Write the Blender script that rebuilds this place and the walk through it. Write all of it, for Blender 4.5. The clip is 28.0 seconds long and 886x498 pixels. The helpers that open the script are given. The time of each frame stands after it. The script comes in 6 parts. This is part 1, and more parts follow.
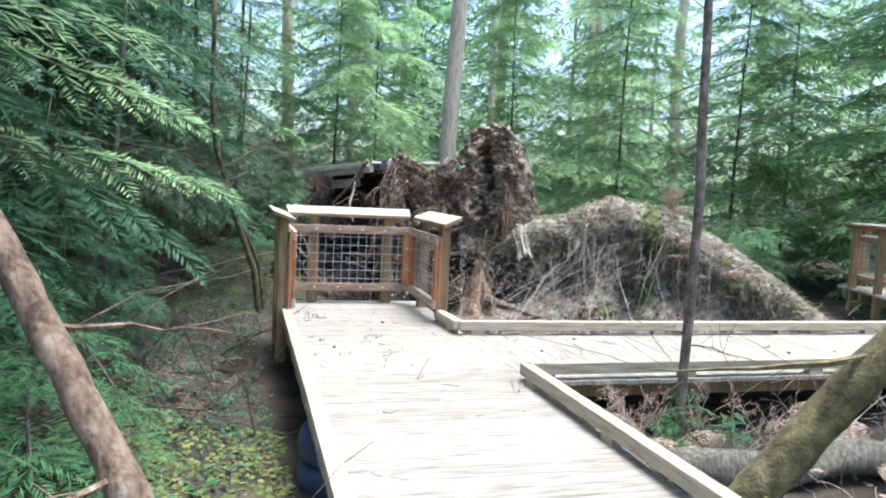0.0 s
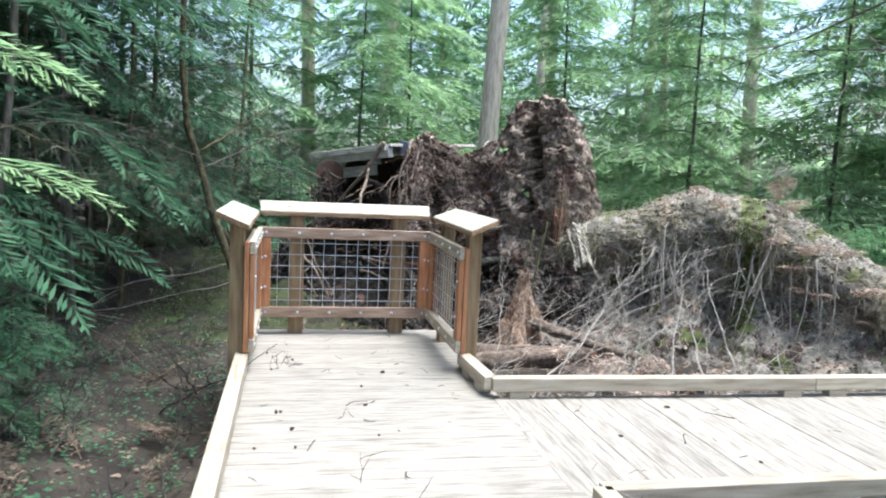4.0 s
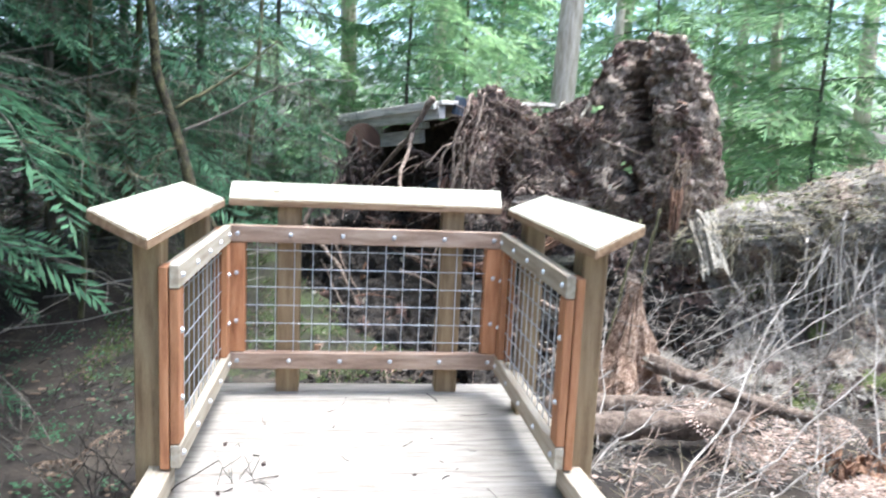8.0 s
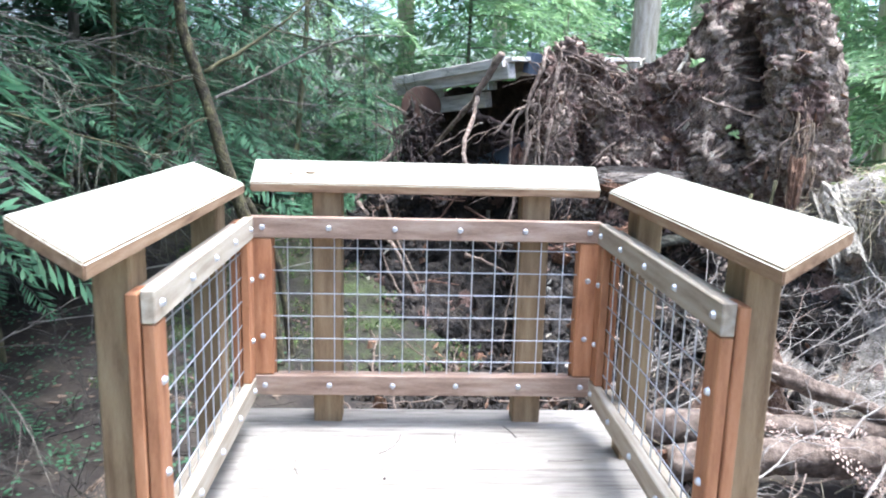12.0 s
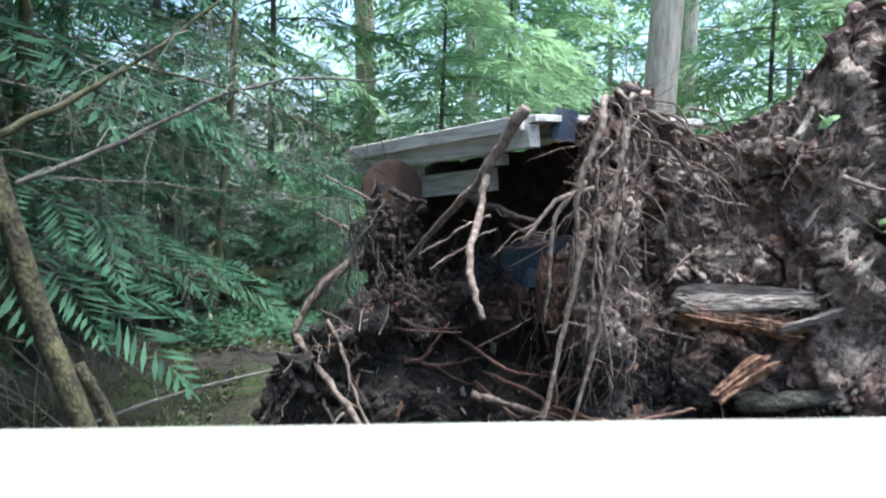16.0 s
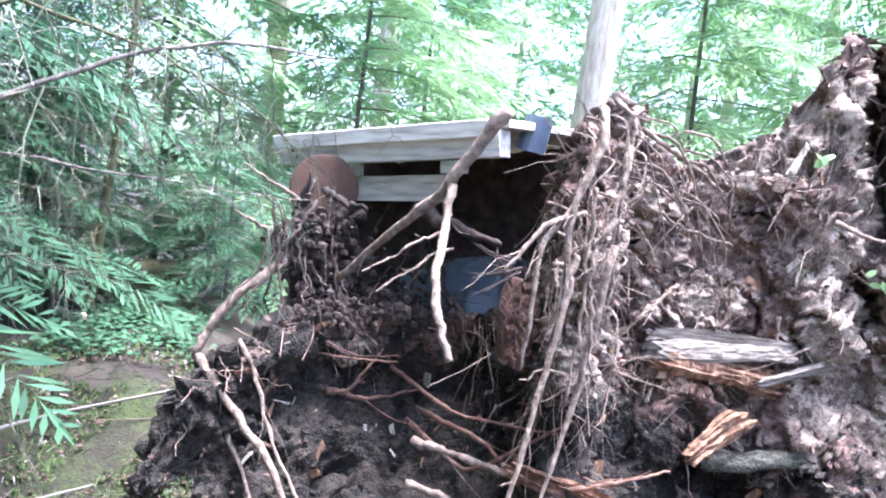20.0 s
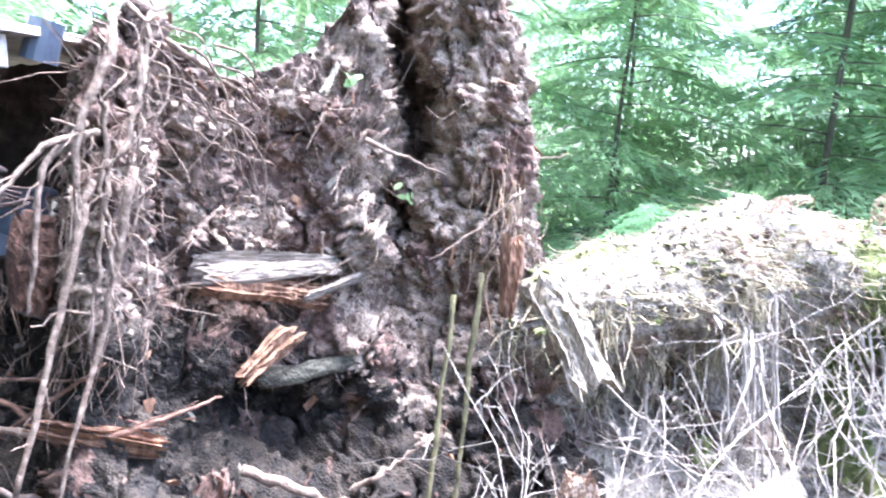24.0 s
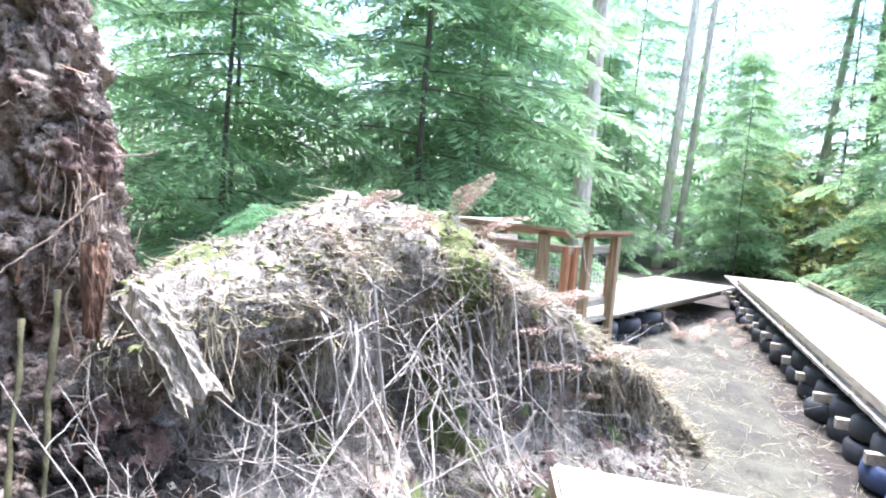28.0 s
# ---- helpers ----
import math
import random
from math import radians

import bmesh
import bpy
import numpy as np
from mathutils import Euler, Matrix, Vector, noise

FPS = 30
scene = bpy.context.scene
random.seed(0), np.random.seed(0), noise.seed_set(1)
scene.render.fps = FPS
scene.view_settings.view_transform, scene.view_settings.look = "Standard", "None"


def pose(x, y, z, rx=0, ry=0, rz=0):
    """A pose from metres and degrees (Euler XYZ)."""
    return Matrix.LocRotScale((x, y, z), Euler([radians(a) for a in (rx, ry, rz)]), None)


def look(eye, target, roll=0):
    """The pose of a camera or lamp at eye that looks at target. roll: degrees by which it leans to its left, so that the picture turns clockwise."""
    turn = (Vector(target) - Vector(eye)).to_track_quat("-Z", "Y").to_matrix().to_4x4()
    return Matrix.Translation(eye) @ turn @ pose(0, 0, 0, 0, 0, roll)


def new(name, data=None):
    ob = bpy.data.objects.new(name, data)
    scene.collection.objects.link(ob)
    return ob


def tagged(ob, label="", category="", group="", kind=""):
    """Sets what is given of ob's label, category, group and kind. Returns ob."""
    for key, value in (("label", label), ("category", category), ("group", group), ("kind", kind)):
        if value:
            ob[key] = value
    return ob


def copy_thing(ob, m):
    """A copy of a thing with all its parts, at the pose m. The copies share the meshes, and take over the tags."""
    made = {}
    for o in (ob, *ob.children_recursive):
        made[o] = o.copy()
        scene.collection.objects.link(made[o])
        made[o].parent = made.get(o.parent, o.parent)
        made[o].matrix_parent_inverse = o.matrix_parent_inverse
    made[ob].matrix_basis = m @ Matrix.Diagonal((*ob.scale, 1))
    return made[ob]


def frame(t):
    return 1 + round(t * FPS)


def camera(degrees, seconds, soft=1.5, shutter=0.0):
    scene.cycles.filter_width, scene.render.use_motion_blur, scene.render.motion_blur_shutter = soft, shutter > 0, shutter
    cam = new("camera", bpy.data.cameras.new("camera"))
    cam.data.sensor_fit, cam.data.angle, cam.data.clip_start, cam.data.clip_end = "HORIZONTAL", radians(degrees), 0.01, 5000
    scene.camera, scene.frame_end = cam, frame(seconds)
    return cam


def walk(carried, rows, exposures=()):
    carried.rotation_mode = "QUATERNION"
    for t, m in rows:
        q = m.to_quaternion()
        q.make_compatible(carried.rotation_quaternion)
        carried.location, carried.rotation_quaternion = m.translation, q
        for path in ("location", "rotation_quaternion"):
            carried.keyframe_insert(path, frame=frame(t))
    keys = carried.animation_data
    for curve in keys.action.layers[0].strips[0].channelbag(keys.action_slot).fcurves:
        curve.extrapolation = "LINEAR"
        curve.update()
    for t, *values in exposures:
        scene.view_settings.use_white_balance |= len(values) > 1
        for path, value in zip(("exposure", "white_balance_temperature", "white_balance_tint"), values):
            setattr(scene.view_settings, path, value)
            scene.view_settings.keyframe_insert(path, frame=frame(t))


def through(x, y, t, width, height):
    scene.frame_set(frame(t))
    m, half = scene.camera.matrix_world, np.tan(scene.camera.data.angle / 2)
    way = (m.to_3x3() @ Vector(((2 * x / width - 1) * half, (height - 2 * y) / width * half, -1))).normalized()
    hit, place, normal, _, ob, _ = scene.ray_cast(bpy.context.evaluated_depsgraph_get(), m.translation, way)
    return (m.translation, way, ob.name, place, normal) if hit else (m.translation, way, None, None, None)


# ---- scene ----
cam = camera(61.7, 28.0, soft=2.0, shutter=0.5)
PATH = [
    (0, (-1.256, -8.826, 1.47), (-0.732, -6.904, 1.299), 2.8),
    (0.5, (-1.199, -8.756, 1.469), (-0.713, -6.827, 1.269), 2.8),
    (1, (-1.127, -8.451, 1.456), (-0.661, -6.512, 1.301), 2.5),
    (1.5, (-1.035, -8.135, 1.449), (-0.529, -6.211, 1.246), 1.4),
    (2, (-0.787, -7.762, 1.426), (-0.407, -5.808, 1.23), 1.2),
    (2.5, (-0.689, -7.358, 1.392), (-0.305, -5.401, 1.247), 2.3),
    (4.5, (-0.347, -6.153, 1.489), (0.056, -4.207, 1.269), 2.7),
    (5, (-0.212, -5.78, 1.47), (0.109, -3.816, 1.275), 2.6),
    (5.5, (-0.189, -5.471, 1.507), (0.065, -3.497, 1.311), 3.6),
    (6, (-0.186, -5.134, 1.496), (0.11, -3.176, 1.213), 2.2),
    (6.5, (-0.108, -4.826, 1.488), (0.138, -2.855, 1.251), 2.2),
    (7, (-0.081, -4.538, 1.489), (0.161, -2.575, 1.189), 2.9),
    (7.5, (-0.137, -4.245, 1.446), (0.16, -2.28, 1.224), 2.3),
    (8, (-0.123, -3.979, 1.425), (0.138, -2.018, 1.134), 2.7),
    (8.5, (-0.086, -3.821, 1.448), (-0.007, -1.861, 1.06), 2.2),
    (9, (-0.101, -3.749, 1.452), (0.034, -1.775, 1.157), 2.6),
    (9.5, (-0.124, -3.713, 1.447), (0.006, -1.742, 1.133), 2.9),
    (10, (-0.149, -3.693, 1.442), (-0.02, -1.725, 1.111), 2.9),
    (10.5, (-0.174, -3.663, 1.433), (-0.037, -1.696, 1.1), 2.8),
    (11, (-0.182, -3.581, 1.427), (-0.031, -1.635, 0.994), 2.7),
    (11.5, (-0.129, -3.347, 1.411), (-0.02, -1.387, 1.027), 2.2),
    (13.5, (-0.061, -2.225, 1.44), (0.063, -0.271, 1.03), 0.2),
    (14, (-0.064, -1.935, 1.427), (0.052, 0.029, 1.070), 2.2),
    (14.5, (-0.122, -1.586, 1.446), (0.032, 0.38, 1.113), 2.1),
    (15, (-0.056, -1.257, 1.451), (0.080, 0.718, 1.169), 0.3),
    (15.5, (-0.078, -0.997, 1.457), (0.081, 0.971, 1.142), 1.8),
    (16, (-0.129, -0.681, 1.461), (0.078, 1.298, 1.266), 1.2),
    (16.5, (-0.116, -0.416, 1.467), (0.048, 1.57, 1.303), 1.8),
    (17, (-0.131, -0.237, 1.475), (-0.068, 1.753, 1.278), 2.9),
    (17.5, (-0.273, -0.094, 1.472), (-0.078, 1.891, 1.332), 3.1),
    (18, (-0.359, -0.03, 1.49), (-0.011, 1.933, 1.325), 4.1),
    (18.5, (-0.364, -0.03, 1.485), (0.028, 1.928, 1.365), 6.0),
    (19, (-0.364, -0.03, 1.485), (0.104, 1.909, 1.347), 6.7),
    (19.5, (-0.357, -0.03, 1.477), (0.148, 1.899, 1.315), 6.6),
    (20, (-0.356, -0.03, 1.477), (0.156, 1.896, 1.3), 6.5),
    (20.5, (-0.342, -0.03, 1.469), (0.261, 1.863, 1.239), 6.4),
    (21, (-0.327, -0.03, 1.467), (0.385, 1.823, 1.222), 6.4),
    (21.5, (-0.311, -0.03, 1.468), (0.494, 1.787, 1.242), 6.1),
    (22, (-0.289, -0.03, 1.472), (0.663, 1.721, 1.311), 5.8),
    (22.5, (-0.222, -0.03, 1.494), (0.905, 1.618, 1.365), 5.3),
    (24.5, (-0.067, -0.039, 1.458), (1.429, 1.258, 1.171), 6.0),
    (25, (-0.036, -0.053, 1.463), (1.54, 1.143, 1.172), 5.8),
    (25.5, (-0.004, -0.054, 1.451), (1.671, 1.0, 1.166), 6.2),
    (26, (0.055, -0.045, 1.459), (1.788, 0.917, 1.193), 5.5),
    (26.5, (0.073, -0.075, 1.467), (1.856, 0.798, 1.228), 4.0),
    (27, (0.043, -0.053, 1.463), (1.906, 0.64, 1.242), 4.3),
    (27.5, (0.064, -0.058, 1.465), (1.967, 0.538, 1.312), 4.7),
    (28, (0.084, -0.06, 1.463), (2.005, 0.476, 1.308), 4.9),
]
EXPOSURE = [
    (0, 1.75, 5700, 6),
    (5, 1.71, 5700, 5),
    (8, 2.13, 5600, 8),
    (11, 2.33, 5400, 11),
    (14, 2.13, 5450, 9),
    (15, 2.03, 5400, 7),
    (16, 1.93, 5400, 7),
    (17, 2.38, 5450, 5),
    (18, 3.13, 5450, 17),
    (20, 3.38, 5350, 20),
    (21, 3.63, 5350, 21),
    (22, 4.03, 5350, 22),
    (25, 3.43, 5400, 17),
    (28, 2.98, 5500, 16),
]
walk(cam, [(t, look(eye, target, roll)) for t, eye, target, roll in PATH], EXPOSURE)

# ---- sky, sun ----
world = bpy.data.worlds.new("sky")
scene.world = world
world.use_nodes = True
wn = world.node_tree
sky = wn.nodes.new("ShaderNodeTexSky")
sky.sky_type, sky.sun_disc = "NISHITA", False
sky.sun_elevation, sky.sun_rotation = radians(79), radians(102)
sky.air_density, sky.dust_density, sky.ozone_density = 1.0, 4.6, 1.0
wn.links.new(sky.outputs[0], wn.nodes["Background"].inputs[0])
wn.nodes["Background"].inputs[1].default_value = 0.15
sun_data = bpy.data.lights.new("sun", "SUN")
sun_data.energy, sun_data.angle, sun_data.color = 1.9, radians(22), (1.0, 0.97, 0.93)
sun = new("sun", sun_data)
sun.matrix_basis = look((7, -1.5, 36), (0, 0, 0))

rng = np.random.default_rng(7)
rnd = random.Random(11)


# ---- materials ----
def material(name, colours, scale=6.0, rough=0.85, bump=0.3, stretch=(1, 1, 1), fine=60.0, vary=0.15, through=0.0, metal=0.0, island=False, grain=0.0, gloss=0.5):
    """Noise at two scales between two or three colours, with relief; vary: change from piece to piece."""
    m = bpy.data.materials.new(name)
    m.use_nodes = True
    t = m.node_tree
    bsdf = t.nodes["Principled BSDF"]
    bsdf.inputs["Roughness"].default_value, bsdf.inputs["Metallic"].default_value = rough, metal
    bsdf.inputs["Specular IOR Level"].default_value = gloss
    co = t.nodes.new("ShaderNodeTexCoord")
    mp = t.nodes.new("ShaderNodeMapping")
    mp.inputs["Scale"].default_value = stretch
    t.links.new(co.outputs["Object"], mp.inputs["Vector"])
    if island:
        who = t.nodes.new("ShaderNodeNewGeometry").outputs["Random Per Island"]
    else:
        who = t.nodes.new("ShaderNodeObjectInfo").outputs["Random"]
    shift = t.nodes.new("ShaderNodeVectorMath")
    shift.operation = "MULTIPLY_ADD"
    shift.inputs[1].default_value = (17.0, 31.0, 23.0)
    t.links.new(who, shift.inputs[0])
    t.links.new(mp.outputs[0], shift.inputs[2])
    big, small = t.nodes.new("ShaderNodeTexNoise"), t.nodes.new("ShaderNodeTexNoise")
    for node, s, d in ((big, scale, 6.0), (small, fine, 4.0)):
        node.inputs["Scale"].default_value, node.inputs["Detail"].default_value = s, d
        t.links.new(shift.outputs[0], node.inputs["Vector"])
    mix = t.nodes.new("ShaderNodeMath")
    mix.operation = "MULTIPLY_ADD"
    mix.inputs[1].default_value = 0.35
    t.links.new(small.outputs[0], mix.inputs[0])
    t.links.new(big.outputs[0], mix.inputs[2])
    if grain:
        cell = t.nodes.new("ShaderNodeTexVoronoi")
        cell.inputs["Scale"].default_value = fine * 0.9
        t.links.new(shift.outputs[0], cell.inputs["Vector"])
        rough_mix = t.nodes.new("ShaderNodeMath")
        rough_mix.operation = "MULTIPLY_ADD"
        rough_mix.inputs[1].default_value = -grain
        t.links.new(cell.outputs["Distance"], rough_mix.inputs[0])
        t.links.new(mix.outputs[0], rough_mix.inputs[2])
        shiftup = t.nodes.new("ShaderNodeMath")
        shiftup.inputs[1].default_value = 0.36 * grain
        t.links.new(rough_mix.outputs[0], shiftup.inputs[0])
        lump = t.nodes.new("ShaderNodeTexVoronoi")
        lump.inputs["Scale"].default_value = fine * 0.4
        t.links.new(shift.outputs[0], lump.inputs["Vector"])
        piece = t.nodes.new("ShaderNodeMath")
        piece.operation = "MULTIPLY_ADD"
        piece.inputs[1].default_value = 0.7 * grain
        t.links.new(lump.outputs["Color"], piece.inputs[0])
        t.links.new(shiftup.outputs[0], piece.inputs[2])
        mix = t.nodes.new("ShaderNodeMath")
        mix.inputs[1].default_value = -0.35 * grain
        t.links.new(piece.outputs[0], mix.inputs[0])
    ramp = t.nodes.new("ShaderNodeValToRGB")
    ramp.color_ramp.elements[0].position, ramp.color_ramp.elements[1].position = 0.45, 0.92
    ramp.color_ramp.elements[0].color, ramp.color_ramp.elements[1].color = (*colours[0], 1), (*colours[-1], 1)
    for n, c in enumerate(colours[1:-1]):
        ramp.color_ramp.elements.new(0.45 + 0.47 * (n + 1) / (len(colours) - 1)).color = (*c, 1)
    t.links.new(mix.outputs[0], ramp.inputs[0])
    hsv = t.nodes.new("ShaderNodeHueSaturation")
    rangeout = t.nodes.new("ShaderNodeMapRange")
    rangeout.inputs[3].default_value, rangeout.inputs[4].default_value = 1 - vary, 1 + vary
    t.links.new(who, rangeout.inputs[0])
    t.links.new(rangeout.outputs[0], hsv.inputs["Value"])
    t.links.new(ramp.outputs[0], hsv.inputs["Color"])
    t.links.new(hsv.outputs[0], bsdf.inputs["Base Color"])
    if bump:
        b = t.nodes.new("ShaderNodeBump")
        b.inputs["Strength"].default_value, b.inputs["Distance"].default_value = bump, 0.02
        t.links.new(mix.outputs[0], b.inputs["Height"])
        t.links.new(b.outputs[0], bsdf.inputs["Normal"])
    if through:
        clear = t.nodes.new("ShaderNodeBsdfTranslucent")
        t.links.new(hsv.outputs[0], clear.inputs[0])
        both = t.nodes.new("ShaderNodeMixShader")
        both.inputs[0].default_value = through
        t.links.new(bsdf.outputs[0], both.inputs[1])
        t.links.new(clear.outputs[0], both.inputs[2])
        t.links.new(both.outputs[0], t.nodes["Material Output"].inputs[0])
    return m


DECK_Y = material("weathered_deck_wood_cross", [(0.146, 0.125, 0.0989), (0.262, 0.234, 0.196), (0.318, 0.291, 0.249)], 3, 0.8, 0.25, (14, 1.5, 6), 40, 0.10)
KERB = material("kerb_wood", [(0.24, 0.192, 0.136), (0.376, 0.32, 0.24), (0.448, 0.4, 0.32)], 3, 0.8, 0.3, (1.2, 12, 12), 40, 0.12)
CAP = material("pale_cap_wood", [(0.205, 0.195, 0.14), (0.372, 0.363, 0.279), (0.437, 0.428, 0.344)], 3, 0.75, 0.2, (1.5, 14, 14), 40, 0.08)
POST = material("treated_post_wood", [(0.14, 0.085, 0.04), (0.245, 0.165, 0.085), (0.32, 0.235, 0.13)], 3, 0.75, 0.3, (10, 10, 1.2), 40, 0.12)
RAILWOOD = material("cedar_rail_wood", [(0.17, 0.105, 0.07), (0.30, 0.205, 0.145), (0.42, 0.32, 0.245)], 3, 0.75, 0.3, (1.5, 10, 10), 40, 0.12)
STILE = material("cedar_stile_wood", [(0.22, 0.085, 0.035), (0.36, 0.16, 0.07), (0.44, 0.22, 0.11)], 3, 0.75, 0.3, (10, 10, 1.5), 40, 0.12)
CAPSIDE = material("brown_cap_edge_wood", [(0.13, 0.07, 0.035), (0.25, 0.155, 0.085), (0.34, 0.235, 0.145)], 3, 0.8, 0.3, (1.5, 12, 12), 40, 0.1)
STEEL = material("galvanised_steel", [(0.45, 0.47, 0.5), (0.62, 0.64, 0.68)], 30, 0.4, 0.05, metal=0.7, vary=0.05)
SOIL = material("root_plate_soil", [(0.0462, 0.0308, 0.0231), (0.099, 0.0693, 0.0539), (0.154, 0.11, 0.0869), (0.226, 0.169, 0.136)], 9, 0.95, 0.55, fine=85, vary=0.12, grain=0.35)
DRY = material("dry_mound_litter", [(0.102, 0.0876, 0.0696), (0.198, 0.175, 0.142), (0.282, 0.252, 0.206), (0.384, 0.348, 0.29)], 9, 0.95, 0.6, fine=90, vary=0.1, grain=0.4)
GROUND = material("forest_floor_litter", [(0.009, 0.007, 0.0045), (0.022, 0.016, 0.011), (0.042, 0.032, 0.022), (0.075, 0.06, 0.043)], 2.4, 0.95, 0.8, fine=35, vary=0.0)
MOSS = material("green_moss", [(0.045, 0.06, 0.016), (0.11, 0.13, 0.036), (0.21, 0.225, 0.08)], 9, 0.95, 0.7, fine=120, vary=0.15)
ROOT = material("pale_root_bark", [(0.07, 0.048, 0.036), (0.175, 0.127, 0.094), (0.32, 0.255, 0.20)], 14, 0.9, 0.8, (2, 2, 2), fine=80, vary=0.35, island=True)
# dark root bark, deepened further for the shade inside the hollow
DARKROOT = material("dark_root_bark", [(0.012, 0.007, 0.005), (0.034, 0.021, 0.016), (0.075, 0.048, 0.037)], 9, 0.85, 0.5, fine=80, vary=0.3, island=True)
TWIG = material("grey_dead_twig", [(0.13, 0.11, 0.092), (0.25, 0.222, 0.187), (0.40, 0.365, 0.315)], 9, 0.85, 0.2, fine=80, vary=0.3, island=True)
# copy of BARK at about half brightness; the brush's shade is in it
DARKBRUSH = material("shade_dark_brush_bark", [(0.02, 0.016, 0.012), (0.05, 0.043, 0.034), (0.095, 0.083, 0.067)], 7, 0.95, 0.5, (4, 4, 0.8), 40, 0.2)
ROT = material("orange_rotten_wood", [(0.07, 0.035, 0.02), (0.22, 0.115, 0.065), (0.42, 0.26, 0.155)], 9, 0.9, 0.9, (4, 4, 1.2), 60, 0.2)
PALEWOOD = material("bleached_split_wood", [(0.10, 0.08, 0.06), (0.36, 0.32, 0.25), (0.58, 0.54, 0.45)], 9, 0.85, 0.8, (8, 8, 1.5), 60, 0.1)
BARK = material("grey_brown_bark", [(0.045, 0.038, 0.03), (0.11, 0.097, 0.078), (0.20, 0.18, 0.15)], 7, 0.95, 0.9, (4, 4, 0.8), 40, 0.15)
# sunlight on distant trunks is put into this pale bark; bare logs share it
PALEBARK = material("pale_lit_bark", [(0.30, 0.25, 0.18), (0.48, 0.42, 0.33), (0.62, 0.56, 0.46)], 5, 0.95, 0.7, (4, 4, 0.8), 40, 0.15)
MOSSBARK = material("mossy_bark", [(0.03, 0.027, 0.013), (0.08, 0.075, 0.03), (0.15, 0.13, 0.075)], 9, 0.95, 0.8, (1.5, 1.5, 1), 60, 0.15)
LOGMOSS = material("yellow_mossy_bark", [(0.035, 0.026, 0.015), (0.10, 0.085, 0.034), (0.20, 0.18, 0.085)], 12, 0.95, 0.9, (1, 1, 1), 60, 0.15)
LEAF = material("conifer_needles", [(0.075, 0.18, 0.085), (0.14, 0.29, 0.13), (0.235, 0.41, 0.175)], 1.2, 0.6, 0, fine=12, vary=0.3, through=0.58, island=True, gloss=0.15)
# lighter copy whose colour holds the bright washed distance; small leaves share it
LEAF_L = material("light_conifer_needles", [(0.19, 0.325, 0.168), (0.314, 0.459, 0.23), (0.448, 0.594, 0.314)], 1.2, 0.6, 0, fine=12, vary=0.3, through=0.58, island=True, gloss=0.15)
# needle colour raised to stand in for daylight through the boughs
LEAF_M = material("brightened_conifer_needles", [(0.165, 0.295, 0.15), (0.285, 0.43, 0.215), (0.43, 0.56, 0.29)], 1.2, 0.6, 0, fine=12, vary=0.35, through=0.58, island=True, gloss=0.15)
# understory shade is put into this darker copy of the needles
LEAF_D = material("shade_dark_conifer_needles", [(0.036, 0.09, 0.0504), (0.072, 0.156, 0.0816), (0.126, 0.228, 0.12)], 1.2, 0.65, 0, fine=12, vary=0.3, through=0.4, island=True, gloss=0.15)
# yellow of the sunlight on the edge conifers is painted into the needles
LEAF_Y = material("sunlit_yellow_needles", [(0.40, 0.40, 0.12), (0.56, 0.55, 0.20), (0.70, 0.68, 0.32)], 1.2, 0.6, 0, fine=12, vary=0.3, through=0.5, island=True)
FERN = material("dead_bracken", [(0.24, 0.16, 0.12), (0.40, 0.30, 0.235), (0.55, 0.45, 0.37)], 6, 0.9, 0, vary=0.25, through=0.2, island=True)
# darker copy of FERN that holds the shade left of the walk
SHADYFERN = material("shaded_dead_bracken", [(0.075, 0.051, 0.033), (0.15, 0.105, 0.0705), (0.24, 0.18, 0.128)], 6, 0.9, 0, vary=0.25, island=True)
RUBBER = material("tyre_rubber", [(0.012, 0.013, 0.016), (0.03, 0.032, 0.038)], 12, 0.7, 0.2, vary=0.2)
NAVY = material("blue_black_rubber", [(0.015, 0.025, 0.06), (0.035, 0.055, 0.12)], 10, 0.55, 0.2, vary=0.1)
BARREL = material("blue_plastic", [(0.07, 0.09, 0.12), (0.13, 0.16, 0.20)], 6, 0.5, 0.1, vary=0.1)
RUST = material("brown_disc_face", [(0.05, 0.024, 0.013), (0.10, 0.05, 0.028)], 6, 0.8, 0.3, vary=0.05)


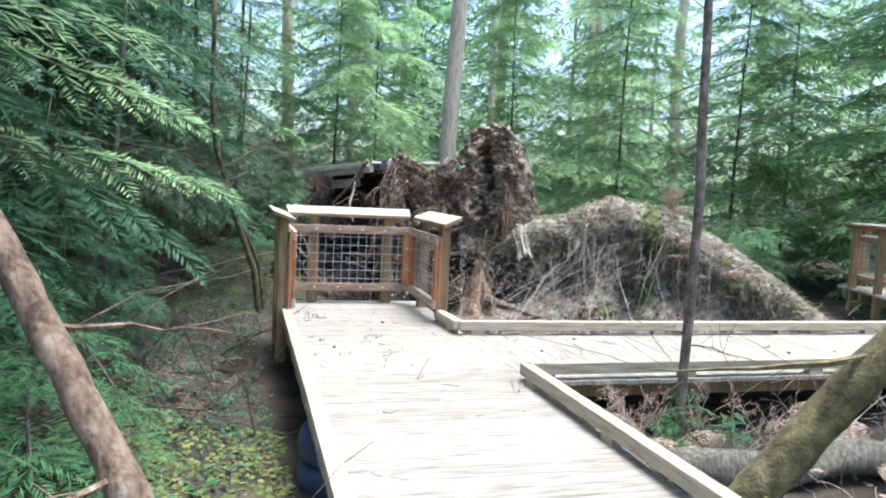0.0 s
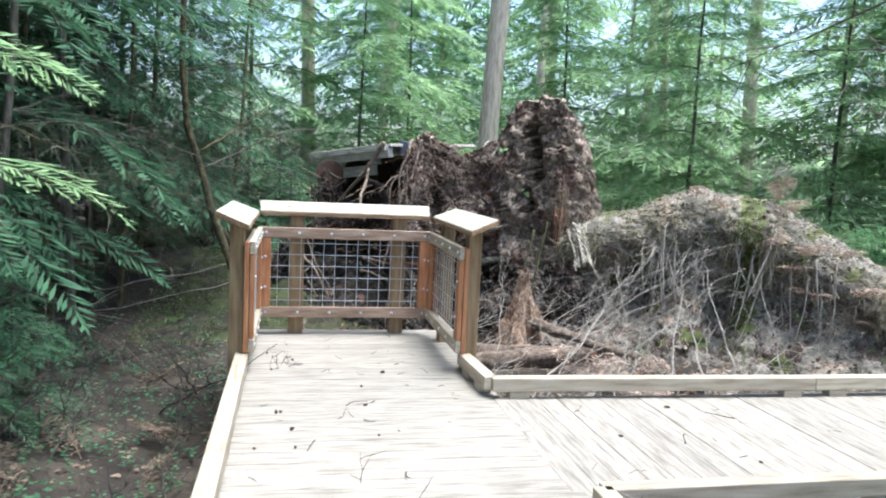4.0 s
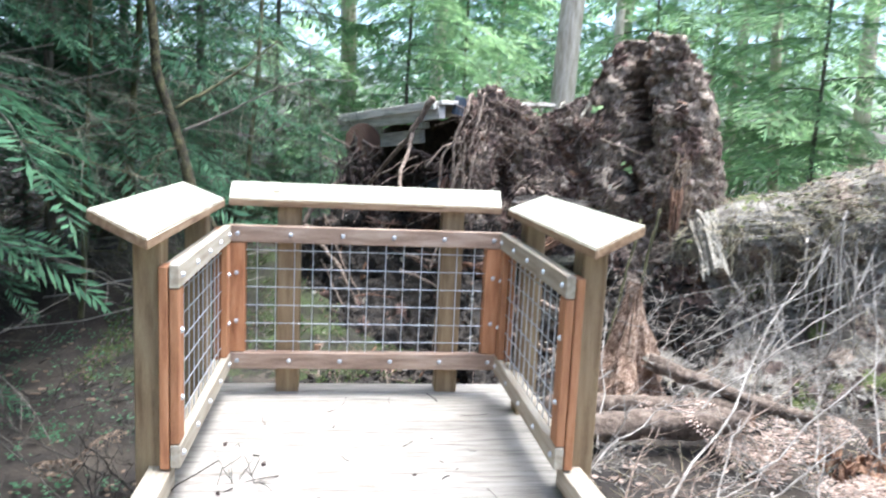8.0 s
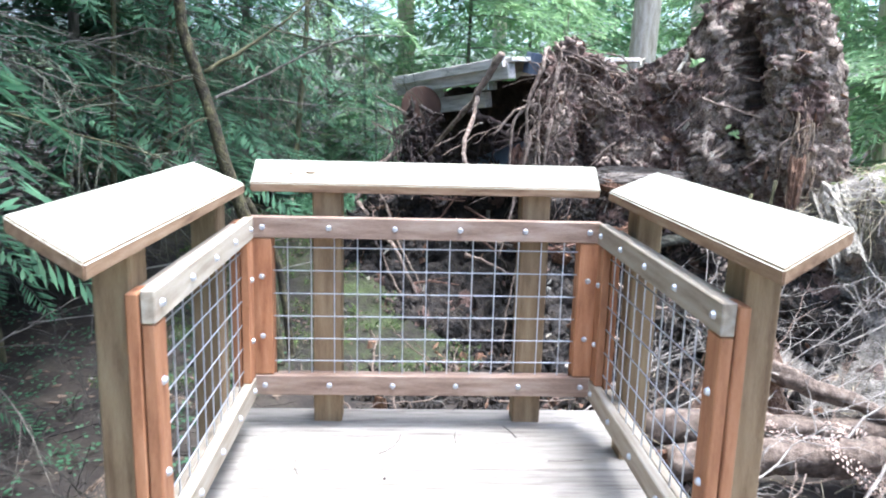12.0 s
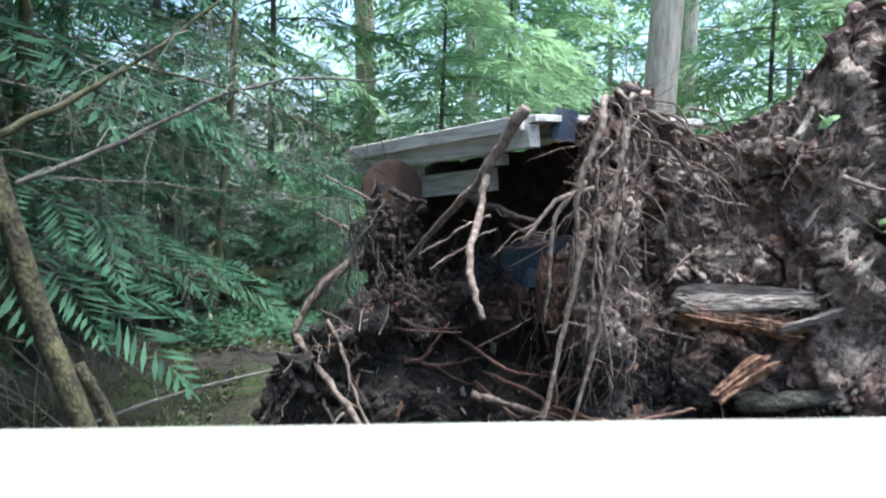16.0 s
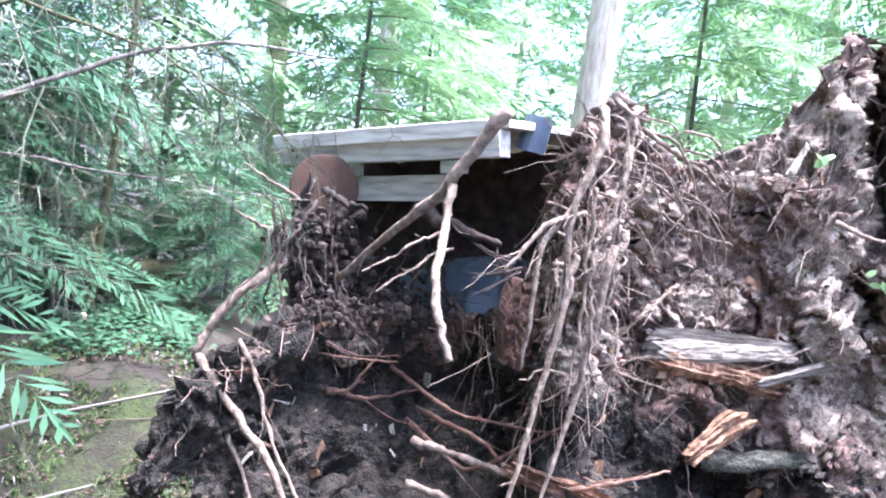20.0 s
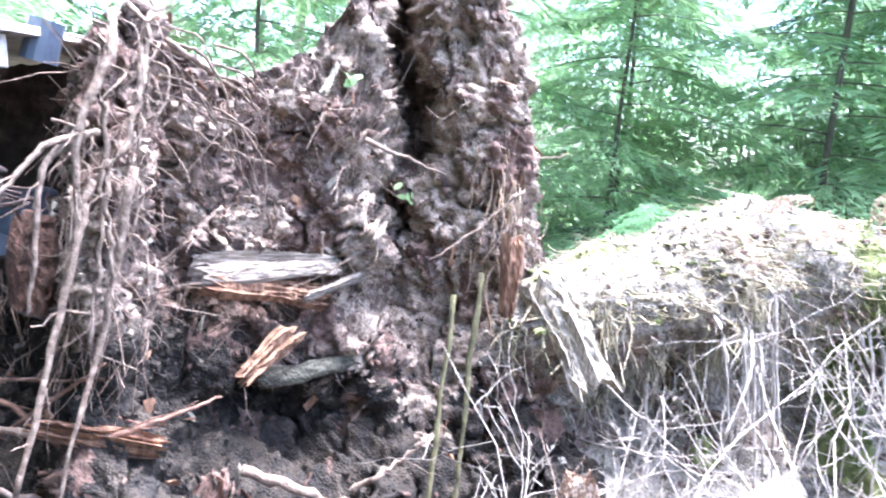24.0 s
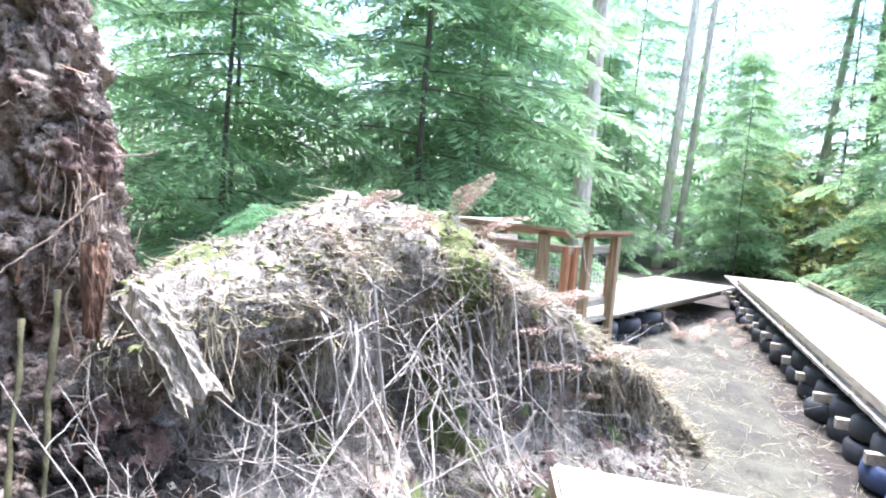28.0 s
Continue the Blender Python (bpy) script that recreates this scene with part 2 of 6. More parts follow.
# ---- mesh helpers ----
class Acc:
    """Collects vertices and faces for one mesh."""

    def __init__(self):
        self.v, self.f, self.n = [], [], 0

    def add(self, verts, faces):
        self.v.append(np.asarray(verts, float).reshape(-1, 3))
        self.f.extend([tuple(i + self.n for i in face) for face in faces])
        self.n += len(self.v[-1])

    def quads(self, verts):
        """verts: rows of four corners."""
        count = len(verts) // 4
        self.v.append(np.asarray(verts, float))
        self.f.extend([(self.n + 4 * i, self.n + 4 * i + 1, self.n + 4 * i + 2, self.n + 4 * i + 3) for i in range(count)])
        self.n += 4 * count

    def tube(self, points, r0, r1, sides=5, wobble=0.0):
        pts = np.asarray(points, float)
        k = len(pts)
        tang = np.gradient(pts, axis=0)
        tang /= np.linalg.norm(tang, axis=1, keepdims=True) + 1e-9
        side = np.cross(tang, (0.31, 0.52, 0.79))
        side /= np.linalg.norm(side, axis=1, keepdims=True) + 1e-9
        other = np.cross(tang, side)
        rad = np.linspace(r0, r1, k)
        if wobble:
            rad = rad * (1 + wobble * (rng.random(k) - 0.5) * 2)
        ang = np.arange(sides) * 2 * np.pi / sides
        ring = side[:, None] * np.cos(ang)[None, :, None] + other[:, None] * np.sin(ang)[None, :, None]
        verts = pts[:, None] + ring * rad[:, None, None]
        faces = []
        for i in range(k - 1):
            for j in range(sides):
                a, b = i * sides + j, i * sides + (j + 1) % sides
                faces.append((a, b, b + sides, a + sides))
        faces.append(tuple(range(sides))[::-1])
        faces.append(tuple((k - 1) * sides + j for j in range(sides)))
        self.add(verts, faces)

    def box(self, x0, x1, y0, y1, z0, z1, bevel=0.004):
        """A box with chamfered long edges."""
        b = min(bevel, (x1 - x0) / 3, (y1 - y0) / 3, (z1 - z0) / 3)
        v, idx = [], {}
        for ix, x in enumerate((x0, x1)):
            for iy, y in enumerate((y0, y1)):
                for iz, z in enumerate((z0, z1)):
                    sx, sy, sz = 1 - 2 * ix, 1 - 2 * iy, 1 - 2 * iz
                    for ax, off in enumerate(((0, sy * b, sz * b), (sx * b, 0, sz * b), (sx * b, sy * b, 0))):
                        idx[ix, iy, iz, ax] = len(v)
                        v.append((x + off[0], y + off[1], z + off[2]))
        f = []
        for s in (0, 1):
            f.append([idx[s, 0, 0, 0], idx[s, 1, 0, 0], idx[s, 1, 1, 0], idx[s, 0, 1, 0]][:: 1 if s else -1])
            f.append([idx[0, s, 0, 1], idx[0, s, 1, 1], idx[1, s, 1, 1], idx[1, s, 0, 1]][:: 1 if s else -1])
            f.append([idx[0, 0, s, 2], idx[1, 0, s, 2], idx[1, 1, s, 2], idx[0, 1, s, 2]][:: 1 if s else -1])
        for a in (0, 1):
            for b2 in (0, 1):
                f.append([idx[a, b2, 0, 0], idx[a, b2, 1, 0], idx[a, b2, 1, 1], idx[a, b2, 0, 1]])
                f.append([idx[a, 0, b2, 0], idx[a, 1, b2, 0], idx[a, 1, b2, 2], idx[a, 0, b2, 2]])
                f.append([idx[0, a, b2, 1], idx[1, a, b2, 1], idx[1, a, b2, 2], idx[0, a, b2, 2]])
                for c in (0, 1):
                    f.append([idx[a, b2, c, 0], idx[a, b2, c, 1], idx[a, b2, c, 2]])
        self.add(v, f)

    def mesh(self, name, mat, smooth=False):
        me = bpy.data.meshes.new(name)
        me.from_pydata(np.concatenate(self.v).tolist(), [], self.f)
        if smooth:
            me.shade_smooth()
        me.materials.append(mat)
        return me


def mend(me):
    """Makes the normals of a closed mesh point outwards."""
    bm = bmesh.new()
    bm.from_mesh(me)
    bmesh.ops.recalc_face_normals(bm, faces=bm.faces)
    bm.to_mesh(me)
    bm.free()
    return me


def part(name, acc, mat, parent, label="", smooth=False):
    me = acc if isinstance(acc, bpy.types.Mesh) else mend(acc.mesh(name, mat, smooth))
    ob = new(name, me)
    ob.parent = parent
    if label:
        tagged(ob, label)
    return ob


def boxmesh(name, mat, *size):
    a = Acc()
    a.box(*size)
    return mend(a.mesh(name, mat))


def thing(name, label, category, group="", kind="", at=None):
    ob = new(name)
    ob.empty_display_size = 0.1
    if at is not None:
        ob.matrix_basis = at
    return tagged(ob, label, category, group, kind)


def fbm(x, y, z, octaves=4, scale=1.0):
    return noise.fractal(Vector((x, y, z)) * scale, 1.0, 2.0, octaves)


def smooth(a, b, x):
    t = min(max((x - a) / (b - a), 0.0), 1.0)
    return t * t * (3 - 2 * t)


def wander(start, end, bend=0.15, steps=8, seed=0):
    """A crooked line between two points."""
    r = np.random.default_rng(seed)
    a, b = np.array(start, float), np.array(end, float)
    t = np.linspace(0, 1, steps)[:, None]
    off = np.cumsum(r.normal(size=(steps, 3)), 0)
    off -= off[0] + (off[-1] - off[0]) * t
    return a + (b - a) * t + off * bend * np.linalg.norm(b - a) / steps


# ---- ground ----
def ground_height(x, y):
    h = -0.52 + 0.06 * fbm(x, y, 3.1, 3, 0.6) + 0.025 * fbm(x, y, 9.0, 3, 3.0)
    h += 0.62 * smooth(2.2, 4.6, y) * smooth(0.9, -0.9, x) * smooth(-6, -2.0, x) * smooth(12, 7, y)
    h += 0.25 * smooth(-1.0, -2.2, x) * smooth(-8, -3, y) * smooth(1.5, -2.5, y) * smooth(-7, -3, x)
    h += 0.35 * smooth(8, 25, math.hypot(x - 4, y)) * (0.7 + fbm(x, y, 5.0, 2, 0.12))
    return h


def build_ground():
    fine = np.arange(-9, 20.01, 0.16)
    xs = np.concatenate([-np.geomspace(400, 10, 22), fine, np.geomspace(21, 400, 22)])
    fy = np.arange(-11, 12.01, 0.16)
    ys = np.concatenate([-np.geomspace(400, 12, 20), fy, np.geomspace(13, 400, 20)])
    verts = [(x, y, ground_height(x, y)) for y in ys for x in xs]
    w = len(xs)
    faces = [(j * w + i, j * w + i + 1, (j + 1) * w + i + 1, (j + 1) * w + i) for j in range(len(ys) - 1) for i in range(w - 1)]
    a = Acc()
    a.add(verts, faces)
    ob = new("ground", a.mesh("ground", GROUND, True))
    return tagged(ob, "brown forest floor of needles, twigs and leaf litter", "ground", kind="structure")


build_ground()


# ---- boardwalk ----
def boardwalk(name, label, origin, turn, length, half, cross, first=0.0):
    """Planks along local x from 0 to length; local y is across. Returns the structure."""
    base = thing(name, label, "boardwalk", kind="structure", at=pose(*origin, 0, 0, turn))
    count = int(length / 0.146)
    kinds = []
    for k in range(4):
        a = Acc()
        a.box(0.0008, 0.1452, -half + rnd.uniform(-0.006, 0.004), half + rnd.uniform(-0.004, 0.006), -0.038, 0, 0.003)
        kinds.append(mend(a.mesh("plank", cross)))
    for i in range(count):
        p = new("plank", kinds[i % 4])
        p.parent = base
        p.matrix_basis = pose(first + i * 0.146, 0, rnd.uniform(-0.002, 0.002), 0, rnd.uniform(-0.2, 0.2), rnd.uniform(-0.1, 0.1))
    for y in (-half + 0.30, 0.0, half - 0.30):
        part("joist", boxmesh("joist", POST, first, first + count * 0.146, y - 0.03, y + 0.03, -0.21, -0.045), POST, base)
    return base


# main walk towards the lookout, its side branch, and the far spur
boardwalk("boardwalk_1", "pale weathered plank boardwalk with low kerbs", (0.04, 0.2, 0), -90, 6.6, 0.87, DECK_Y)
boardwalk("boardwalk_4", "pale weathered plank boardwalk with low kerbs", (-0.03, -6.1, -0.005), -109, 6.0, 0.87, DECK_Y)
boardwalk("boardwalk_2", "pale plank boardwalk branch raised on old tyres", (0.85, -2.75, 0), 0, 18.6, 0.88, DECK_Y)
FAR = pose(9.3, 1.55, 0, 0, 0, 71)
boardwalk("boardwalk_3", "pale plank boardwalk spur leading to a second lookout", tuple(FAR @ Vector((0, 0.2, 0))), -19, 8.3, 0.84, DECK_Y)


def kerb(points, label="pale squared timber kerb on spacer blocks beside the deck"):
    """A kerb of timbers along a line of ground points, on blocks."""
    base = thing("kerb", label, "kerb", "boardwalk kerbs")
    for (x0, y0), (x1, y1) in zip(points, points[1:]):
        length, ang = math.hypot(x1 - x0, y1 - y0), math.degrees(math.atan2(y1 - y0, x1 - x0))
        n = max(1, round(length / 3.6))
        for i in range(n):
            seg = length / n
            m = pose(x0, y0, 0, 0, 0, ang) @ pose(i * seg, 0, 0)
            ob = part("rail", boxmesh("rail", KERB, 0.002, seg - 0.003, -0.045, 0.045, 0.05, 0.14), KERB, base)
            ob.matrix_basis = m
            for k in range(max(2, int(seg / 0.9))):
                x = 0.12 + k * (seg - 0.36) / max(1, max(2, int(seg / 0.9)) - 1)
                b = part("block", boxmesh("block", KERB, x, x + 0.14, -0.04, 0.04, 0, 0.05), KERB, base)
                b.matrix_basis = m
    return base


kerb([(-0.80, -1.15), (-0.80, -4.33), (-0.81, -6.2), (-2.45, -11.4)])
kerb([(0.80, -1.2), (0.84, -1.86), (3.2, -1.93), (11.0, -1.95), (17.0, -1.95)])
kerb([(19.3, -3.57), (5.0, -3.57), (0.88, -3.57), (0.90, -6.35), (-0.8, -11.9)])


# ---- lookout railing ----
def railing(name, length, panel_posts, label, cap_ends, RAILWOOD):
    """A rail along local x from 0 to length, facing local -y: posts behind, framed wire panel in front, sloping cap on top."""
    base = thing(name, label, "railing", "lookout railings")
    for x in panel_posts:
        a = Acc()
        a.box(x - 0.062, x + 0.062, 0.060, 0.160, -0.42, 1.06, 0.006)
        part("post", a, POST, base)
    # framed panel of two layers, with the wire between them
    part("top_rail", boxmesh("top_rail", RAILWOOD, 0, length, -0.019, 0.019, 0.845, 0.935), RAILWOOD, base)
    part("bottom_rail", boxmesh("bottom_rail", RAILWOOD, 0, length, -0.019, 0.019, 0.155, 0.245), RAILWOOD, base)
    for x in (0.0, length - 0.09):
        part("stile", boxmesh("stile", STILE, x + 0.002, x + 0.088, -0.016, 0.019, 0.248, 0.842), STILE, base, "reddish cedar stile")
        part("back_stile", boxmesh("back_stile", STILE, x, x + 0.09, 0.023, 0.057, 0.150, 0.925), STILE, base, "reddish cedar stile behind the wire")
    part("back_rail", boxmesh("back_rail", RAILWOOD, 0.094, length - 0.094, 0.023, 0.057, 0.838, 0.922), RAILWOOD, base)
    part("back_rail", boxmesh("back_rail", RAILWOOD, 0.094, length - 0.094, 0.023, 0.057, 0.158, 0.240), RAILWOOD, base)
    a = Acc()
    cols = int((length - 0.1) / 0.093)
    for i in range(cols + 1):
        x = 0.05 + i * (length - 0.1) / cols
        a.tube([(x, 0.0195, 0.2), (x, 0.0195, 0.9)], 0.0028, 0.0028, 5)
    for i in range(8):
        z = 0.2 + i * 0.1
        a.tube([(0.02, 0.0165, z), (length - 0.02, 0.0165, z)], 0.0028, 0.0028, 5)
    part("wire_mesh", a, STEEL, base, "galvanised welded wire mesh")
    bolt = Acc()
    bolt.tube([(0, 0.002, 0), (0, -0.004, 0), (0, -0.010, 0)], 0.014, 0.008, 8)
    bm = mend(bolt.mesh("bolt", STEEL))
    nb = max(3, round(length / 0.28) + 1)
    spots = [(0.05 + i * (length - 0.1) / (nb - 1), -0.019, z) for i in range(nb) for z in (0.2, 0.89)]
    spots += [(x, -0.016, z) for x in (0.045, length - 0.045) for z in (0.42, 0.68)]
    for s in spots:
        b = new("bolt", bm)
        b.parent = base
        b.matrix_basis = pose(*s)
    # sloping cap with mitred ends
    e0, e1 = cap_ends
    c = Acc()
    lo, hi, yi, yo = 1.072, 1.150, 0.01, 0.235
    t = 0.04
    v = [(e0[0], yi, lo), (e1[0], yi, lo), (e1[1], yo, hi), (e0[1], yo, hi)]
    v += [(x, y, z - t) for x, y, z in v]
    c.add(v, [(0, 1, 2, 3), (7, 6, 5, 4), (0, 4, 5, 1), (1, 5, 6, 2), (2, 6, 7, 3), (3, 7, 4, 0)])
    me = mend(c.mesh("cap", CAP))
    bm2 = bmesh.new()
    bm2.from_mesh(me)
    bmesh.ops.bevel(bm2, geom=list(bm2.edges), offset=0.005, segments=2, affect="EDGES")
    bmesh.ops.recalc_face_normals(bm2, faces=bm2.faces)
    bm2.to_mesh(me)
    bm2.free()
    me.materials.append(CAPSIDE)
    for f in me.polygons:
        f.material_index = 1 if f.normal.z < 0.2 else 0
    part("cap", me, CAP, base, "pale sloping cap board with mitred ends")
    return base


rail_mid = railing("lookout_railing", 1.47, (0.31, 1.20), "brown timber railing with wire mesh panel and pale sloping cap", ((0.0, -0.02), (1.46, 1.49)), RAILWOOD)
rail_l = railing("lookout_railing", 1.20, (0.12, 1.0), "brown timber side railing with wire mesh panel and pale sloping cap", ((-0.32, -0.19), (1.195, 1.27)), KERB)
rail_r = railing("lookout_railing", 1.25, (0.2, 1.13), "brown timber side railing with wire mesh panel and pale sloping cap", ((0.005, -0.07), (1.47, 1.35)), KERB)
for x, y, w in ((0.235, 0.115, 0.020), (0.155, 0.10, 0.010), (0.205, 0.145, 0.008)):
    z = 1.072 + 0.078 * (y - 0.01) / 0.225
    kn = Acc()
    kn.tube([(x, y, z - 0.004), (x, y, z + 0.0012)], w, w * 0.9, 10, 0.2)
    part("knot", kn, CAPSIDE, rail_mid, "dark knot in the pale cap board")
LOCAL_MID, LOCAL_L, LOCAL_R = pose(-0.735, 0, 0), pose(-0.735, -1.24, 0, 0, 0, 90), pose(0.735, -0.04, 0, 0, 0, -90)
for ob, m in ((rail_mid, LOCAL_MID), (rail_l, LOCAL_L), (rail_r, LOCAL_R)):
    copy_thing(ob, FAR @ m)
    ob.matrix_basis = m


# ---- tyres under the branch ----
def tyre_mesh(name, mat):
    a = Acc()
    n, prof = 22, [(0.17, -0.07), (0.20, -0.095), (0.28, -0.10), (0.315, -0.075), (0.325, 0), (0.315, 0.075), (0.28, 0.10), (0.20, 0.095), (0.17, 0.07), (0.19, 0.05), (0.27, 0.05), (0.27, -0.05), (0.19, -0.05)]
    v = [(r * math.cos(2 * math.pi * i / n), r * math.sin(2 * math.pi * i / n), z) for i in range(n) for r, z in prof]
    p = len(prof)
    a.add(v, [(i * p + j, ((i + 1) % n) * p + j, ((i + 1) % n) * p + (j + 1) % p, i * p + (j + 1) % p) for i in range(n) for j in range(p)])
    return mend(a.mesh(name, mat, True))


TYRES = [tyre_mesh("tyre", RUBBER), tyre_mesh("tyre", NAVY)]


def tyre(x, y, z, which=0):
    ob = new("tyre", TYRES[which])
    ob.matrix_basis = pose(x, y, z, rnd.uniform(-4, 4), rnd.uniform(-4, 4), rnd.uniform(0, 360))
    return tagged(ob, "old black tyre lying flat under the boardwalk" if not which else "blue-black tyre lying flat under the boardwalk", "tyre", "tyres under the boardwalk")


for i in range(17):
    x = 5.6 + i * 0.72
    g = ground_height(x, -2.2)
    tyre(x, -2.12 + rnd.uniform(-0.08, 0.08), g + 0.09, 1 if i < 2 else 0)
    tyre(x + rnd.uniform(-0.08, 0.08), -2.17, g + 0.28)
for i in range(4):
    p = FAR @ Vector((-0.55, -0.5 - i * 0.9, 0))
    g = ground_height(p.x, p.y)
    tyre(p.x, p.y, g + 0.09)
    tyre(p.x, p.y, g + 0.28, 1 if i == 0 else 0)
for x, y in ((-0.55, -4.1), (-0.55, -5.6), (0.6, -4.6)):
    tyre(x, y, ground_height(x, y) + 0.09, 1)
    tyre(x, y, ground_height(x, y) + 0.28, 1)
# bearer beams with their ends showing
for i in range(14):
    x = 5.3 + i * 0.95
    ob = new("bearer", boxmesh("bearer", KERB, -0.045, 0.045, -0.98, 0.98, -0.09, 0.0))
    ob.matrix_basis = pose(x, -2.75, -0.215)
    tagged(ob, "squared timber bearer across the tyres under the deck", "beam", "boardwalk bearers")


# ---- the uprooted tree ----
def profile(points, x):
    return float(np.interp(x, [p[0] for p in points], [p[1] for p in points]))


TOP = [(-0.85, -0.3), (-0.6, 0.42), (-0.2, 0.70), (0.15, 0.82), (0.4, 0.74), (0.72, 0.86), (0.79, 1.30), (0.83, 1.72), (0.98, 1.88), (1.22, 1.96), (1.43, 1.90), (1.56, 1.80), (1.68, 1.72), (1.88, 1.76), (2.08, 1.86), (2.20, 1.97), (2.28, 2.08), (2.33, 2.28), (2.40, 2.42), (2.50, 2.51), (2.62, 2.55), (2.74, 2.50), (2.86, 2.42), (2.96, 2.33), (3.06, 2.22), (3.13, 2.08), (3.2, 1.8), (3.36, 1.2), (3.45, 0.5)]
FACE = [(-0.85, 3.4), (-0.5, 3.62), (0.0, 3.72), (0.60, 3.62), (0.76, 3.50), (0.80, 3.10), (0.85, 2.74), (0.97, 2.66), (1.08, 2.70), (1.25, 2.95), (1.45, 3.15), (1.8, 3.18), (2.05, 3.12), (2.2, 2.96), (2.35, 2.84), (2.55, 2.84), (2.68, 2.72), (2.8, 2.44), (3.0, 2.32), (3.2, 2.42), (3.35, 2.62), (3.45, 2.85)]


def clods(x, y, z, scale):
    d = noise.voronoi(Vector((x, y, z)) * scale)[0]
    c = min(d[1] - d[0], 0.55) / 0.55
    return 0.55 * c * (2 - c)


def root_face(x, z):
    y = profile(FACE, x) + 0.08 * (z - 0.9)
    y -= 0.85 * smooth(0.72, -0.45, z) * smooth(-0.9, 0.2, x) * (0.4 + 0.35 * smooth(0.8, 1.5, x)) + 0.75 * smooth(0.05, -0.5, z) * smooth(-0.7, -0.1, x) * smooth(1.3, 0.9, x)
    y += 0.16 * fbm(x, z, 1.7, 3, 1.7)
    y += 0.34 * math.exp(-((x - 1.40) / 0.11) ** 2) * smooth(0.6, 1.0, z)
    y += 0.42 * math.exp(-((x - 0.60) / 0.45) ** 2 - ((z - 0.35) / 0.28) ** 2)
    y += 0.50 * math.exp(-((x - 1.92) / 0.42) ** 2 - ((z - 0.10) / 0.17) ** 2)
    return y


def swept(x, y):
    """The soil behind the hanging curtain of roots draws away from the hollow."""
    return 0.45 * max(0.0, y - 2.74) * smooth(0.15, 0.70, x) * smooth(1.35, 0.95, x)


def cleft(x, z):
    """Depth of the split in the tower and of the hole beneath it."""
    p = 0.62 * math.exp(-((x - 2.56 - 0.03 * math.sin(5 * z)) / 0.065) ** 2) * smooth(1.2, 1.6, z)
    return max(p, 0.40 * math.exp(-((x - 2.48) / 0.09) ** 2 - ((z - 1.08) / 0.17) ** 2))


def crumbled(grid, amount=1.0):
    """Pushes a grid of points in and out along its normals: lumps, clods and crumbs. Returns points and normals."""
    n = np.cross(np.gradient(grid, axis=1), np.gradient(grid, axis=0))
    n /= np.linalg.norm(n, axis=2, keepdims=True) + 1e-9
    out = grid.copy()
    block = lambda x, y, z, k: noise.cell(Vector((x, y, z)) * k)
    for j in range(grid.shape[0]):
        for i in range(grid.shape[1]):
            x, y, z = grid[j, i]
            wx, wy, wz = (c + 0.09 * fbm(x + 9 * k, y, z, 3, 4.0) for k, c in enumerate((x, y, z)))
            push = 0.085 * clods(wx, wy, wz * 0.8, 3.2) + 0.065 * clods(wx, wy, wz, 7.0) + 0.040 * clods(wx, wy, wz, 15.0) - 0.06
            push += 0.05 * fbm(x, y, z, 3, 6.0) + 0.007 * fbm(x, y, z, 3, 24.0)
            push -= 0.10 * math.exp(-(fbm(wx + 3, wy, wz * 0.7, 2, 2.6) / 0.045) ** 2)
            bx, by, bz = (c + 0.035 * fbm(x, y + 5 * k, z, 2, 14.0) for k, c in enumerate((wx, wy, wz)))
            push += 0.012 * block(bx, by, bz * 1.3, 9.0) + 0.009 * block(bx + 1.7, by, bz, 19.0) + 0.005 * block(x, by, bz + 0.3, 38.0)
            out[j, i] = grid[j, i] + n[j, i] * push * amount
    return out, n


SOIL_RED = material("reddish_fibrous_soil", [(0.0616, 0.0336, 0.0246), (0.123, 0.0739, 0.0549), (0.185, 0.118, 0.0896), (0.258, 0.177, 0.139)], 9, 0.95, 0.55, (1.6, 1.6, 0.9), 70, 0.12, grain=0.3)
HAIR = material("fine_root_hair", [(0.08, 0.052, 0.038), (0.20, 0.14, 0.105), (0.36, 0.275, 0.215)], 9, 0.9, 0, fine=60, vary=0.45, island=True)


# olive subsoil darkened further to stand in for shade on the lower face
SOIL_SHADE = material("shade_dark_olive_subsoil", [(0.00825, 0.006, 0.00413), (0.0225, 0.0165, 0.0112), (0.0413, 0.0307, 0.0203), (0.0675, 0.0518, 0.0353)], 8, 0.9, 1.0, fine=80, vary=0.1, grain=0.4)
SOIL_TAN = material("tan_dry_soil", [(0.107, 0.0783, 0.0581), (0.261, 0.2, 0.15), (0.367, 0.292, 0.225), (0.486, 0.403, 0.326)], 9, 0.95, 0.55, (1, 1, 1), 75, 0.12, grain=0.35)


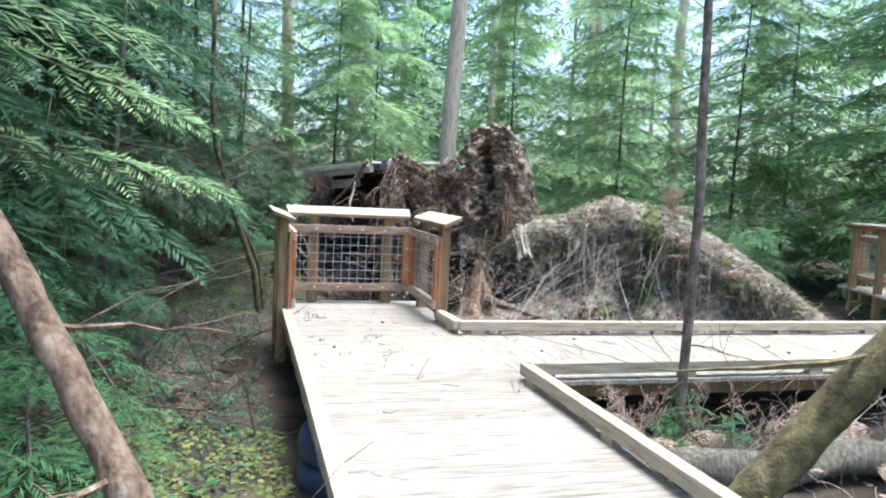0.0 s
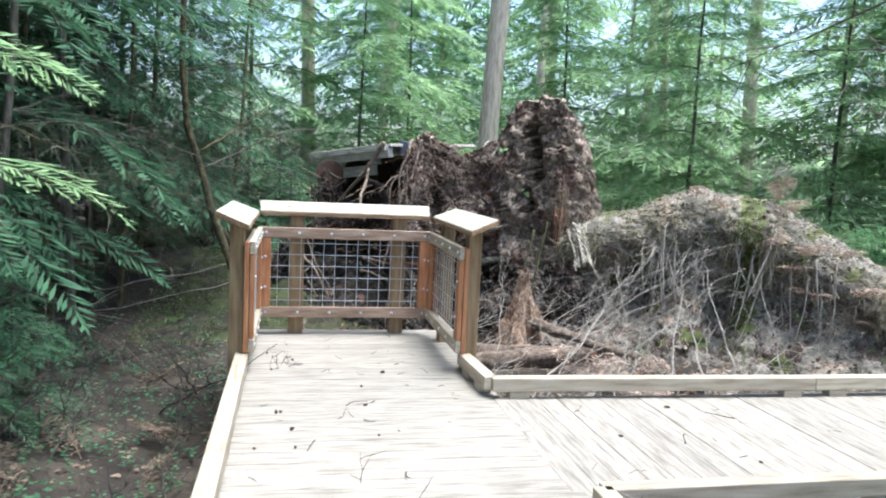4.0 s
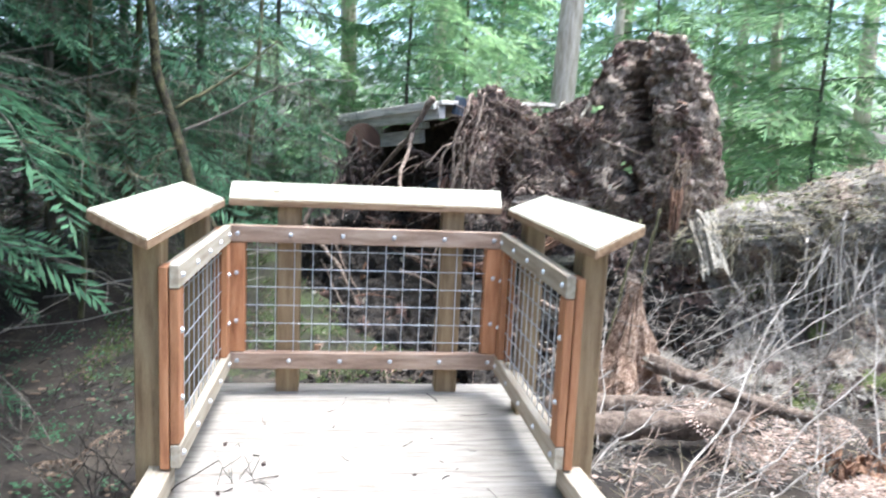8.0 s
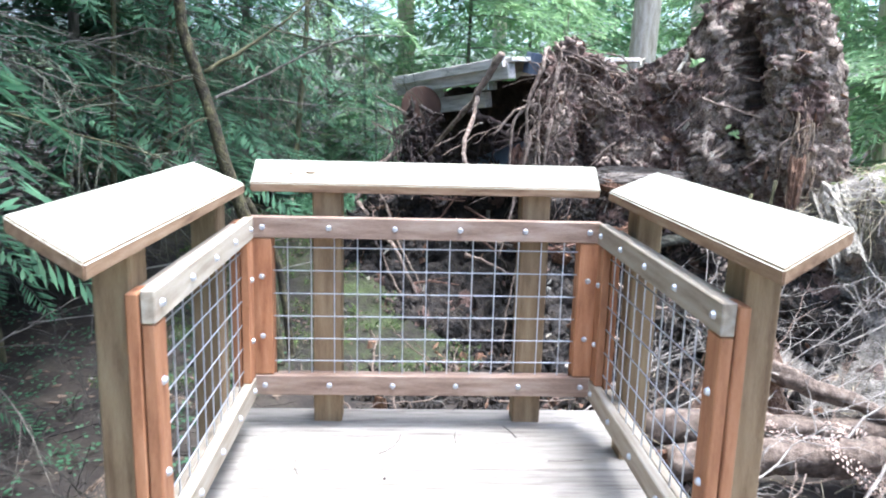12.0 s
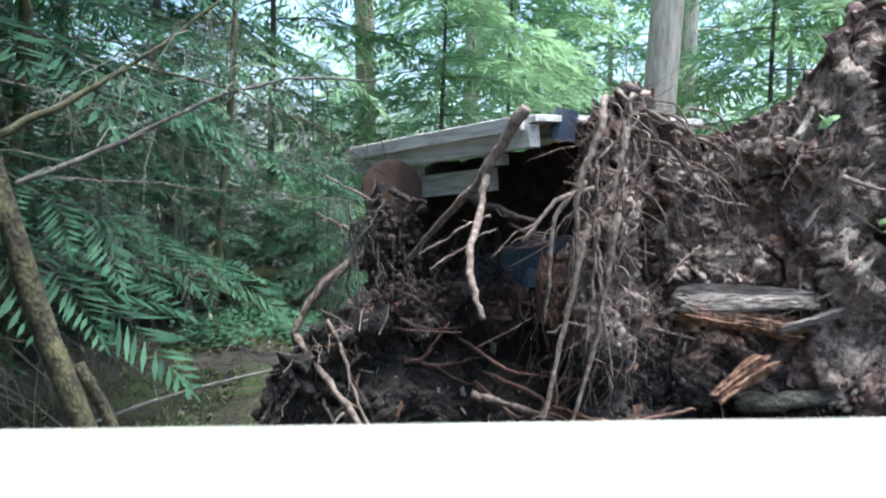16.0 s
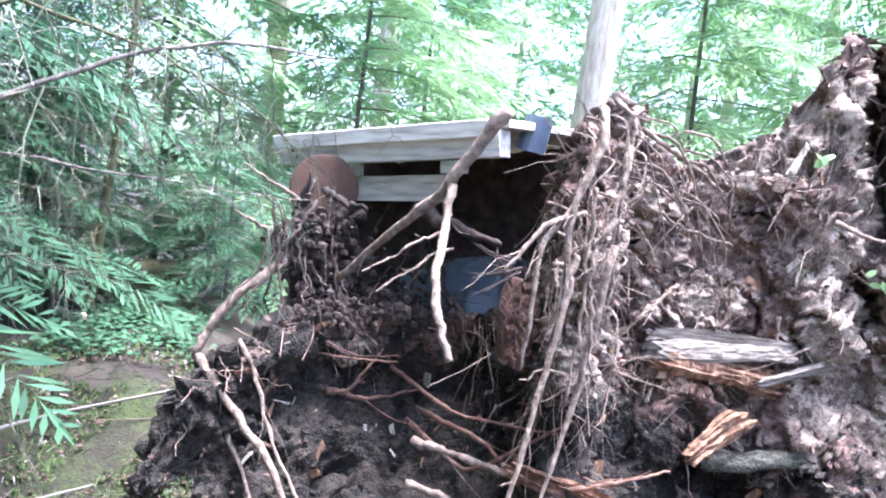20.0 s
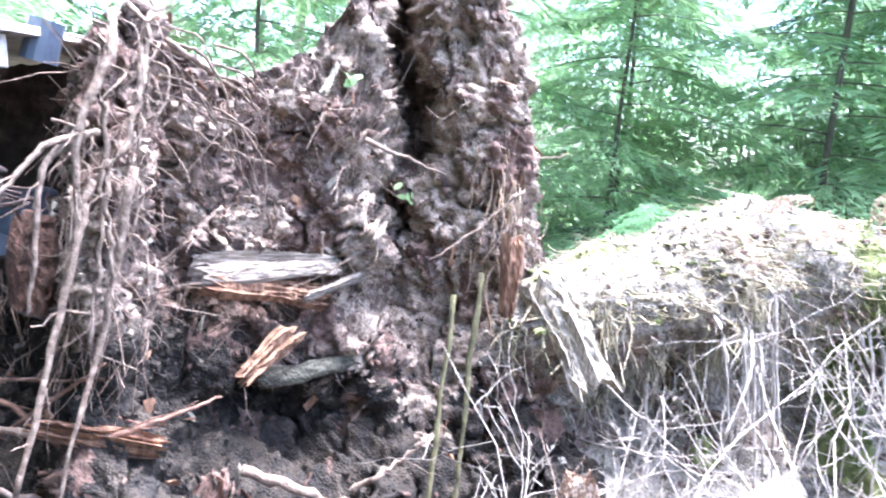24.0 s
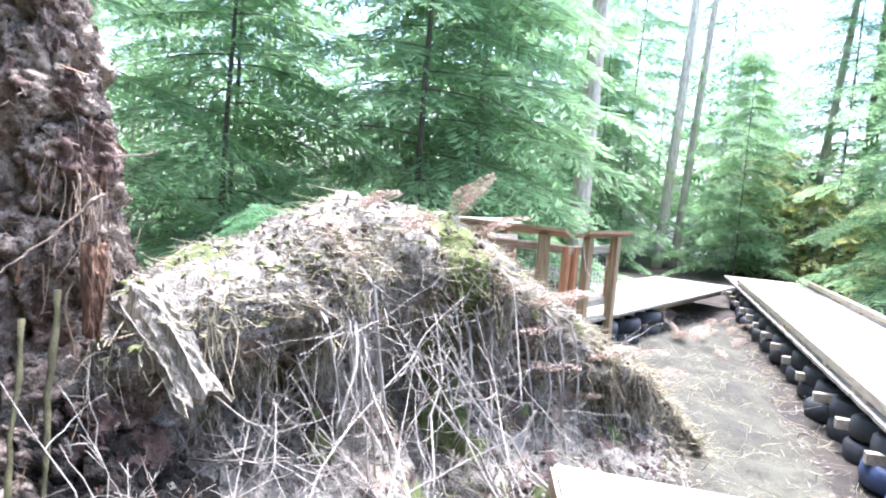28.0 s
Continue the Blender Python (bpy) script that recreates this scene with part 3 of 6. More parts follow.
def build_root_plate():
    base = thing("uprooted_tree", "uprooted root plate of brown soil and tangled torn roots", "tree root")
    a = Acc()
    nx, nf, nb = 400, 270, 36
    rows = nf + nb
    grid = np.zeros((rows, nx, 3))
    fx = np.linspace(-0.85, 3.45, 400)
    far = np.concatenate([[0], np.cumsum(np.hypot(np.diff(fx), np.diff([root_face(x, 1.3) for x in fx])))])
    for j in range(rows):
        for i in range(nx):
            x = float(np.interp(far[-1] * i / (nx - 1), far, fx))
            top = profile(TOP, x)
            if j < nf:
                z = -0.62 + (top + 0.62) * j / (nf - 1)
                deep = cleft(x, z)
                y = root_face(x, z) + 0.12 * smooth(0.88, 1.0, j / (nf - 1)) + deep
                x += 0.9 * deep + swept(x, y)
            else:
                u = (j - nf + 1) / nb
                back = 0.75 * math.sin(u * math.pi / 2)
                deep = cleft(x, top)
                y = root_face(x, top) + 0.12 + back + deep
                x += 0.9 * (back * smooth(1.0, 2.2, x) + deep) + swept(x, y)
                z = top - (top + 0.7) * (1 - math.cos(u * math.pi / 2))
            grid[j, i] = x, y, z
    pts, nrm = crumbled(grid)
    verts = pts.reshape(-1, 3)
    quads = [(j * nx + i, j * nx + i + 1, (j + 1) * nx + i + 1, (j + 1) * nx + i) for j in range(rows - 1) for i in range(nx - 1)]
    a.add(verts, quads)
    me = a.mesh("soil", SOIL, True)
    for m in (SOIL_RED, SOIL_TAN, SOIL_SHADE):
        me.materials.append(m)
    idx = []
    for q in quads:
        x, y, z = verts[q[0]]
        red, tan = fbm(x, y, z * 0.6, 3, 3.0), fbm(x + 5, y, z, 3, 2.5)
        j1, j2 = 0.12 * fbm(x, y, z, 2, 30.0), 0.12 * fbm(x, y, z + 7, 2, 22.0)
        # shade is put into the soil colour low down, most towards the left
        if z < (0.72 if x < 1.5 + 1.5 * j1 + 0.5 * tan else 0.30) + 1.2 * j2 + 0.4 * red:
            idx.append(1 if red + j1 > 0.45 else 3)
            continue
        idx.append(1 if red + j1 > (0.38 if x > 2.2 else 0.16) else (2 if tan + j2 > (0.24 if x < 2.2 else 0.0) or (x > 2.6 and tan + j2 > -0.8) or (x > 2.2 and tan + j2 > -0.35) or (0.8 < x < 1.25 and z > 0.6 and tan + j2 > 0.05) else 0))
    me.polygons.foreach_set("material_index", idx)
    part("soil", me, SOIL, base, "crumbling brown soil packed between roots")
    return base, pts[:nf], nrm[:nf]


root_plate, WALL, WALL_N = build_root_plate()

_ico = bmesh.new()
bmesh.ops.create_icosphere(_ico, subdivisions=1, radius=1)
ICO_V = np.array([v.co[:] for v in _ico.verts])
ICO_F = [tuple(v.index for v in f.verts) for f in _ico.faces]
_ico.free()


def lumps(name, mat, parent, count, spot, low, high, seed, flat=1.0):
    """Many small uneven lumps; spot(r) gives a place."""
    a, r = Acc(), np.random.default_rng(seed)
    for _ in range(count):
        s = r.uniform(low, high) ** 1.0
        lump = ICO_V * (0.6 + 0.8 * r.random((len(ICO_V), 1))) * s * r.uniform(0.6, 1.4, 3) * (1, 1, flat)
        a.add(lump + spot(r), ICO_F)
    me = a.mesh(name, mat)
    return tagged(part(name, me, mat, parent), kind="stuff")


def strands(name, mat, parent, count, spot, way, low, high, radius, seed, sides=3, bend=0.35):
    """Many thin curling strands; spot(r) and way(r, p) give a place and a direction."""
    a, r = Acc(), np.random.default_rng(seed)
    for _ in range(count):
        p = np.array(spot(r), float)
        ln = r.uniform(low, high)
        d = np.array(way(r, p), float)
        d /= np.linalg.norm(d) + 1e-9
        b = r.normal(size=3) * bend
        t = np.linspace(0, 1, 5 if ln > 0.12 else 3)[:, None]
        pts = p + (d * t + b * t * t * 0.5 + np.sin(t * r.uniform(3, 9)) * r.normal(size=3) * 0.06) * ln
        rr = radius * r.uniform(0.5, 1.5)
        a.tube(pts, rr, rr * 0.5, sides)
    me = a.mesh(name, mat)
    return tagged(part(name, me, mat, parent), kind="stuff")


def on_face(r):
    j, i = r.integers(8, WALL.shape[0] - 2), r.integers(4, WALL.shape[1] - 4)
    return WALL[j, i] - 0.004 * WALL_N[j, i]


def on_rim(r):
    return WALL[r.integers(int(WALL.shape[0] * 0.9), WALL.shape[0]), r.integers(10, WALL.shape[1] - 6)]


def on_column(r):
    i = int(np.argmin(np.abs(WALL[140, :, 0] - (r.uniform(0.84, 1.22) if r.random() < 0.78 else r.uniform(2.72, 3.2)))))
    return WALL[r.integers(int(WALL.shape[0] * 0.45), WALL.shape[0]), i] - (0, 0.01, 0)


lumps("clod", SOIL_SHADE, root_plate, 1500, on_face, 0.004, 0.016, 3)
lumps("crumb", SOIL_RED, root_plate, 1000, on_face, 0.003, 0.014, 4)
strands("root_fringe", HAIR, root_plate, 330, on_column, lambda r, p: (r.normal() * 0.2, -0.12, -1), 0.08, 0.45, 0.0024, 6, bend=0.25)
strands("rim_root", HAIR, root_plate, 200, on_rim, lambda r, p: (r.normal() * 0.8, -0.5, 0.2 + r.normal() * 0.5), 0.06, 0.3, 0.0035, 7, 4)
def on_tower(r):
    i = int(np.argmin(np.abs(WALL[140, :, 0] - r.uniform(2.76, 2.94))))
    return WALL[r.integers(int(WALL.shape[0] * 0.5), int(WALL.shape[0] * 0.72)), i] - (0.01, 0.02, 0)


FIBRE = material("torn_pale_wood_fibre", [(0.16, 0.10, 0.06), (0.32, 0.23, 0.15), (0.46, 0.37, 0.27)], 8, 0.9, 0.2, (6, 6, 1), 60, 0.3, island=True)
strands("torn_fibre", FIBRE, root_plate, 50, on_tower, lambda r, p: (r.normal() * 0.05 - 0.05, -0.08, -1), 0.12, 0.42, 0.0045, 18, 4, bend=0.12)


def chips(name, mat, parent, count, spot, low, high, seed, kind="stuff", thick=(0.03, 0.12), flat=False):
    """Angular splinters, flakes and crumbs lying at all angles."""
    a, r = Acc(), np.random.default_rng(seed)
    cube = np.array([(x, y, z) for x in (-1, 1) for y in (-1, 1) for z in (-1, 1)], float)
    faces = [(0, 1, 3, 2), (4, 6, 7, 5), (0, 4, 5, 1), (2, 3, 7, 6), (0, 2, 6, 4), (1, 5, 7, 3)]
    for _ in range(count):
        s = r.uniform(low, high)
        m = np.array(Euler((1.57 + 0.35 * r.normal(), r.uniform(0, 6.28), 0.35 * r.normal()) if flat else r.uniform(0, 6.28, 3)).to_matrix())
        v = cube * (s, s * (r.uniform(0.5, 0.9) if flat else r.uniform(0.2, 0.5)), s * r.uniform(*thick)) * (1 + 0.25 * r.normal(size=(8, 3)))
        a.add(v @ m.T + spot(r), faces)
    me = mend(a.mesh(name, mat))
    return tagged(part(name, me, mat, parent), kind=kind)


def on_upper_face(r):
    while True:
        p = on_face(r)
        if p[0] > 0.85 and p[2] > 0.25 + 0.4 * smooth(1.9, 1.3, p[0]):
            return p


def on_low_face(r):
    while True:
        p = on_face(r)
        if p[2] < 0.6 and p[0] < 1.9:
            return p


strands("root_hair", HAIR, root_plate, 420, on_upper_face, lambda r, p: (r.normal() * 0.7, -0.25 - 0.5 * r.random(), -0.8 + r.normal() * 0.7), 0.03, 0.18, 0.0022, 5)
strands("small_root", ROOT, root_plate, 170, on_upper_face, lambda r, p: (r.normal(), -0.35, r.normal() * 0.8 - 0.3), 0.10, 0.40, 0.0045, 8, 5)
chips("soil_flake", SOIL_TAN, root_plate, 500, on_upper_face, 0.008, 0.030, 109, thick=(0.15, 0.45))
chips("soil_plate", SOIL, root_plate, 420, on_upper_face, 0.010, 0.040, 120, thick=(0.08, 0.2), flat=True)
chips("soil_flake", SOIL_RED, root_plate, 700, on_upper_face, 0.008, 0.028, 110, thick=(0.15, 0.45))
chips("soil_flake", SOIL, root_plate, 700, on_upper_face, 0.010, 0.032, 111, thick=(0.15, 0.45))
chips("dark_flake", SOIL_SHADE, root_plate, 900, on_low_face, 0.010, 0.040, 112, thick=(0.15, 0.45))
chips("bark_flake", ROT, root_plate, 200, lambda r: np.array(on_face(r)) - (0, 0.01, 0), 0.012, 0.05, 9)
chips("pale_splinter", PALEWOOD, root_plate, 140, lambda r: np.array(on_face(r)) - (0, 0.015, 0), 0.012, 0.045, 10)


def roots(parent, lines, mat=ROOT, name="root", taper=0.4, side=3):
    """Crooked roots, each with small side rootlets."""
    for p0, p1, r0, bend, seed in lines:
        a, r = Acc(), np.random.default_rng(seed + 7000)
        line = wander(p0, p1, bend, 18, seed)
        line += r.normal(size=line.shape) * r0 * 0.22
        a.tube(line, r0 * 0.9, r0 * taper, 8, 0.28)
        ln = np.linalg.norm(np.subtract(p1, p0))
        for _ in range(side):
            k = r.integers(3, 17)
            d = (line[k] - line[k - 1]) / np.linalg.norm(line[k] - line[k - 1]) * 0.6 + r.normal(size=3) * 0.55 - (0, 0.1, 0.25)
            l2 = min(0.3, ln * r.uniform(0.12, 0.4))
            a.tube(wander(line[k], line[k] + d * l2, 0.25, 7, int(r.integers(1e6))), r0 * r.uniform(0.14, 0.26), r0 * 0.06, 5)
        part(name, a, mat, parent, smooth=True)


def bent_root(parent, points, r0, r1, seed, mat=ROOT, name="root", side=0):
    """A root along a smooth line of places, with a few rootlets."""
    a, r = Acc(), np.random.default_rng(seed)
    t0, t = np.linspace(0, 1, len(points)), np.linspace(0, 1, 22)
    line = np.column_stack([np.interp(t, t0, [p[c] for p in points]) for c in range(3)])
    for _ in range(3):
        line[1:-1] = (line[:-2] + 2 * line[1:-1] + line[2:]) / 4
    line[1:-1] += r.normal(size=(20, 3)) * r0 * 0.18
    a.tube(line, r0, r1, 8, 0.12)
    for _ in range(side):
        k = r.integers(4, 20)
        d = (line[k] - line[k - 2]) / np.linalg.norm(line[k] - line[k - 2]) + r.normal(size=3) * 0.5
        a.tube(wander(line[k], line[k] + d * r.uniform(0.06, 0.2), 0.2, 6, int(r.integers(1e6))), r0 * 0.25, r0 * 0.08, 5)
    part(name, a, mat, parent, smooth=True)


# main exposed roots, from the open hollow to the split tower
bent_root(root_plate, [(0.64, 2.92, 1.80), (0.56, 3.0, 1.66), (0.46, 3.06, 1.46), (0.28, 3.35, 1.22), (0.10, 3.62, 0.95)], 0.034, 0.018, 1, side=1)
bent_root(root_plate, [(0.47, 3.04, 1.47), (0.44, 2.95, 1.30), (0.36, 2.72, 1.16), (0.33, 2.60, 1.05), (0.36, 2.52, 0.92), (0.385, 2.49, 0.84)], 0.022, 0.014, 2)
bent_root(root_plate, [(-0.10, 4.0, 1.05), (-0.20, 3.85, 0.95), (-0.38, 3.8, 0.80), (-0.50, 3.78, 0.62), (-0.55, 3.76, 0.49)], 0.030, 0.022, 3, side=1)
bent_root(root_plate, [(-0.55, 3.78, 0.49), (-0.40, 3.55, 0.36), (-0.15, 3.25, 0.12), (0.12, 2.95, -0.45)], 0.026, 0.012, 4, side=2)
# pale roots that spill over the top of the curtain and hang down its front
bent_root(root_plate, [(0.97, 2.72, 1.84), (0.92, 2.60, 1.80), (0.91, 2.53, 1.69), (0.80, 2.51, 1.49), (0.78, 2.51, 1.30), (0.81, 2.50, 1.09), (0.77, 2.50, 0.91)], 0.019, 0.009, 1201, side=4)
bent_root(root_plate, [(0.90, 2.62, 1.42), (0.71, 2.52, 1.38), (0.62, 2.50, 1.27), (0.55, 2.50, 1.18)], 0.013, 0.006, 1202, side=3)
bent_root(root_plate, [(0.86, 2.62, 1.45), (0.69, 2.52, 1.30), (0.68, 2.50, 0.99), (0.66, 2.50, 0.82)], 0.013, 0.006, 1203, side=3)
bent_root(root_plate, [(0.88, 2.60, 1.25), (0.82, 2.50, 1.15), (0.735, 2.45, 0.79), (0.68, 2.42, 0.55), (0.61, 2.38, 0.27)], 0.015, 0.009, 1204, side=3)
bent_root(root_plate, [(1.02, 2.72, 1.88), (1.05, 2.58, 1.80), (1.00, 2.54, 1.55), (1.02, 2.56, 1.30)], 0.012, 0.004, 1205, side=5)
for k in range(16):
    q = np.random.default_rng(1210 + k)
    x, z, drop = q.uniform(0.86, 1.22), q.uniform(0.95, 1.85), q.uniform(0.12, 0.5)
    y = profile(FACE, x) - 0.10
    bent_root(root_plate, [(x + 0.05 * q.normal(), y + 0.15, z + 0.03), (x, y - 0.03, z), (x + 0.08 * q.normal(), y - 0.06, z - drop * 0.5), (x + 0.12 * q.normal(), y - 0.04, z - drop)], q.uniform(0.003, 0.008), 0.002, 1230 + k, side=3)
for k in range(12):
    q = np.random.default_rng(1260 + k)
    x, z = q.uniform(1.12, 1.5), q.uniform(1.45, 1.9)
    bent_root(root_plate, [(x, 2.95, z), (x + 0.1, 2.86, z - 0.02), (x + q.uniform(0.15, 0.3), 2.88, z - q.uniform(0.1, 0.2)), (x + q.uniform(0.1, 0.5), 2.9, z - q.uniform(0.25, 0.6))], q.uniform(0.004, 0.010), 0.003, 1280 + k, side=3)
roots(root_plate, [
    ((-0.50, 3.76, 0.44), (0.02, 2.90, -0.40), 0.016, 0.12, 14),
    ((0.88, 2.52, 1.52), (0.84, 2.46, 0.70), 0.013, 0.16, 5),
    ((0.98, 2.48, 1.32), (0.66, 2.30, -0.45), 0.015, 0.14, 6),
    ((1.06, 2.62, 1.84), (0.88, 2.46, 1.30), 0.020, 0.26, 7),
    ((0.88, 2.46, 1.30), (0.90, 2.40, 0.85), 0.012, 0.2, 17),
    ((0.45, 3.15, 0.30), (1.05, 2.75, 0.18), 0.022, 0.2, 8),
    ((0.40, 3.00, 0.16), (0.95, 2.70, -0.05), 0.020, 0.2, 18),
    ((-0.35, 3.6, 0.62), (0.18, 2.9, -0.35), 0.013, 0.15, 10),
    ((1.22, 2.85, 1.80), (1.75, 3.0, 1.58), 0.015, 0.15, 21),
    ((1.30, 2.90, 1.50), (1.85, 3.0, 1.34), 0.011, 0.2, 22),
    ((2.22, 2.80, 1.50), (2.62, 2.62, 1.36), 0.014, 0.08, 23),
    ((1.62, 3.05, 1.12), (1.44, 3.0, 0.98), 0.012, 0.1, 24),
    ((2.84, 2.28, 1.32), (2.42, 2.48, 0.95), 0.010, 0.15, 25),
    ((2.12, 2.95, 1.02), (2.14, 2.92, 0.72), 0.012, 0.05, 26),
    ((1.55, 2.60, 0.05), (2.30, 2.20, -0.20), 0.030, 0.2, 27),
    ((1.10, 2.40, -0.20), (1.75, 2.10, -0.42), 0.036, 0.2, 28),
    ((1.95, 2.35, -0.05), (2.20, 2.15, 0.22), 0.018, 0.3, 29),
    ((0.55, 3.35, 1.25), (0.15, 3.2, 1.05), 0.010, 0.2, 30),
    ((0.58, 3.30, 1.18), (0.20, 3.1, 0.98), 0.008, 0.2, 31),
    ((-0.18, 4.0, 1.10), (-0.42, 3.8, 1.22), 0.015, 0.1, 32),
    ((-0.1, 4.0, 1.30), (-0.40, 3.9, 1.46), 0.012, 0.1, 33),
])
roots(root_plate, [
    ((-0.03, 4.12, 0.55), (-0.08, 4.08, 1.42), 0.085, 0.10, 41),
    ((-0.02, 4.05, 0.80), (0.22, 3.75, 0.60), 0.06, 0.15, 42),
    ((0.46, 3.6, 1.32), (0.80, 3.25, 1.22), 0.040, 0.15, 43),
    ((0.02, 4.0, 1.36), (0.24, 3.8, 1.30), 0.025, 0.3, 45),
], DARKROOT)
for k in range(14):
    q = random.Random(100 + k)
    x = q.uniform(-0.25, 0.08)
    roots(root_plate, [((x, 3.95, q.uniform(0.9, 1.35)), (x + q.uniform(-0.35, 0.25), 3.6, q.uniform(0.35, 0.8)), q.uniform(0.005, 0.012), 0.3, 200 + k)], DARKROOT)


for k in range(9):
    q = np.random.default_rng(1320 + k)
    o = np.array((0.80, 3.0, 1.14)) + q.normal(size=3) * 0.025
    bent_root(root_plate, [o, o + (-0.08, -0.03, 0.01 * k - 0.05), o + (-0.17 - 0.06 * q.random(), -0.05, 0.028 * k - 0.12)], 0.006, 0.002, 1340 + k, DARKROOT)


REDROOT = material("reddish_root_bark", [(0.06, 0.03, 0.02), (0.14, 0.075, 0.05), (0.25, 0.155, 0.11)], 10, 0.9, 0.6, (2, 2, 2), fine=70, vary=0.3, island=True)
for k in range(11):
    q = np.random.default_rng(1500 + k)
    x, z = q.uniform(-0.1, 1.0), q.uniform(-0.2, 0.62)
    y = root_face(x, z) - 0.06
    dx = q.uniform(0.25, 0.6)
    y1 = min(y, root_face(x + dx, z) - 0.03)
    bent_root(root_plate, [(x, y + 0.03, z), (x + dx * 0.4, (y + y1) / 2 - 0.05, z + 0.05 * q.normal()), (x + dx, y1 - 0.02, z + 0.16 * q.normal())], q.uniform(0.006, 0.018), 0.005, 1520 + k, REDROOT, side=2)


def splintered(name, mat, parent, p0, p1, width, thick, up, seed, label=""):
    """A torn board-like piece of wood with ragged ends and raised grain."""
    r = np.random.default_rng(seed)
    a = Acc()
    p0, p1 = np.array(p0, float), np.array(p1, float)
    d = p1 - p0
    ln = np.linalg.norm(d)
    d /= ln
    side = np.cross(np.array(up, float), d)
    side /= np.linalg.norm(side)
    nrm = np.cross(d, side)
    nu, nv = 16, 12
    grain = r.normal(size=nv) * thick * 0.4
    e0, e1 = r.uniform(-0.06, 0.10, nv) * ln, r.uniform(-0.12, 0.08, nv) * ln
    top, bot = [], []
    for i in range(nu):
        for j in range(nv):
            u, v = i / (nu - 1), j / (nv - 1) * 2 - 1
            s = -e0[j] * (1 - u) + u * ln + e1[j] * u
            w = width * (0.5 + 0.08 * math.sin(5 * u + seed))
            c = p0 + d * s + side * v * w
            bulge = thick * (1 - v * v) ** 0.5 * 0.5
            top.append(c + nrm * (bulge + grain[j] * (0.6 + 0.5 * math.sin(3 * u + j)) + r.normal() * thick * 0.10 + 0.5 * thick * math.sin(2.5 * u + seed)))
            bot.append(c - nrm * (bulge * 0.8 + 0.2 * thick))
    q = [(i * nv + j, i * nv + j + 1, (i + 1) * nv + j + 1, (i + 1) * nv + j) for i in range(nu - 1) for j in range(nv - 1)]
    n = nu * nv
    f = q + [tuple(n + k for k in reversed(x)) for x in q]
    for i in range(nu - 1):
        f.append((i * nv, (i + 1) * nv, n + (i + 1) * nv, n + i * nv))
        f.append((i * nv + nv - 1, n + i * nv + nv - 1, n + (i + 1) * nv + nv - 1, (i + 1) * nv + nv - 1))
    for j in range(nv - 1):
        f.append((j, n + j, n + j + 1, j + 1))
        k = (nu - 1) * nv + j
        f.append((k, k + 1, n + k + 1, n + k))
    a.add(top + bot, f)
    return part(name, a, mat, parent, label)


REDROT = material("red_brown_rotten_wood", [(0.04, 0.02, 0.013), (0.12, 0.058, 0.038), (0.22, 0.125, 0.085)], 9, 0.95, 1.0, (3, 3, 1), 60, 0.1, grain=0.3)
GREYROT = material("grey_rotten_wood", [(0.06, 0.045, 0.035), (0.20, 0.165, 0.13), (0.36, 0.32, 0.27)], 9, 0.9, 0.9, (1, 8, 8), 50, 0.1)
# rotten slabs in the face and the bleached shard
splintered("rotten_slab", GREYROT, root_plate, (1.50, 2.95, 0.85), (2.22, 2.90, 0.87), 0.17, 0.05, (0, -0.5, 1), 51, "grey weathered slab of wood")
splintered("rotten_slab", ROT, root_plate, (1.52, 2.92, 0.80), (2.10, 2.85, 0.72), 0.12, 0.06, (0, -1, 0.6), 52, "split orange rotten wood")
splintered("rotten_slab", GREYROT, root_plate, (1.98, 2.84, 0.72), (2.30, 2.82, 0.82), 0.05, 0.03, (0, -1, 0.5), 53)
splintered("rotten_slab", ROT, root_plate, (1.62, 2.75, 0.40), (1.90, 2.78, 0.58), 0.10, 0.05, (0, -1, 0.3), 54, "split orange rotten wood")
splintered("rotten_slab", ROT, root_plate, (0.78, 2.75, 0.34), (1.20, 2.65, 0.20), 0.09, 0.06, (0, -1, 0.4), 55, "split orange rotten wood")
splintered("rotten_slab", REDROT, root_plate, (0.86, 3.05, 1.06), (0.83, 3.03, 0.72), 0.17, 0.10, (0, -1, 0), 56, "red-brown rotten wood block")
splintered("rotten_slab", ROT, root_plate, (2.76, 2.25, 1.08), (2.74, 2.22, 0.72), 0.10, 0.05, (-0.5, -1, 0), 57, "split orange rotten wood")
splintered("bleached_shard", PALEWOOD, root_plate, (3.0, 2.18, 0.84), (2.93, 1.76, 0.43), 0.24, 0.09, (-0.65, -0.65, 0.55), 58, "bleached grey split shard of wood")
splintered("bleached_shard", PALEWOOD, root_plate, (2.06, 2.95, 1.70), (2.14, 2.95, 1.84), 0.03, 0.02, (0, -1, 0), 59)
# mossy broken butt end and shelf beneath the face
MOSSYROT = material("grey_green_mossy_wood", [(0.0525, 0.045, 0.033), (0.128, 0.12, 0.0825), (0.255, 0.24, 0.188)], 12, 0.95, 1.0, (1, 3, 3), 60, 0.1, grain=0.4)
limb_line = wander((1.84, 2.98, 0.30), (2.52, 2.72, 0.40), 0.16, 14, 61)
limb_acc = Acc()
limb_acc.tube(limb_line, 0.058, 0.030, 12, 0.10)
part("mossy_limb", limb_acc, MOSSYROT, root_plate, "grey-green mossy buried limb", smooth=True)
# thin green stems standing before the tower
roots(root_plate, [((2.66, 2.34, 0.90), (2.30, 2.05, -0.45), 0.016, 0.03, 71), ((2.50, 2.36, 0.80), (2.12, 2.05, -0.45), 0.014, 0.03, 72)], MOSSBARK, "stem", 0.8, 0)


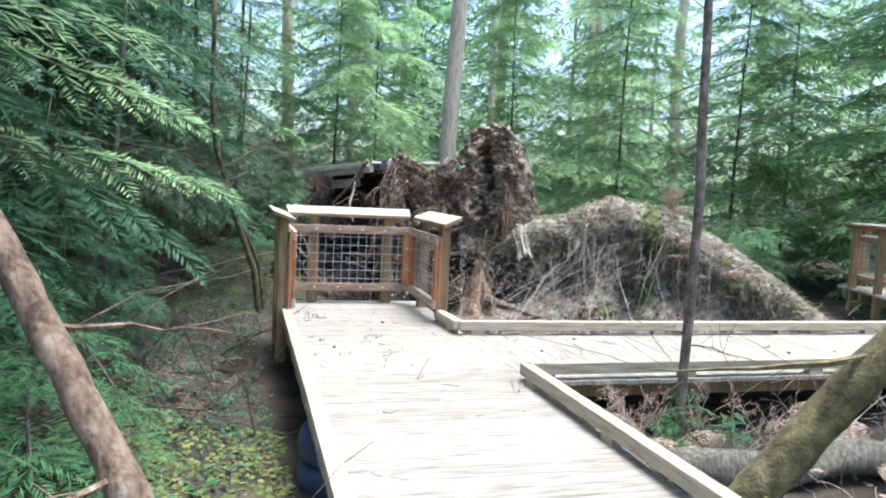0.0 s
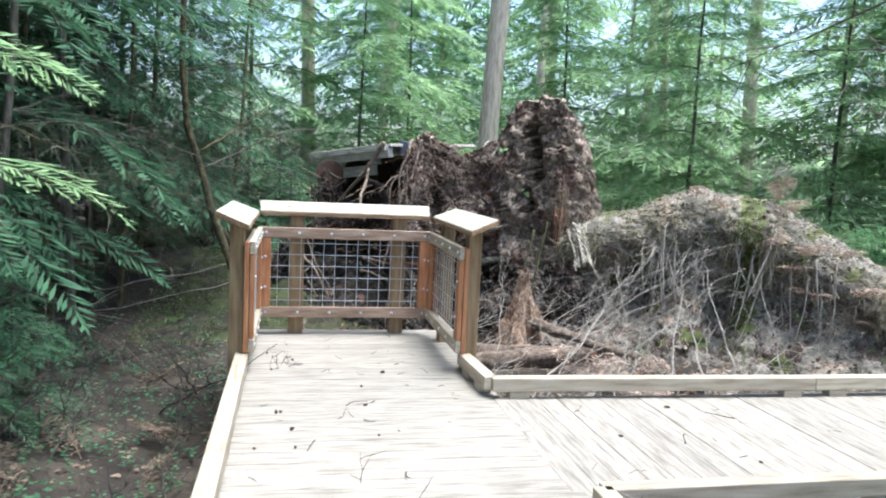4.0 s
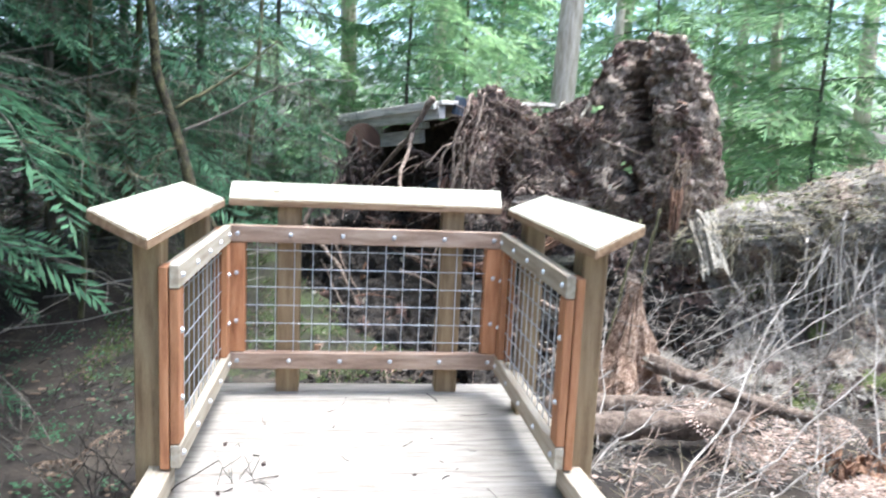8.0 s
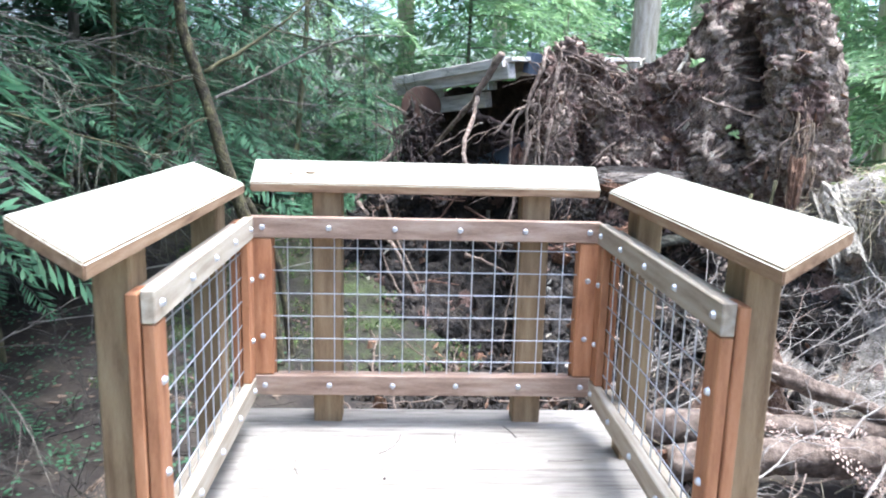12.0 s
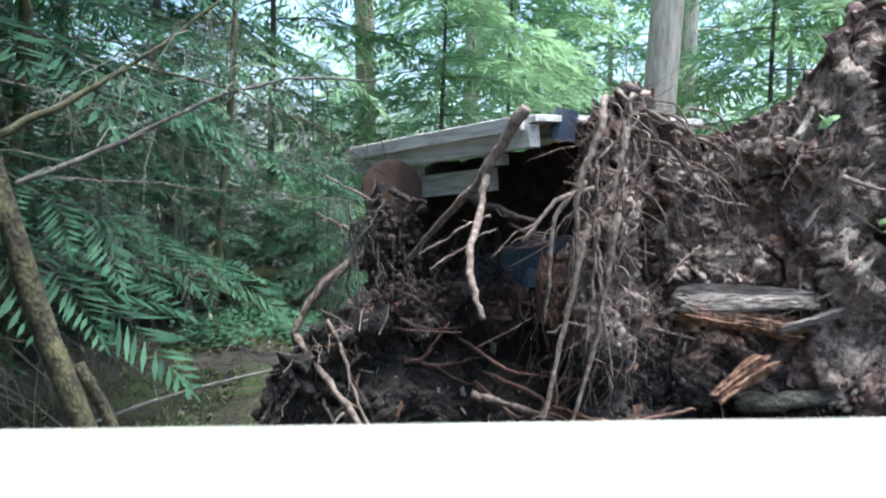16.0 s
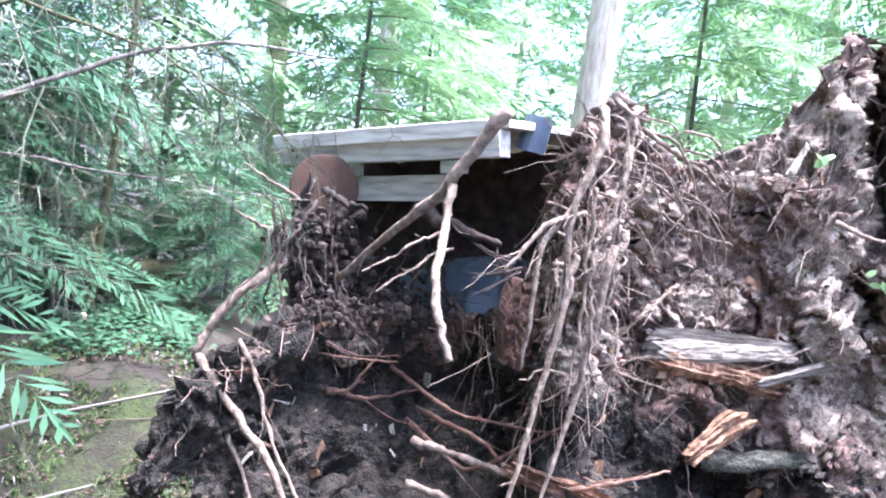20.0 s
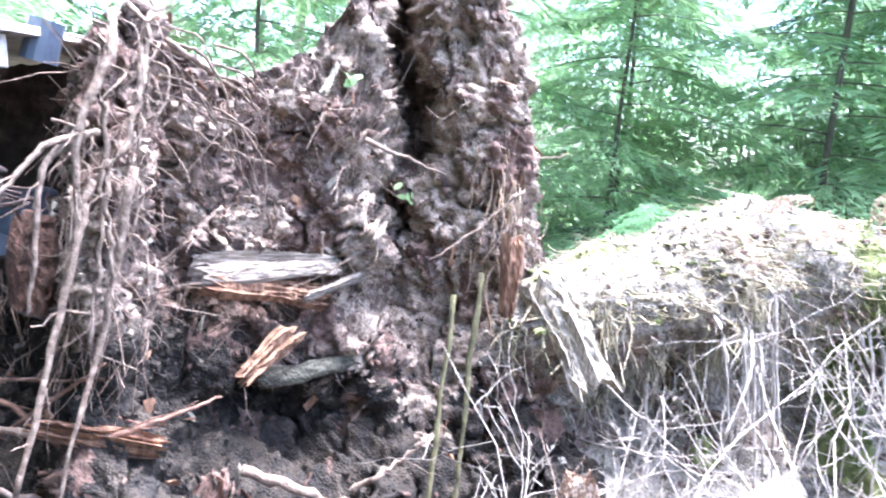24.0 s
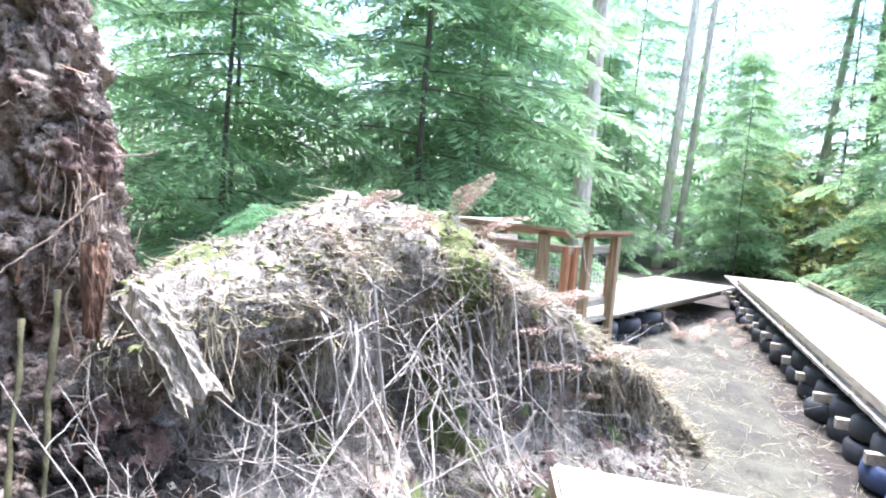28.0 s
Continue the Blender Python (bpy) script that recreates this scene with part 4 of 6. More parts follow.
# small broad leaves growing on the face
def leaflets(parent, at, count, size, seed):
    a, r = Acc(), np.random.default_rng(seed)
    for _ in range(count):
        c = np.array(at) + r.normal(size=3) * (0.05, 0.03, 0.03)
        m = np.array(Euler(r.uniform(-0.9, 0.9, 3)).to_matrix())
        v = np.array([(-1, 0, 0), (-0.3, 0.1, -0.5), (0.5, 0.05, -0.45), (1, 0, 0), (0.5, 0.05, 0.45), (-0.3, 0.1, 0.5)]) * size
        a.add(v @ m.T + c, [(0, 1, 2, 3, 4, 5)])
    return part("green_leaf", a.mesh("green_leaf", LEAF_L), LEAF_L, parent, "small fresh green leaves")


leaflets(root_plate, (2.2, 2.88, 1.78), 4, 0.045, 1)
leaflets(root_plate, (2.50, 2.76, 1.22), 5, 0.03, 2)


# ---- the lifted boardwalk section behind the roots ----
lifted = thing("lifted_boardwalk", "torn-up grey boardwalk section tilted up behind the root plate", "boardwalk")
lm = Matrix.Translation((-0.2, 4.6, 1.60)) @ Euler((radians(3), radians(-5.5), radians(-54)), "XYZ").to_matrix().to_4x4()
GREYWOOD = material("grey_aged_wood", [(0.34, 0.31, 0.26), (0.58, 0.54, 0.47), (0.72, 0.68, 0.61)], 4, 0.8, 0.3, (1.2, 10, 10), 40, 0.1)
for nm, box in (("edge_board", (-0.01, 1.60, -0.062, -0.024, -0.035, 0.047)), ("edge_beam", (0, 1.62, -0.02, 0.07, -0.13, 0.0)), ("lower_beam", (0.45, 1.16, 0.12, 0.20, -0.34, -0.20))):
    part(nm, boxmesh(nm, GREYWOOD, *box), GREYWOOD, lifted).matrix_basis = lm
for i in range(11):
    p = part("plank", boxmesh("plank", GREYWOOD, 0.002, 0.146, -0.01, 1.74, 0.004, 0.042), GREYWOOD, lifted)
    p.matrix_basis = lm @ pose(0.02 + i * 0.15, 0, 0, rnd.uniform(-0.4, 0.4))
for x in (0.5, 1.25):
    part("block", boxmesh("block", CAP, x, x + 0.10, -0.01, 0.10, -0.20, -0.135), CAP, lifted).matrix_basis = lm
for x in (0.13, 0.17):
    b = Acc()
    b.tube([(x, -0.018, -0.045 - (x - 0.13)), (x, -0.026, -0.045 - (x - 0.13))], 0.012, 0.012, 8)
    part("bolt", b, RUST, lifted).matrix_basis = lm
part("end_block", boxmesh("end_block", GREYWOOD, -0.07, 0.02, 0.0, 0.14, -0.06, 0.05), GREYWOOD, lifted).matrix_basis = lm


def drum(name, m, radius, length, mat, label, category, face=None):
    base = thing(name, label, category, at=m)
    a = Acc()
    z = np.array([0, 0.02, 0.05, 0.3, 0.33, 0.36, 0.64, 0.67, 0.7, 0.95, 0.98, 1.0]) * length
    rr = np.array([0.9, 0.97, 1, 1, 1.03, 1, 1, 1.03, 1, 1, 0.97, 0.9]) * radius
    n = 28
    v = [(r * math.cos(2 * math.pi * k / n), r * math.sin(2 * math.pi * k / n), h) for h, r in zip(z, rr) for k in range(n)]
    f = [(i * n + k, i * n + (k + 1) % n, (i + 1) * n + (k + 1) % n, (i + 1) * n + k) for i in range(len(z) - 1) for k in range(n)]
    f += [tuple(range(n))[::-1], tuple((len(z) - 1) * n + k for k in range(n))]
    a.add(v, f)
    part("shell", a, mat, base, smooth=False)
    if face:
        b = Acc()
        b.tube([(0, 0, -0.012), (0, 0, -0.002)], radius * 0.98, radius * 0.98, 28)
        part("end_face", b, face, base, "brown rusty end face")
    return base


drum("rusty_disc", pose(0.03, 4.12, 1.37, 86, 6, 4), 0.185, 0.04, RUST, "brown rusty disc lid leaning under the lifted boardwalk", "disc")
drum("float_drum", pose(0.80, 4.75, 0.70, 80, 0, 35), 0.26, 0.8, BARREL, "dull blue plastic float drum under the lifted boardwalk", "drum")
drum("float_drum", pose(1.0, 4.2, 0.62, 85, 0, 60), 0.28, 0.8, BARREL, "dull blue plastic float drum half buried in soil", "drum")
blue_pipe = thing("blue_wrap", "short blue-grey plastic wrap at the beam end", "wrap")
bp = Acc()
bp.tube([(0.96, 3.46, 1.68), (0.97, 3.45, 1.76), (0.985, 3.44, 1.85)], 0.075, 0.07, 14)
part("sleeve", bp, BARREL, blue_pipe)


# soil made nearly black so that it carries the hollow's shade
SHADESOIL = material("shade_dark_root_soil", [(0.012, 0.008, 0.006), (0.035, 0.023, 0.018), (0.075, 0.05, 0.04)], 12, 0.95, 1.0, fine=80, vary=0.2)
lumps("dark_clod", SHADESOIL, root_plate, 500, lambda r: np.array((0.02 + 0.10 * r.normal(), 3.96 + 0.05 * r.normal(), 1.02 + 0.12 * r.normal())), 0.008, 0.03, 44)
lumps("dark_clod", SHADESOIL, root_plate, 500, lambda r: np.array((r.uniform(-0.1, 0.75), r.uniform(3.6, 4.3), 0.78 + 0.05 * r.normal())), 0.006, 0.025, 45)


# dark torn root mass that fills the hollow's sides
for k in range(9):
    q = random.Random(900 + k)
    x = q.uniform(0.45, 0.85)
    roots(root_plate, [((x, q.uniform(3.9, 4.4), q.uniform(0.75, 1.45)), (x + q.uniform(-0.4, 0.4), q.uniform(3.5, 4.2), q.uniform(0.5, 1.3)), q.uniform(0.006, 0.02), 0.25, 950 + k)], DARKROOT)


# back wall added to close the hollow, its shade put into the colour
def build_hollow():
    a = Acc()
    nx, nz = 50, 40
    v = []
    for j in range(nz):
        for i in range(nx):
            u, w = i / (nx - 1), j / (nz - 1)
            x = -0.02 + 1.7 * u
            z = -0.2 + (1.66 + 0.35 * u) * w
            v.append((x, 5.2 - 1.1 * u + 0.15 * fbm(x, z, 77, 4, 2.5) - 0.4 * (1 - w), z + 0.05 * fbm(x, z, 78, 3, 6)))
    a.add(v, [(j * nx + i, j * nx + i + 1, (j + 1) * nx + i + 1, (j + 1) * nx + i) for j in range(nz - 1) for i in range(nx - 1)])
    return part("hollow_soil", a.mesh("hollow_soil", SHADESOIL), SHADESOIL, root_plate, "added soil sheet closing the hollow, coloured dark for its shade")


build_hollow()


def foot_spot(r):
    x, y = r.uniform(-0.4, 2.6), r.uniform(0.9, 2.5)
    return np.array((x, y, ground_height(x, y) + 0.01))


chips("dark_flake", SOIL_SHADE, root_plate, 1500, foot_spot, 0.015, 0.06, 113, thick=(0.15, 0.5))
chips("bark_flake", ROT, root_plate, 110, foot_spot, 0.02, 0.08, 114)


# ---- the sod mound ----
CREST = [(3.0, 2.85, 0.62), (3.4, 2.28, 1.05), (3.75, 2.12, 1.12), (4.0, 2.02, 1.30), (4.4, 1.85, 1.40), (5.1, 1.42, 1.32), (5.45, 1.05, 1.05), (5.85, 0.62, 0.70), (6.15, 0.25, 0.42), (6.4, -0.08, 0.14), (6.55, -0.35, -0.2), (6.65, -0.55, -0.55)]
OUT = [(0, 1.20), (0.15, 0.92), (0.30, 0.62), (0.45, 0.42), (0.56, 0.38), (0.66, 0.50), (0.76, 0.58), (0.86, 0.54), (0.94, 0.40), (1.0, 0.10)]


def crest_at(s):
    u = s * (len(CREST) - 1)
    k = np.arange(len(CREST))
    p = np.array([np.interp(u, k, [c[n] for c in CREST]) for n in range(3)])
    e = 0.4
    q = np.array([np.interp(u + e, k, [c[n] for c in CREST]) - np.interp(u - e, k, [c[n] for c in CREST]) for n in range(3)])
    d = q[:2] / (np.linalg.norm(q[:2]) + 1e-9)
    return p, np.array((d[1], -d[0], 0))


def mound_point(s, v):
    """A place on the mound's front: s along it, v from its foot to its crest."""
    p, out = crest_at(s)
    foot = -0.55
    tall = max(p[2] - foot, 0.05)
    z = foot + tall * v
    o = profile(OUT, v) * (0.35 + 0.65 * min(1, tall / 1.6))
    o += 0.14 * fbm(s * 6, v * 1.5, 3.3, 4, 1.6)
    o -= 0.60 * math.exp(-((s - 0.405) / 0.02) ** 2 - ((v - 0.22) / 0.26) ** 2)
    o -= 0.55 * math.exp(-((s - 0.20) / 0.09) ** 2 - ((v - 0.42) / 0.16) ** 2)
    o += 0.18 * math.exp(-((s - 0.42) / 0.025) ** 2) * (1 - v)
    return np.array((p[0] + out[0] * o, p[1] + out[1] * o, z))


def build_mound():
    base = thing("sod_mound", "upturned mound of grey-brown sod, dry litter and dead twigs", "mound")
    a = Acc()
    ns, nf, nb = 240, 100, 30
    grid = np.zeros((nf + nb, ns, 3))
    for j in range(nf + nb):
        for i in range(ns):
            s = i / (ns - 1)
            if j < nf:
                grid[j, i] = mound_point(s, j / (nf - 1))
            else:
                u = (j - nf + 1) / nb
                p, out = crest_at(s)
                q = mound_point(s, 1.0) - out * (2.2 * u)
                q[2] -= (p[2] + 0.75) * smooth(0, 1, u)
                grid[j, i] = q
    pts, _ = crumbled(grid, 0.5)
    verts = pts.reshape(-1, 3)
    quads = [(j * ns + i, j * ns + i + 1, (j + 1) * ns + i + 1, (j + 1) * ns + i) for j in range(nf + nb - 1) for i in range(ns - 1)]
    a.add(verts, quads)
    me = a.mesh("sod", DRY, True)
    for m in (SOIL, MOSS, SOIL_TAN):
        me.materials.append(m)
    idx = []
    for q in quads:
        x, y, z = verts[q[0]]
        s, v = (q[0] % ns) / ns, (q[0] // ns) / (nf - 1)
        n1 = fbm(x, y * 1.3, z, 3, 2.5)
        mossy = n1 > 0.55 or (abs(s - 0.43) < 0.016 + 0.02 * n1 and 0.2 < v < 1.05) or (v > 1.0 and n1 > 0.42)
        idx.append(2 if mossy else (1 if v < 0.60 and n1 > 0.28 else (3 if n1 < -0.4 else 0)))
    me.polygons.foreach_set("material_index", idx)
    part("sod", me, DRY, base, "dry grey-brown sod and litter")
    return base, pts


mound, SOD = build_mound()


def on_mound(r):
    j, i = r.integers(4, 100), r.integers(4, SOD.shape[1] - 4)
    return SOD[j, i].copy()


def mound_top(r):
    return SOD[r.integers(96, 116), r.integers(12, SOD.shape[1] - 8)].copy()


GRASS = material("dry_straw", [(0.20, 0.16, 0.09), (0.36, 0.31, 0.20), (0.50, 0.46, 0.33)], 9, 0.9, 0, fine=60, vary=0.4, island=True, through=0.15)
lumps("clod", SOIL, mound, 700, lambda r: on_mound(r), 0.006, 0.028, 31)
lumps("litter", DRY, mound, 2400, lambda r: on_mound(r), 0.004, 0.018, 32)
lumps("litter", DRY, mound, 1200, mound_top, 0.004, 0.018, 42)
def mossy_spot(r):
    return SOD[r.integers(10, 102), int(np.clip(r.normal(0.43, 0.013), 0, 0.99) * SOD.shape[1])].copy()


strands("moss_strand", MOSS, mound, 700, mossy_spot, lambda r, p: (-0.4 + r.normal() * 0.5, -0.5 + r.normal() * 0.5, -0.6 + 0.4 * r.normal()), 0.02, 0.09, 0.006, 33, bend=0.5)
def on_brow(r):
    """A place under the crest, in ragged patches."""
    while True:
        p = SOD[r.integers(48, 98), r.integers(10, SOD.shape[1] - 20)]
        if fbm(p[0], p[1], p[2] * 0.5, 3, 3.5) > 0.12:
            return p + (-0.02, -0.03, 0)


OLIVEGRASS = material("olive_dry_moss_fibre", [(0.10, 0.09, 0.05), (0.19, 0.175, 0.105), (0.29, 0.27, 0.175)], 9, 0.9, 0, fine=60, vary=0.4, island=True)
strands("dry_grass", GRASS, mound, 600, on_brow, lambda r, p: (-0.10 + r.normal() * 0.22, -0.16 + r.normal() * 0.2, -1), 0.06, 0.30, 0.0026, 34, bend=0.3)
strands("dry_grass", TWIG, mound, 300, on_brow, lambda r, p: (-0.10 + r.normal() * 0.25, -0.16 + r.normal() * 0.2, -1), 0.10, 0.42, 0.0030, 134, bend=0.3)
strands("moss_fibre", OLIVEGRASS, mound, 650, on_brow, lambda r, p: (-0.10 + r.normal() * 0.2, -0.12 + r.normal() * 0.2, -1), 0.04, 0.22, 0.0034, 234, bend=0.3)
def on_cap(r):
    return SOD[r.integers(78, 114), r.integers(12, SOD.shape[1] - 8)].copy()


strands("dry_stalk", GRASS, mound, 3200, on_cap, lambda r, p: (r.normal() - 0.2, r.normal() - 0.3, 0.05), 0.04, 0.18, 0.0030, 35)
strands("moss_fibre", OLIVEGRASS, mound, 1500, on_cap, lambda r, p: (r.normal() - 0.2, r.normal() - 0.3, 0.0), 0.03, 0.12, 0.0042, 135)
lumps("moss_tuft", MOSS, mound, 260, on_cap, 0.010, 0.035, 235, 0.5)
strands("root_hair", GRASS, mound, 700, on_mound, lambda r, p: (-0.4 + r.normal() * 0.6, -0.5 + r.normal() * 0.5, -0.6 + 0.6 * r.normal()), 0.06, 0.35, 0.0035, 36)
chips("bark_flake", PALEWOOD, mound, 260, lambda r: on_mound(r) + (-0.01, -0.01, 0), 0.012, 0.05, 37)


def dead_branch(p0, p1, radius, subs, seed, mat=TWIG, spread=0.9, label="bare grey dead branch with many fine twigs", depth=2, parent=None):
    """A bare branch with side twigs."""
    r = np.random.default_rng(seed)
    base = parent or thing("dead_branch", label, "branch", "dead branches")
    a = Acc()

    def grow(start, end, rad, n, level):
        line = wander(start, end, 0.15, 10, int(r.integers(1e6)))
        a.tube(line, rad, rad * 0.3, 5 if level == 0 else 4)
        d = np.array(end, float) - start
        ln = np.linalg.norm(d)
        d /= ln
        for _ in range(n):
            t = r.uniform(0.2, 0.98)
            o = np.array([np.interp(t, np.linspace(0, 1, 10), line[:, c]) for c in range(3)])
            w = d * 0.7 + r.normal(size=3) * spread * 0.6
            w /= np.linalg.norm(w)
            l2 = ln * r.uniform(0.15, 0.5) * (1.1 - t * 0.5)
            e2 = o + w * l2
            if level + 1 < depth:
                grow(o, e2, max(rad * 0.4, 0.0025), max(2, n // 3), level + 1)
            else:
                a.tube(wander(o, e2, 0.12, 5, int(r.integers(1e6))), max(rad * 0.35, 0.0022), 0.0014, 3)

    grow(np.array(p0, float), np.array(p1, float), radius, subs, 0)
    part("stick", a, mat, base)
    return base


# branches tangled over and before the mound
for k, (p0, p1, rad, n) in enumerate([
    ((1.62, -0.45, -0.46), (3.45, 1.25, 0.62), 0.017, 10), ((1.9, 0.3, -0.4), (4.2, 1.1, 0.75), 0.014, 16), ((2.2, -0.2, -0.42), (4.5, 0.9, 0.55), 0.012, 16),
    ((2.5, 0.9, -0.3), (4.3, 1.2, 0.50), 0.012, 18), ((2.6, 1.2, 0.0), (4.6, 1.0, 0.85), 0.010, 18), ((3.2, 0.0, -0.4), (3.9, 1.2, 0.70), 0.014, 14),
    ((3.6, 0.1, -0.45), (3.65, 1.15, 0.72), 0.020, 6), ((3.9, 0.0, -0.45), (4.05, 1.05, 0.62), 0.018, 8), ((3.0, 0.5, -0.4), (3.2, 1.5, 0.55), 0.014, 12),
    ((1.75, 1.2, -0.45), (2.6, 1.9, 0.25), 0.010, 20), ((1.6, 1.9, -0.4), (2.7, 1.6, 0.05), 0.010, 20), ((2.0, 0.8, -0.45), (3.3, 1.3, 0.10), 0.010, 22),
    ((4.3, -0.2, -0.45), (4.6, 0.75, 0.50), 0.012, 12), ((1.45, 0.2, -0.4), (1.95, 1.9, 0.75), 0.010, 14),
    ((2.4, 1.5, -0.3), (3.4, 1.7, 0.45), 0.009, 22),
]):
    dead_branch(p0, p1, rad * 0.55, max(5, int(n * 0.7)), 300 + k, spread=0.9)


# pale sticks hanging from the overhang, and finer brush
for k in range(26):
    q = np.random.default_rng(330 + k)
    p = mound_point(q.uniform(0.14, 0.60), q.uniform(0.50, 0.85)) + (-0.05, -0.09, 0)
    drop, lean = q.uniform(0.4, 1.0), q.normal() * 0.14
    drop = min(drop, p[2] + 0.45)
    stick = thing("hanging_stick", "pale grey dead stick hanging down the front of the mound", "stick", "hanging sticks")
    bent_root(stick, [p + (0.12, 0.14, 0.05), p, p + (lean * 0.3 - 0.06, -0.08, -drop * 0.4), p + (lean - 0.10, -0.12 + 0.05 * q.normal(), -drop)], q.uniform(0.008, 0.019), 0.005, 360 + k, TWIG, "stick", 3)
for k in range(16):
    q = np.random.default_rng(430 + k)
    p = mound_point(q.uniform(0.05, 0.7), q.uniform(0.1, 0.75)) + (-0.05, -0.08, 0)
    e = p + (q.normal() * 0.6 - 0.25, -0.35 + q.normal() * 0.4, q.normal() * 0.3)
    dead_branch(p, e, q.uniform(0.003, 0.006), 9, 460 + k, spread=1.5)


for k in range(14):
    q = np.random.default_rng(630 + k)
    x, y = q.uniform(1.0, 3.4), q.uniform(-1.5, 0.8)
    e = (x + q.normal() * 0.6, y + q.normal() * 0.5, q.uniform(-0.35, 0.15))
    dead_branch((x, y, -0.48), e, q.uniform(0.004, 0.009), 9, 660 + k, spread=1.3)


for k in range(30):
    q = np.random.default_rng(1430 + k)
    x, y = q.uniform(1.0, 3.6), q.uniform(-1.6, 1.3)
    an = q.uniform(0.2, 1.3)
    ln = q.uniform(0.6, 1.5)
    dead_branch((x, y, -0.47), (x + ln * math.cos(an), y + ln * math.sin(an), -0.42 + ln * q.uniform(0.05, 0.45)), q.uniform(0.004, 0.010), 8, 1470 + k, TWIG if k % 3 else ROOT, 0.7)
for k in range(12):
    q = np.random.default_rng(980 + k)
    x, y = q.uniform(-0.5, 1.0), q.uniform(1.3, 2.2)
    z = ground_height(x, y)
    dead_branch((x, y, z + 0.01), (x + q.normal() * 0.4, y + q.normal() * 0.3, z + q.uniform(0.08, 0.3)), q.uniform(0.005, 0.012), 7, 1000 + k, ROOT, 1.2, "torn root and twigs at the foot of the root plate")
for k in range(12):
    q = np.random.default_rng(890 + k)
    x, y = q.uniform(1.0, 4.2), q.uniform(-4.8, -3.8)
    dead_branch((x, y, -0.5), (x + q.normal() * 0.4, y + q.normal() * 0.3, q.uniform(-0.25, 0.15)), q.uniform(0.004, 0.008), 10, 920 + k, spread=1.4)
for k in range(30):
    q = np.random.default_rng(830 + k)
    x, y = q.uniform(-3.2, -1.05), q.uniform(-3.2, 1.6)
    e = (x + q.normal() * 0.6, y + q.normal() * 0.6, ground_height(x, y) + q.uniform(0.15, 0.8))
    dead_branch((x, y, ground_height(x, y) - 0.02), e, q.uniform(0.005, 0.010), 12, 860 + k, DARKBRUSH, 1.3, "bare brush with fine twigs, bark darkened for shade")


# dead bracken
def bracken(at, turn, size, seed, lean=0.6, mat=FERN):
    r = np.random.default_rng(seed)
    base = thing("dead_bracken", "curled brown dead bracken frond", "fern", "dead ferns", at=pose(*at, 0, 0, turn))
    a = Acc()
    n = 22
    for f in range(r.integers(1, 4)):
        az = r.uniform(-0.7, 0.7)
        t = np.linspace(0, 1, n)
        ln = size * r.uniform(0.7, 1.2)
        line = np.column_stack([math.cos(az) * lean * ln * t, math.sin(az) * lean * ln * t, ln * (t * 0.9 - 0.75 * lean * t * t)])
        a.tube(line, 0.004, 0.0015, 3)
        for i in range(3, n):
            reach = 0.34 * ln * math.sin(math.pi * (0.15 + 0.8 * t[i]))
            d = line[i] - line[i - 1]
            d /= np.linalg.norm(d)
            for sgn in (-1, 1):
                side = np.cross(d, (0, 0, 1)) * sgn
                for w in range(4):
                    o = line[i] + side * reach * w / 4 + (0, 0, -0.25 * reach * (w / 4) ** 2)
                    e = o + side * reach * 0.3 + d * 0.01
                    b = d * 0.010 * size
                    q = np.array([o, (o + e) / 2 + b, e, (o + e) / 2 - b]) + r.normal(size=(4, 3)) * 0.004
                    a.quads(q)
    part("frond", a.mesh("frond", mat), mat, base)
    return base


for k, (s, v, sz) in enumerate([(0.47, 1.0, 0.5), (0.50, 0.98, 0.5), (0.55, 0.8, 0.45), (0.60, 0.9, 0.45), (0.64, 0.7, 0.4), (0.52, 0.6, 0.45), (0.57, 0.5, 0.45), (0.70, 0.8, 0.4), (0.40, 0.9, 0.4), (0.48, 0.75, 0.5), (0.36, 0.95, 0.35), (0.75, 0.7, 0.4), (0.66, 0.45, 0.4)]):
    bracken(mound_point(s, v), -120 + 70 * math.sin(k * 3.1), sz, 400 + k, 0.75 if v < 1 else 0.45)
for k in range(74):
    q = random.Random(700 + k)
    if 44 <= k < 58:
        x, y = q.uniform(2.0, 3.8), q.uniform(-0.9, 0.7)
    elif k >= 58:
        x, y = q.uniform(1.1, 3.2), q.uniform(-4.7, -3.8)
    elif k < 12:
        x, y = q.uniform(1.3, 5.0), q.uniform(-5.2, -3.9)
    elif k < 32:
        x, y = q.uniform(-3.2, -1.05), q.uniform(-3.4, 1.6)
    else:
        x, y = q.uniform(11, 15), q.uniform(-1.5, -0.2)
    # fronds left of the walk take the bracken colour darkened for shade
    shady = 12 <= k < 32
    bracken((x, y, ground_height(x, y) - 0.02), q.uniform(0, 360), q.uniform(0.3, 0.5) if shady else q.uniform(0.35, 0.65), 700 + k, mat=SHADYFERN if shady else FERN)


for k in range(16):
    q = np.random.default_rng(1600 + k)
    x, y = q.uniform(1.1, 3.0), q.uniform(-4.3, -3.8)
    dead_branch((x, y, -0.5), (x + q.normal() * 0.25, y + q.normal() * 0.15, q.uniform(-0.2, 0.12)), q.uniform(0.003, 0.006), 16, 1640 + k, FERN, 1.2, "pinkish brown dead brush with curled leaf stalks")


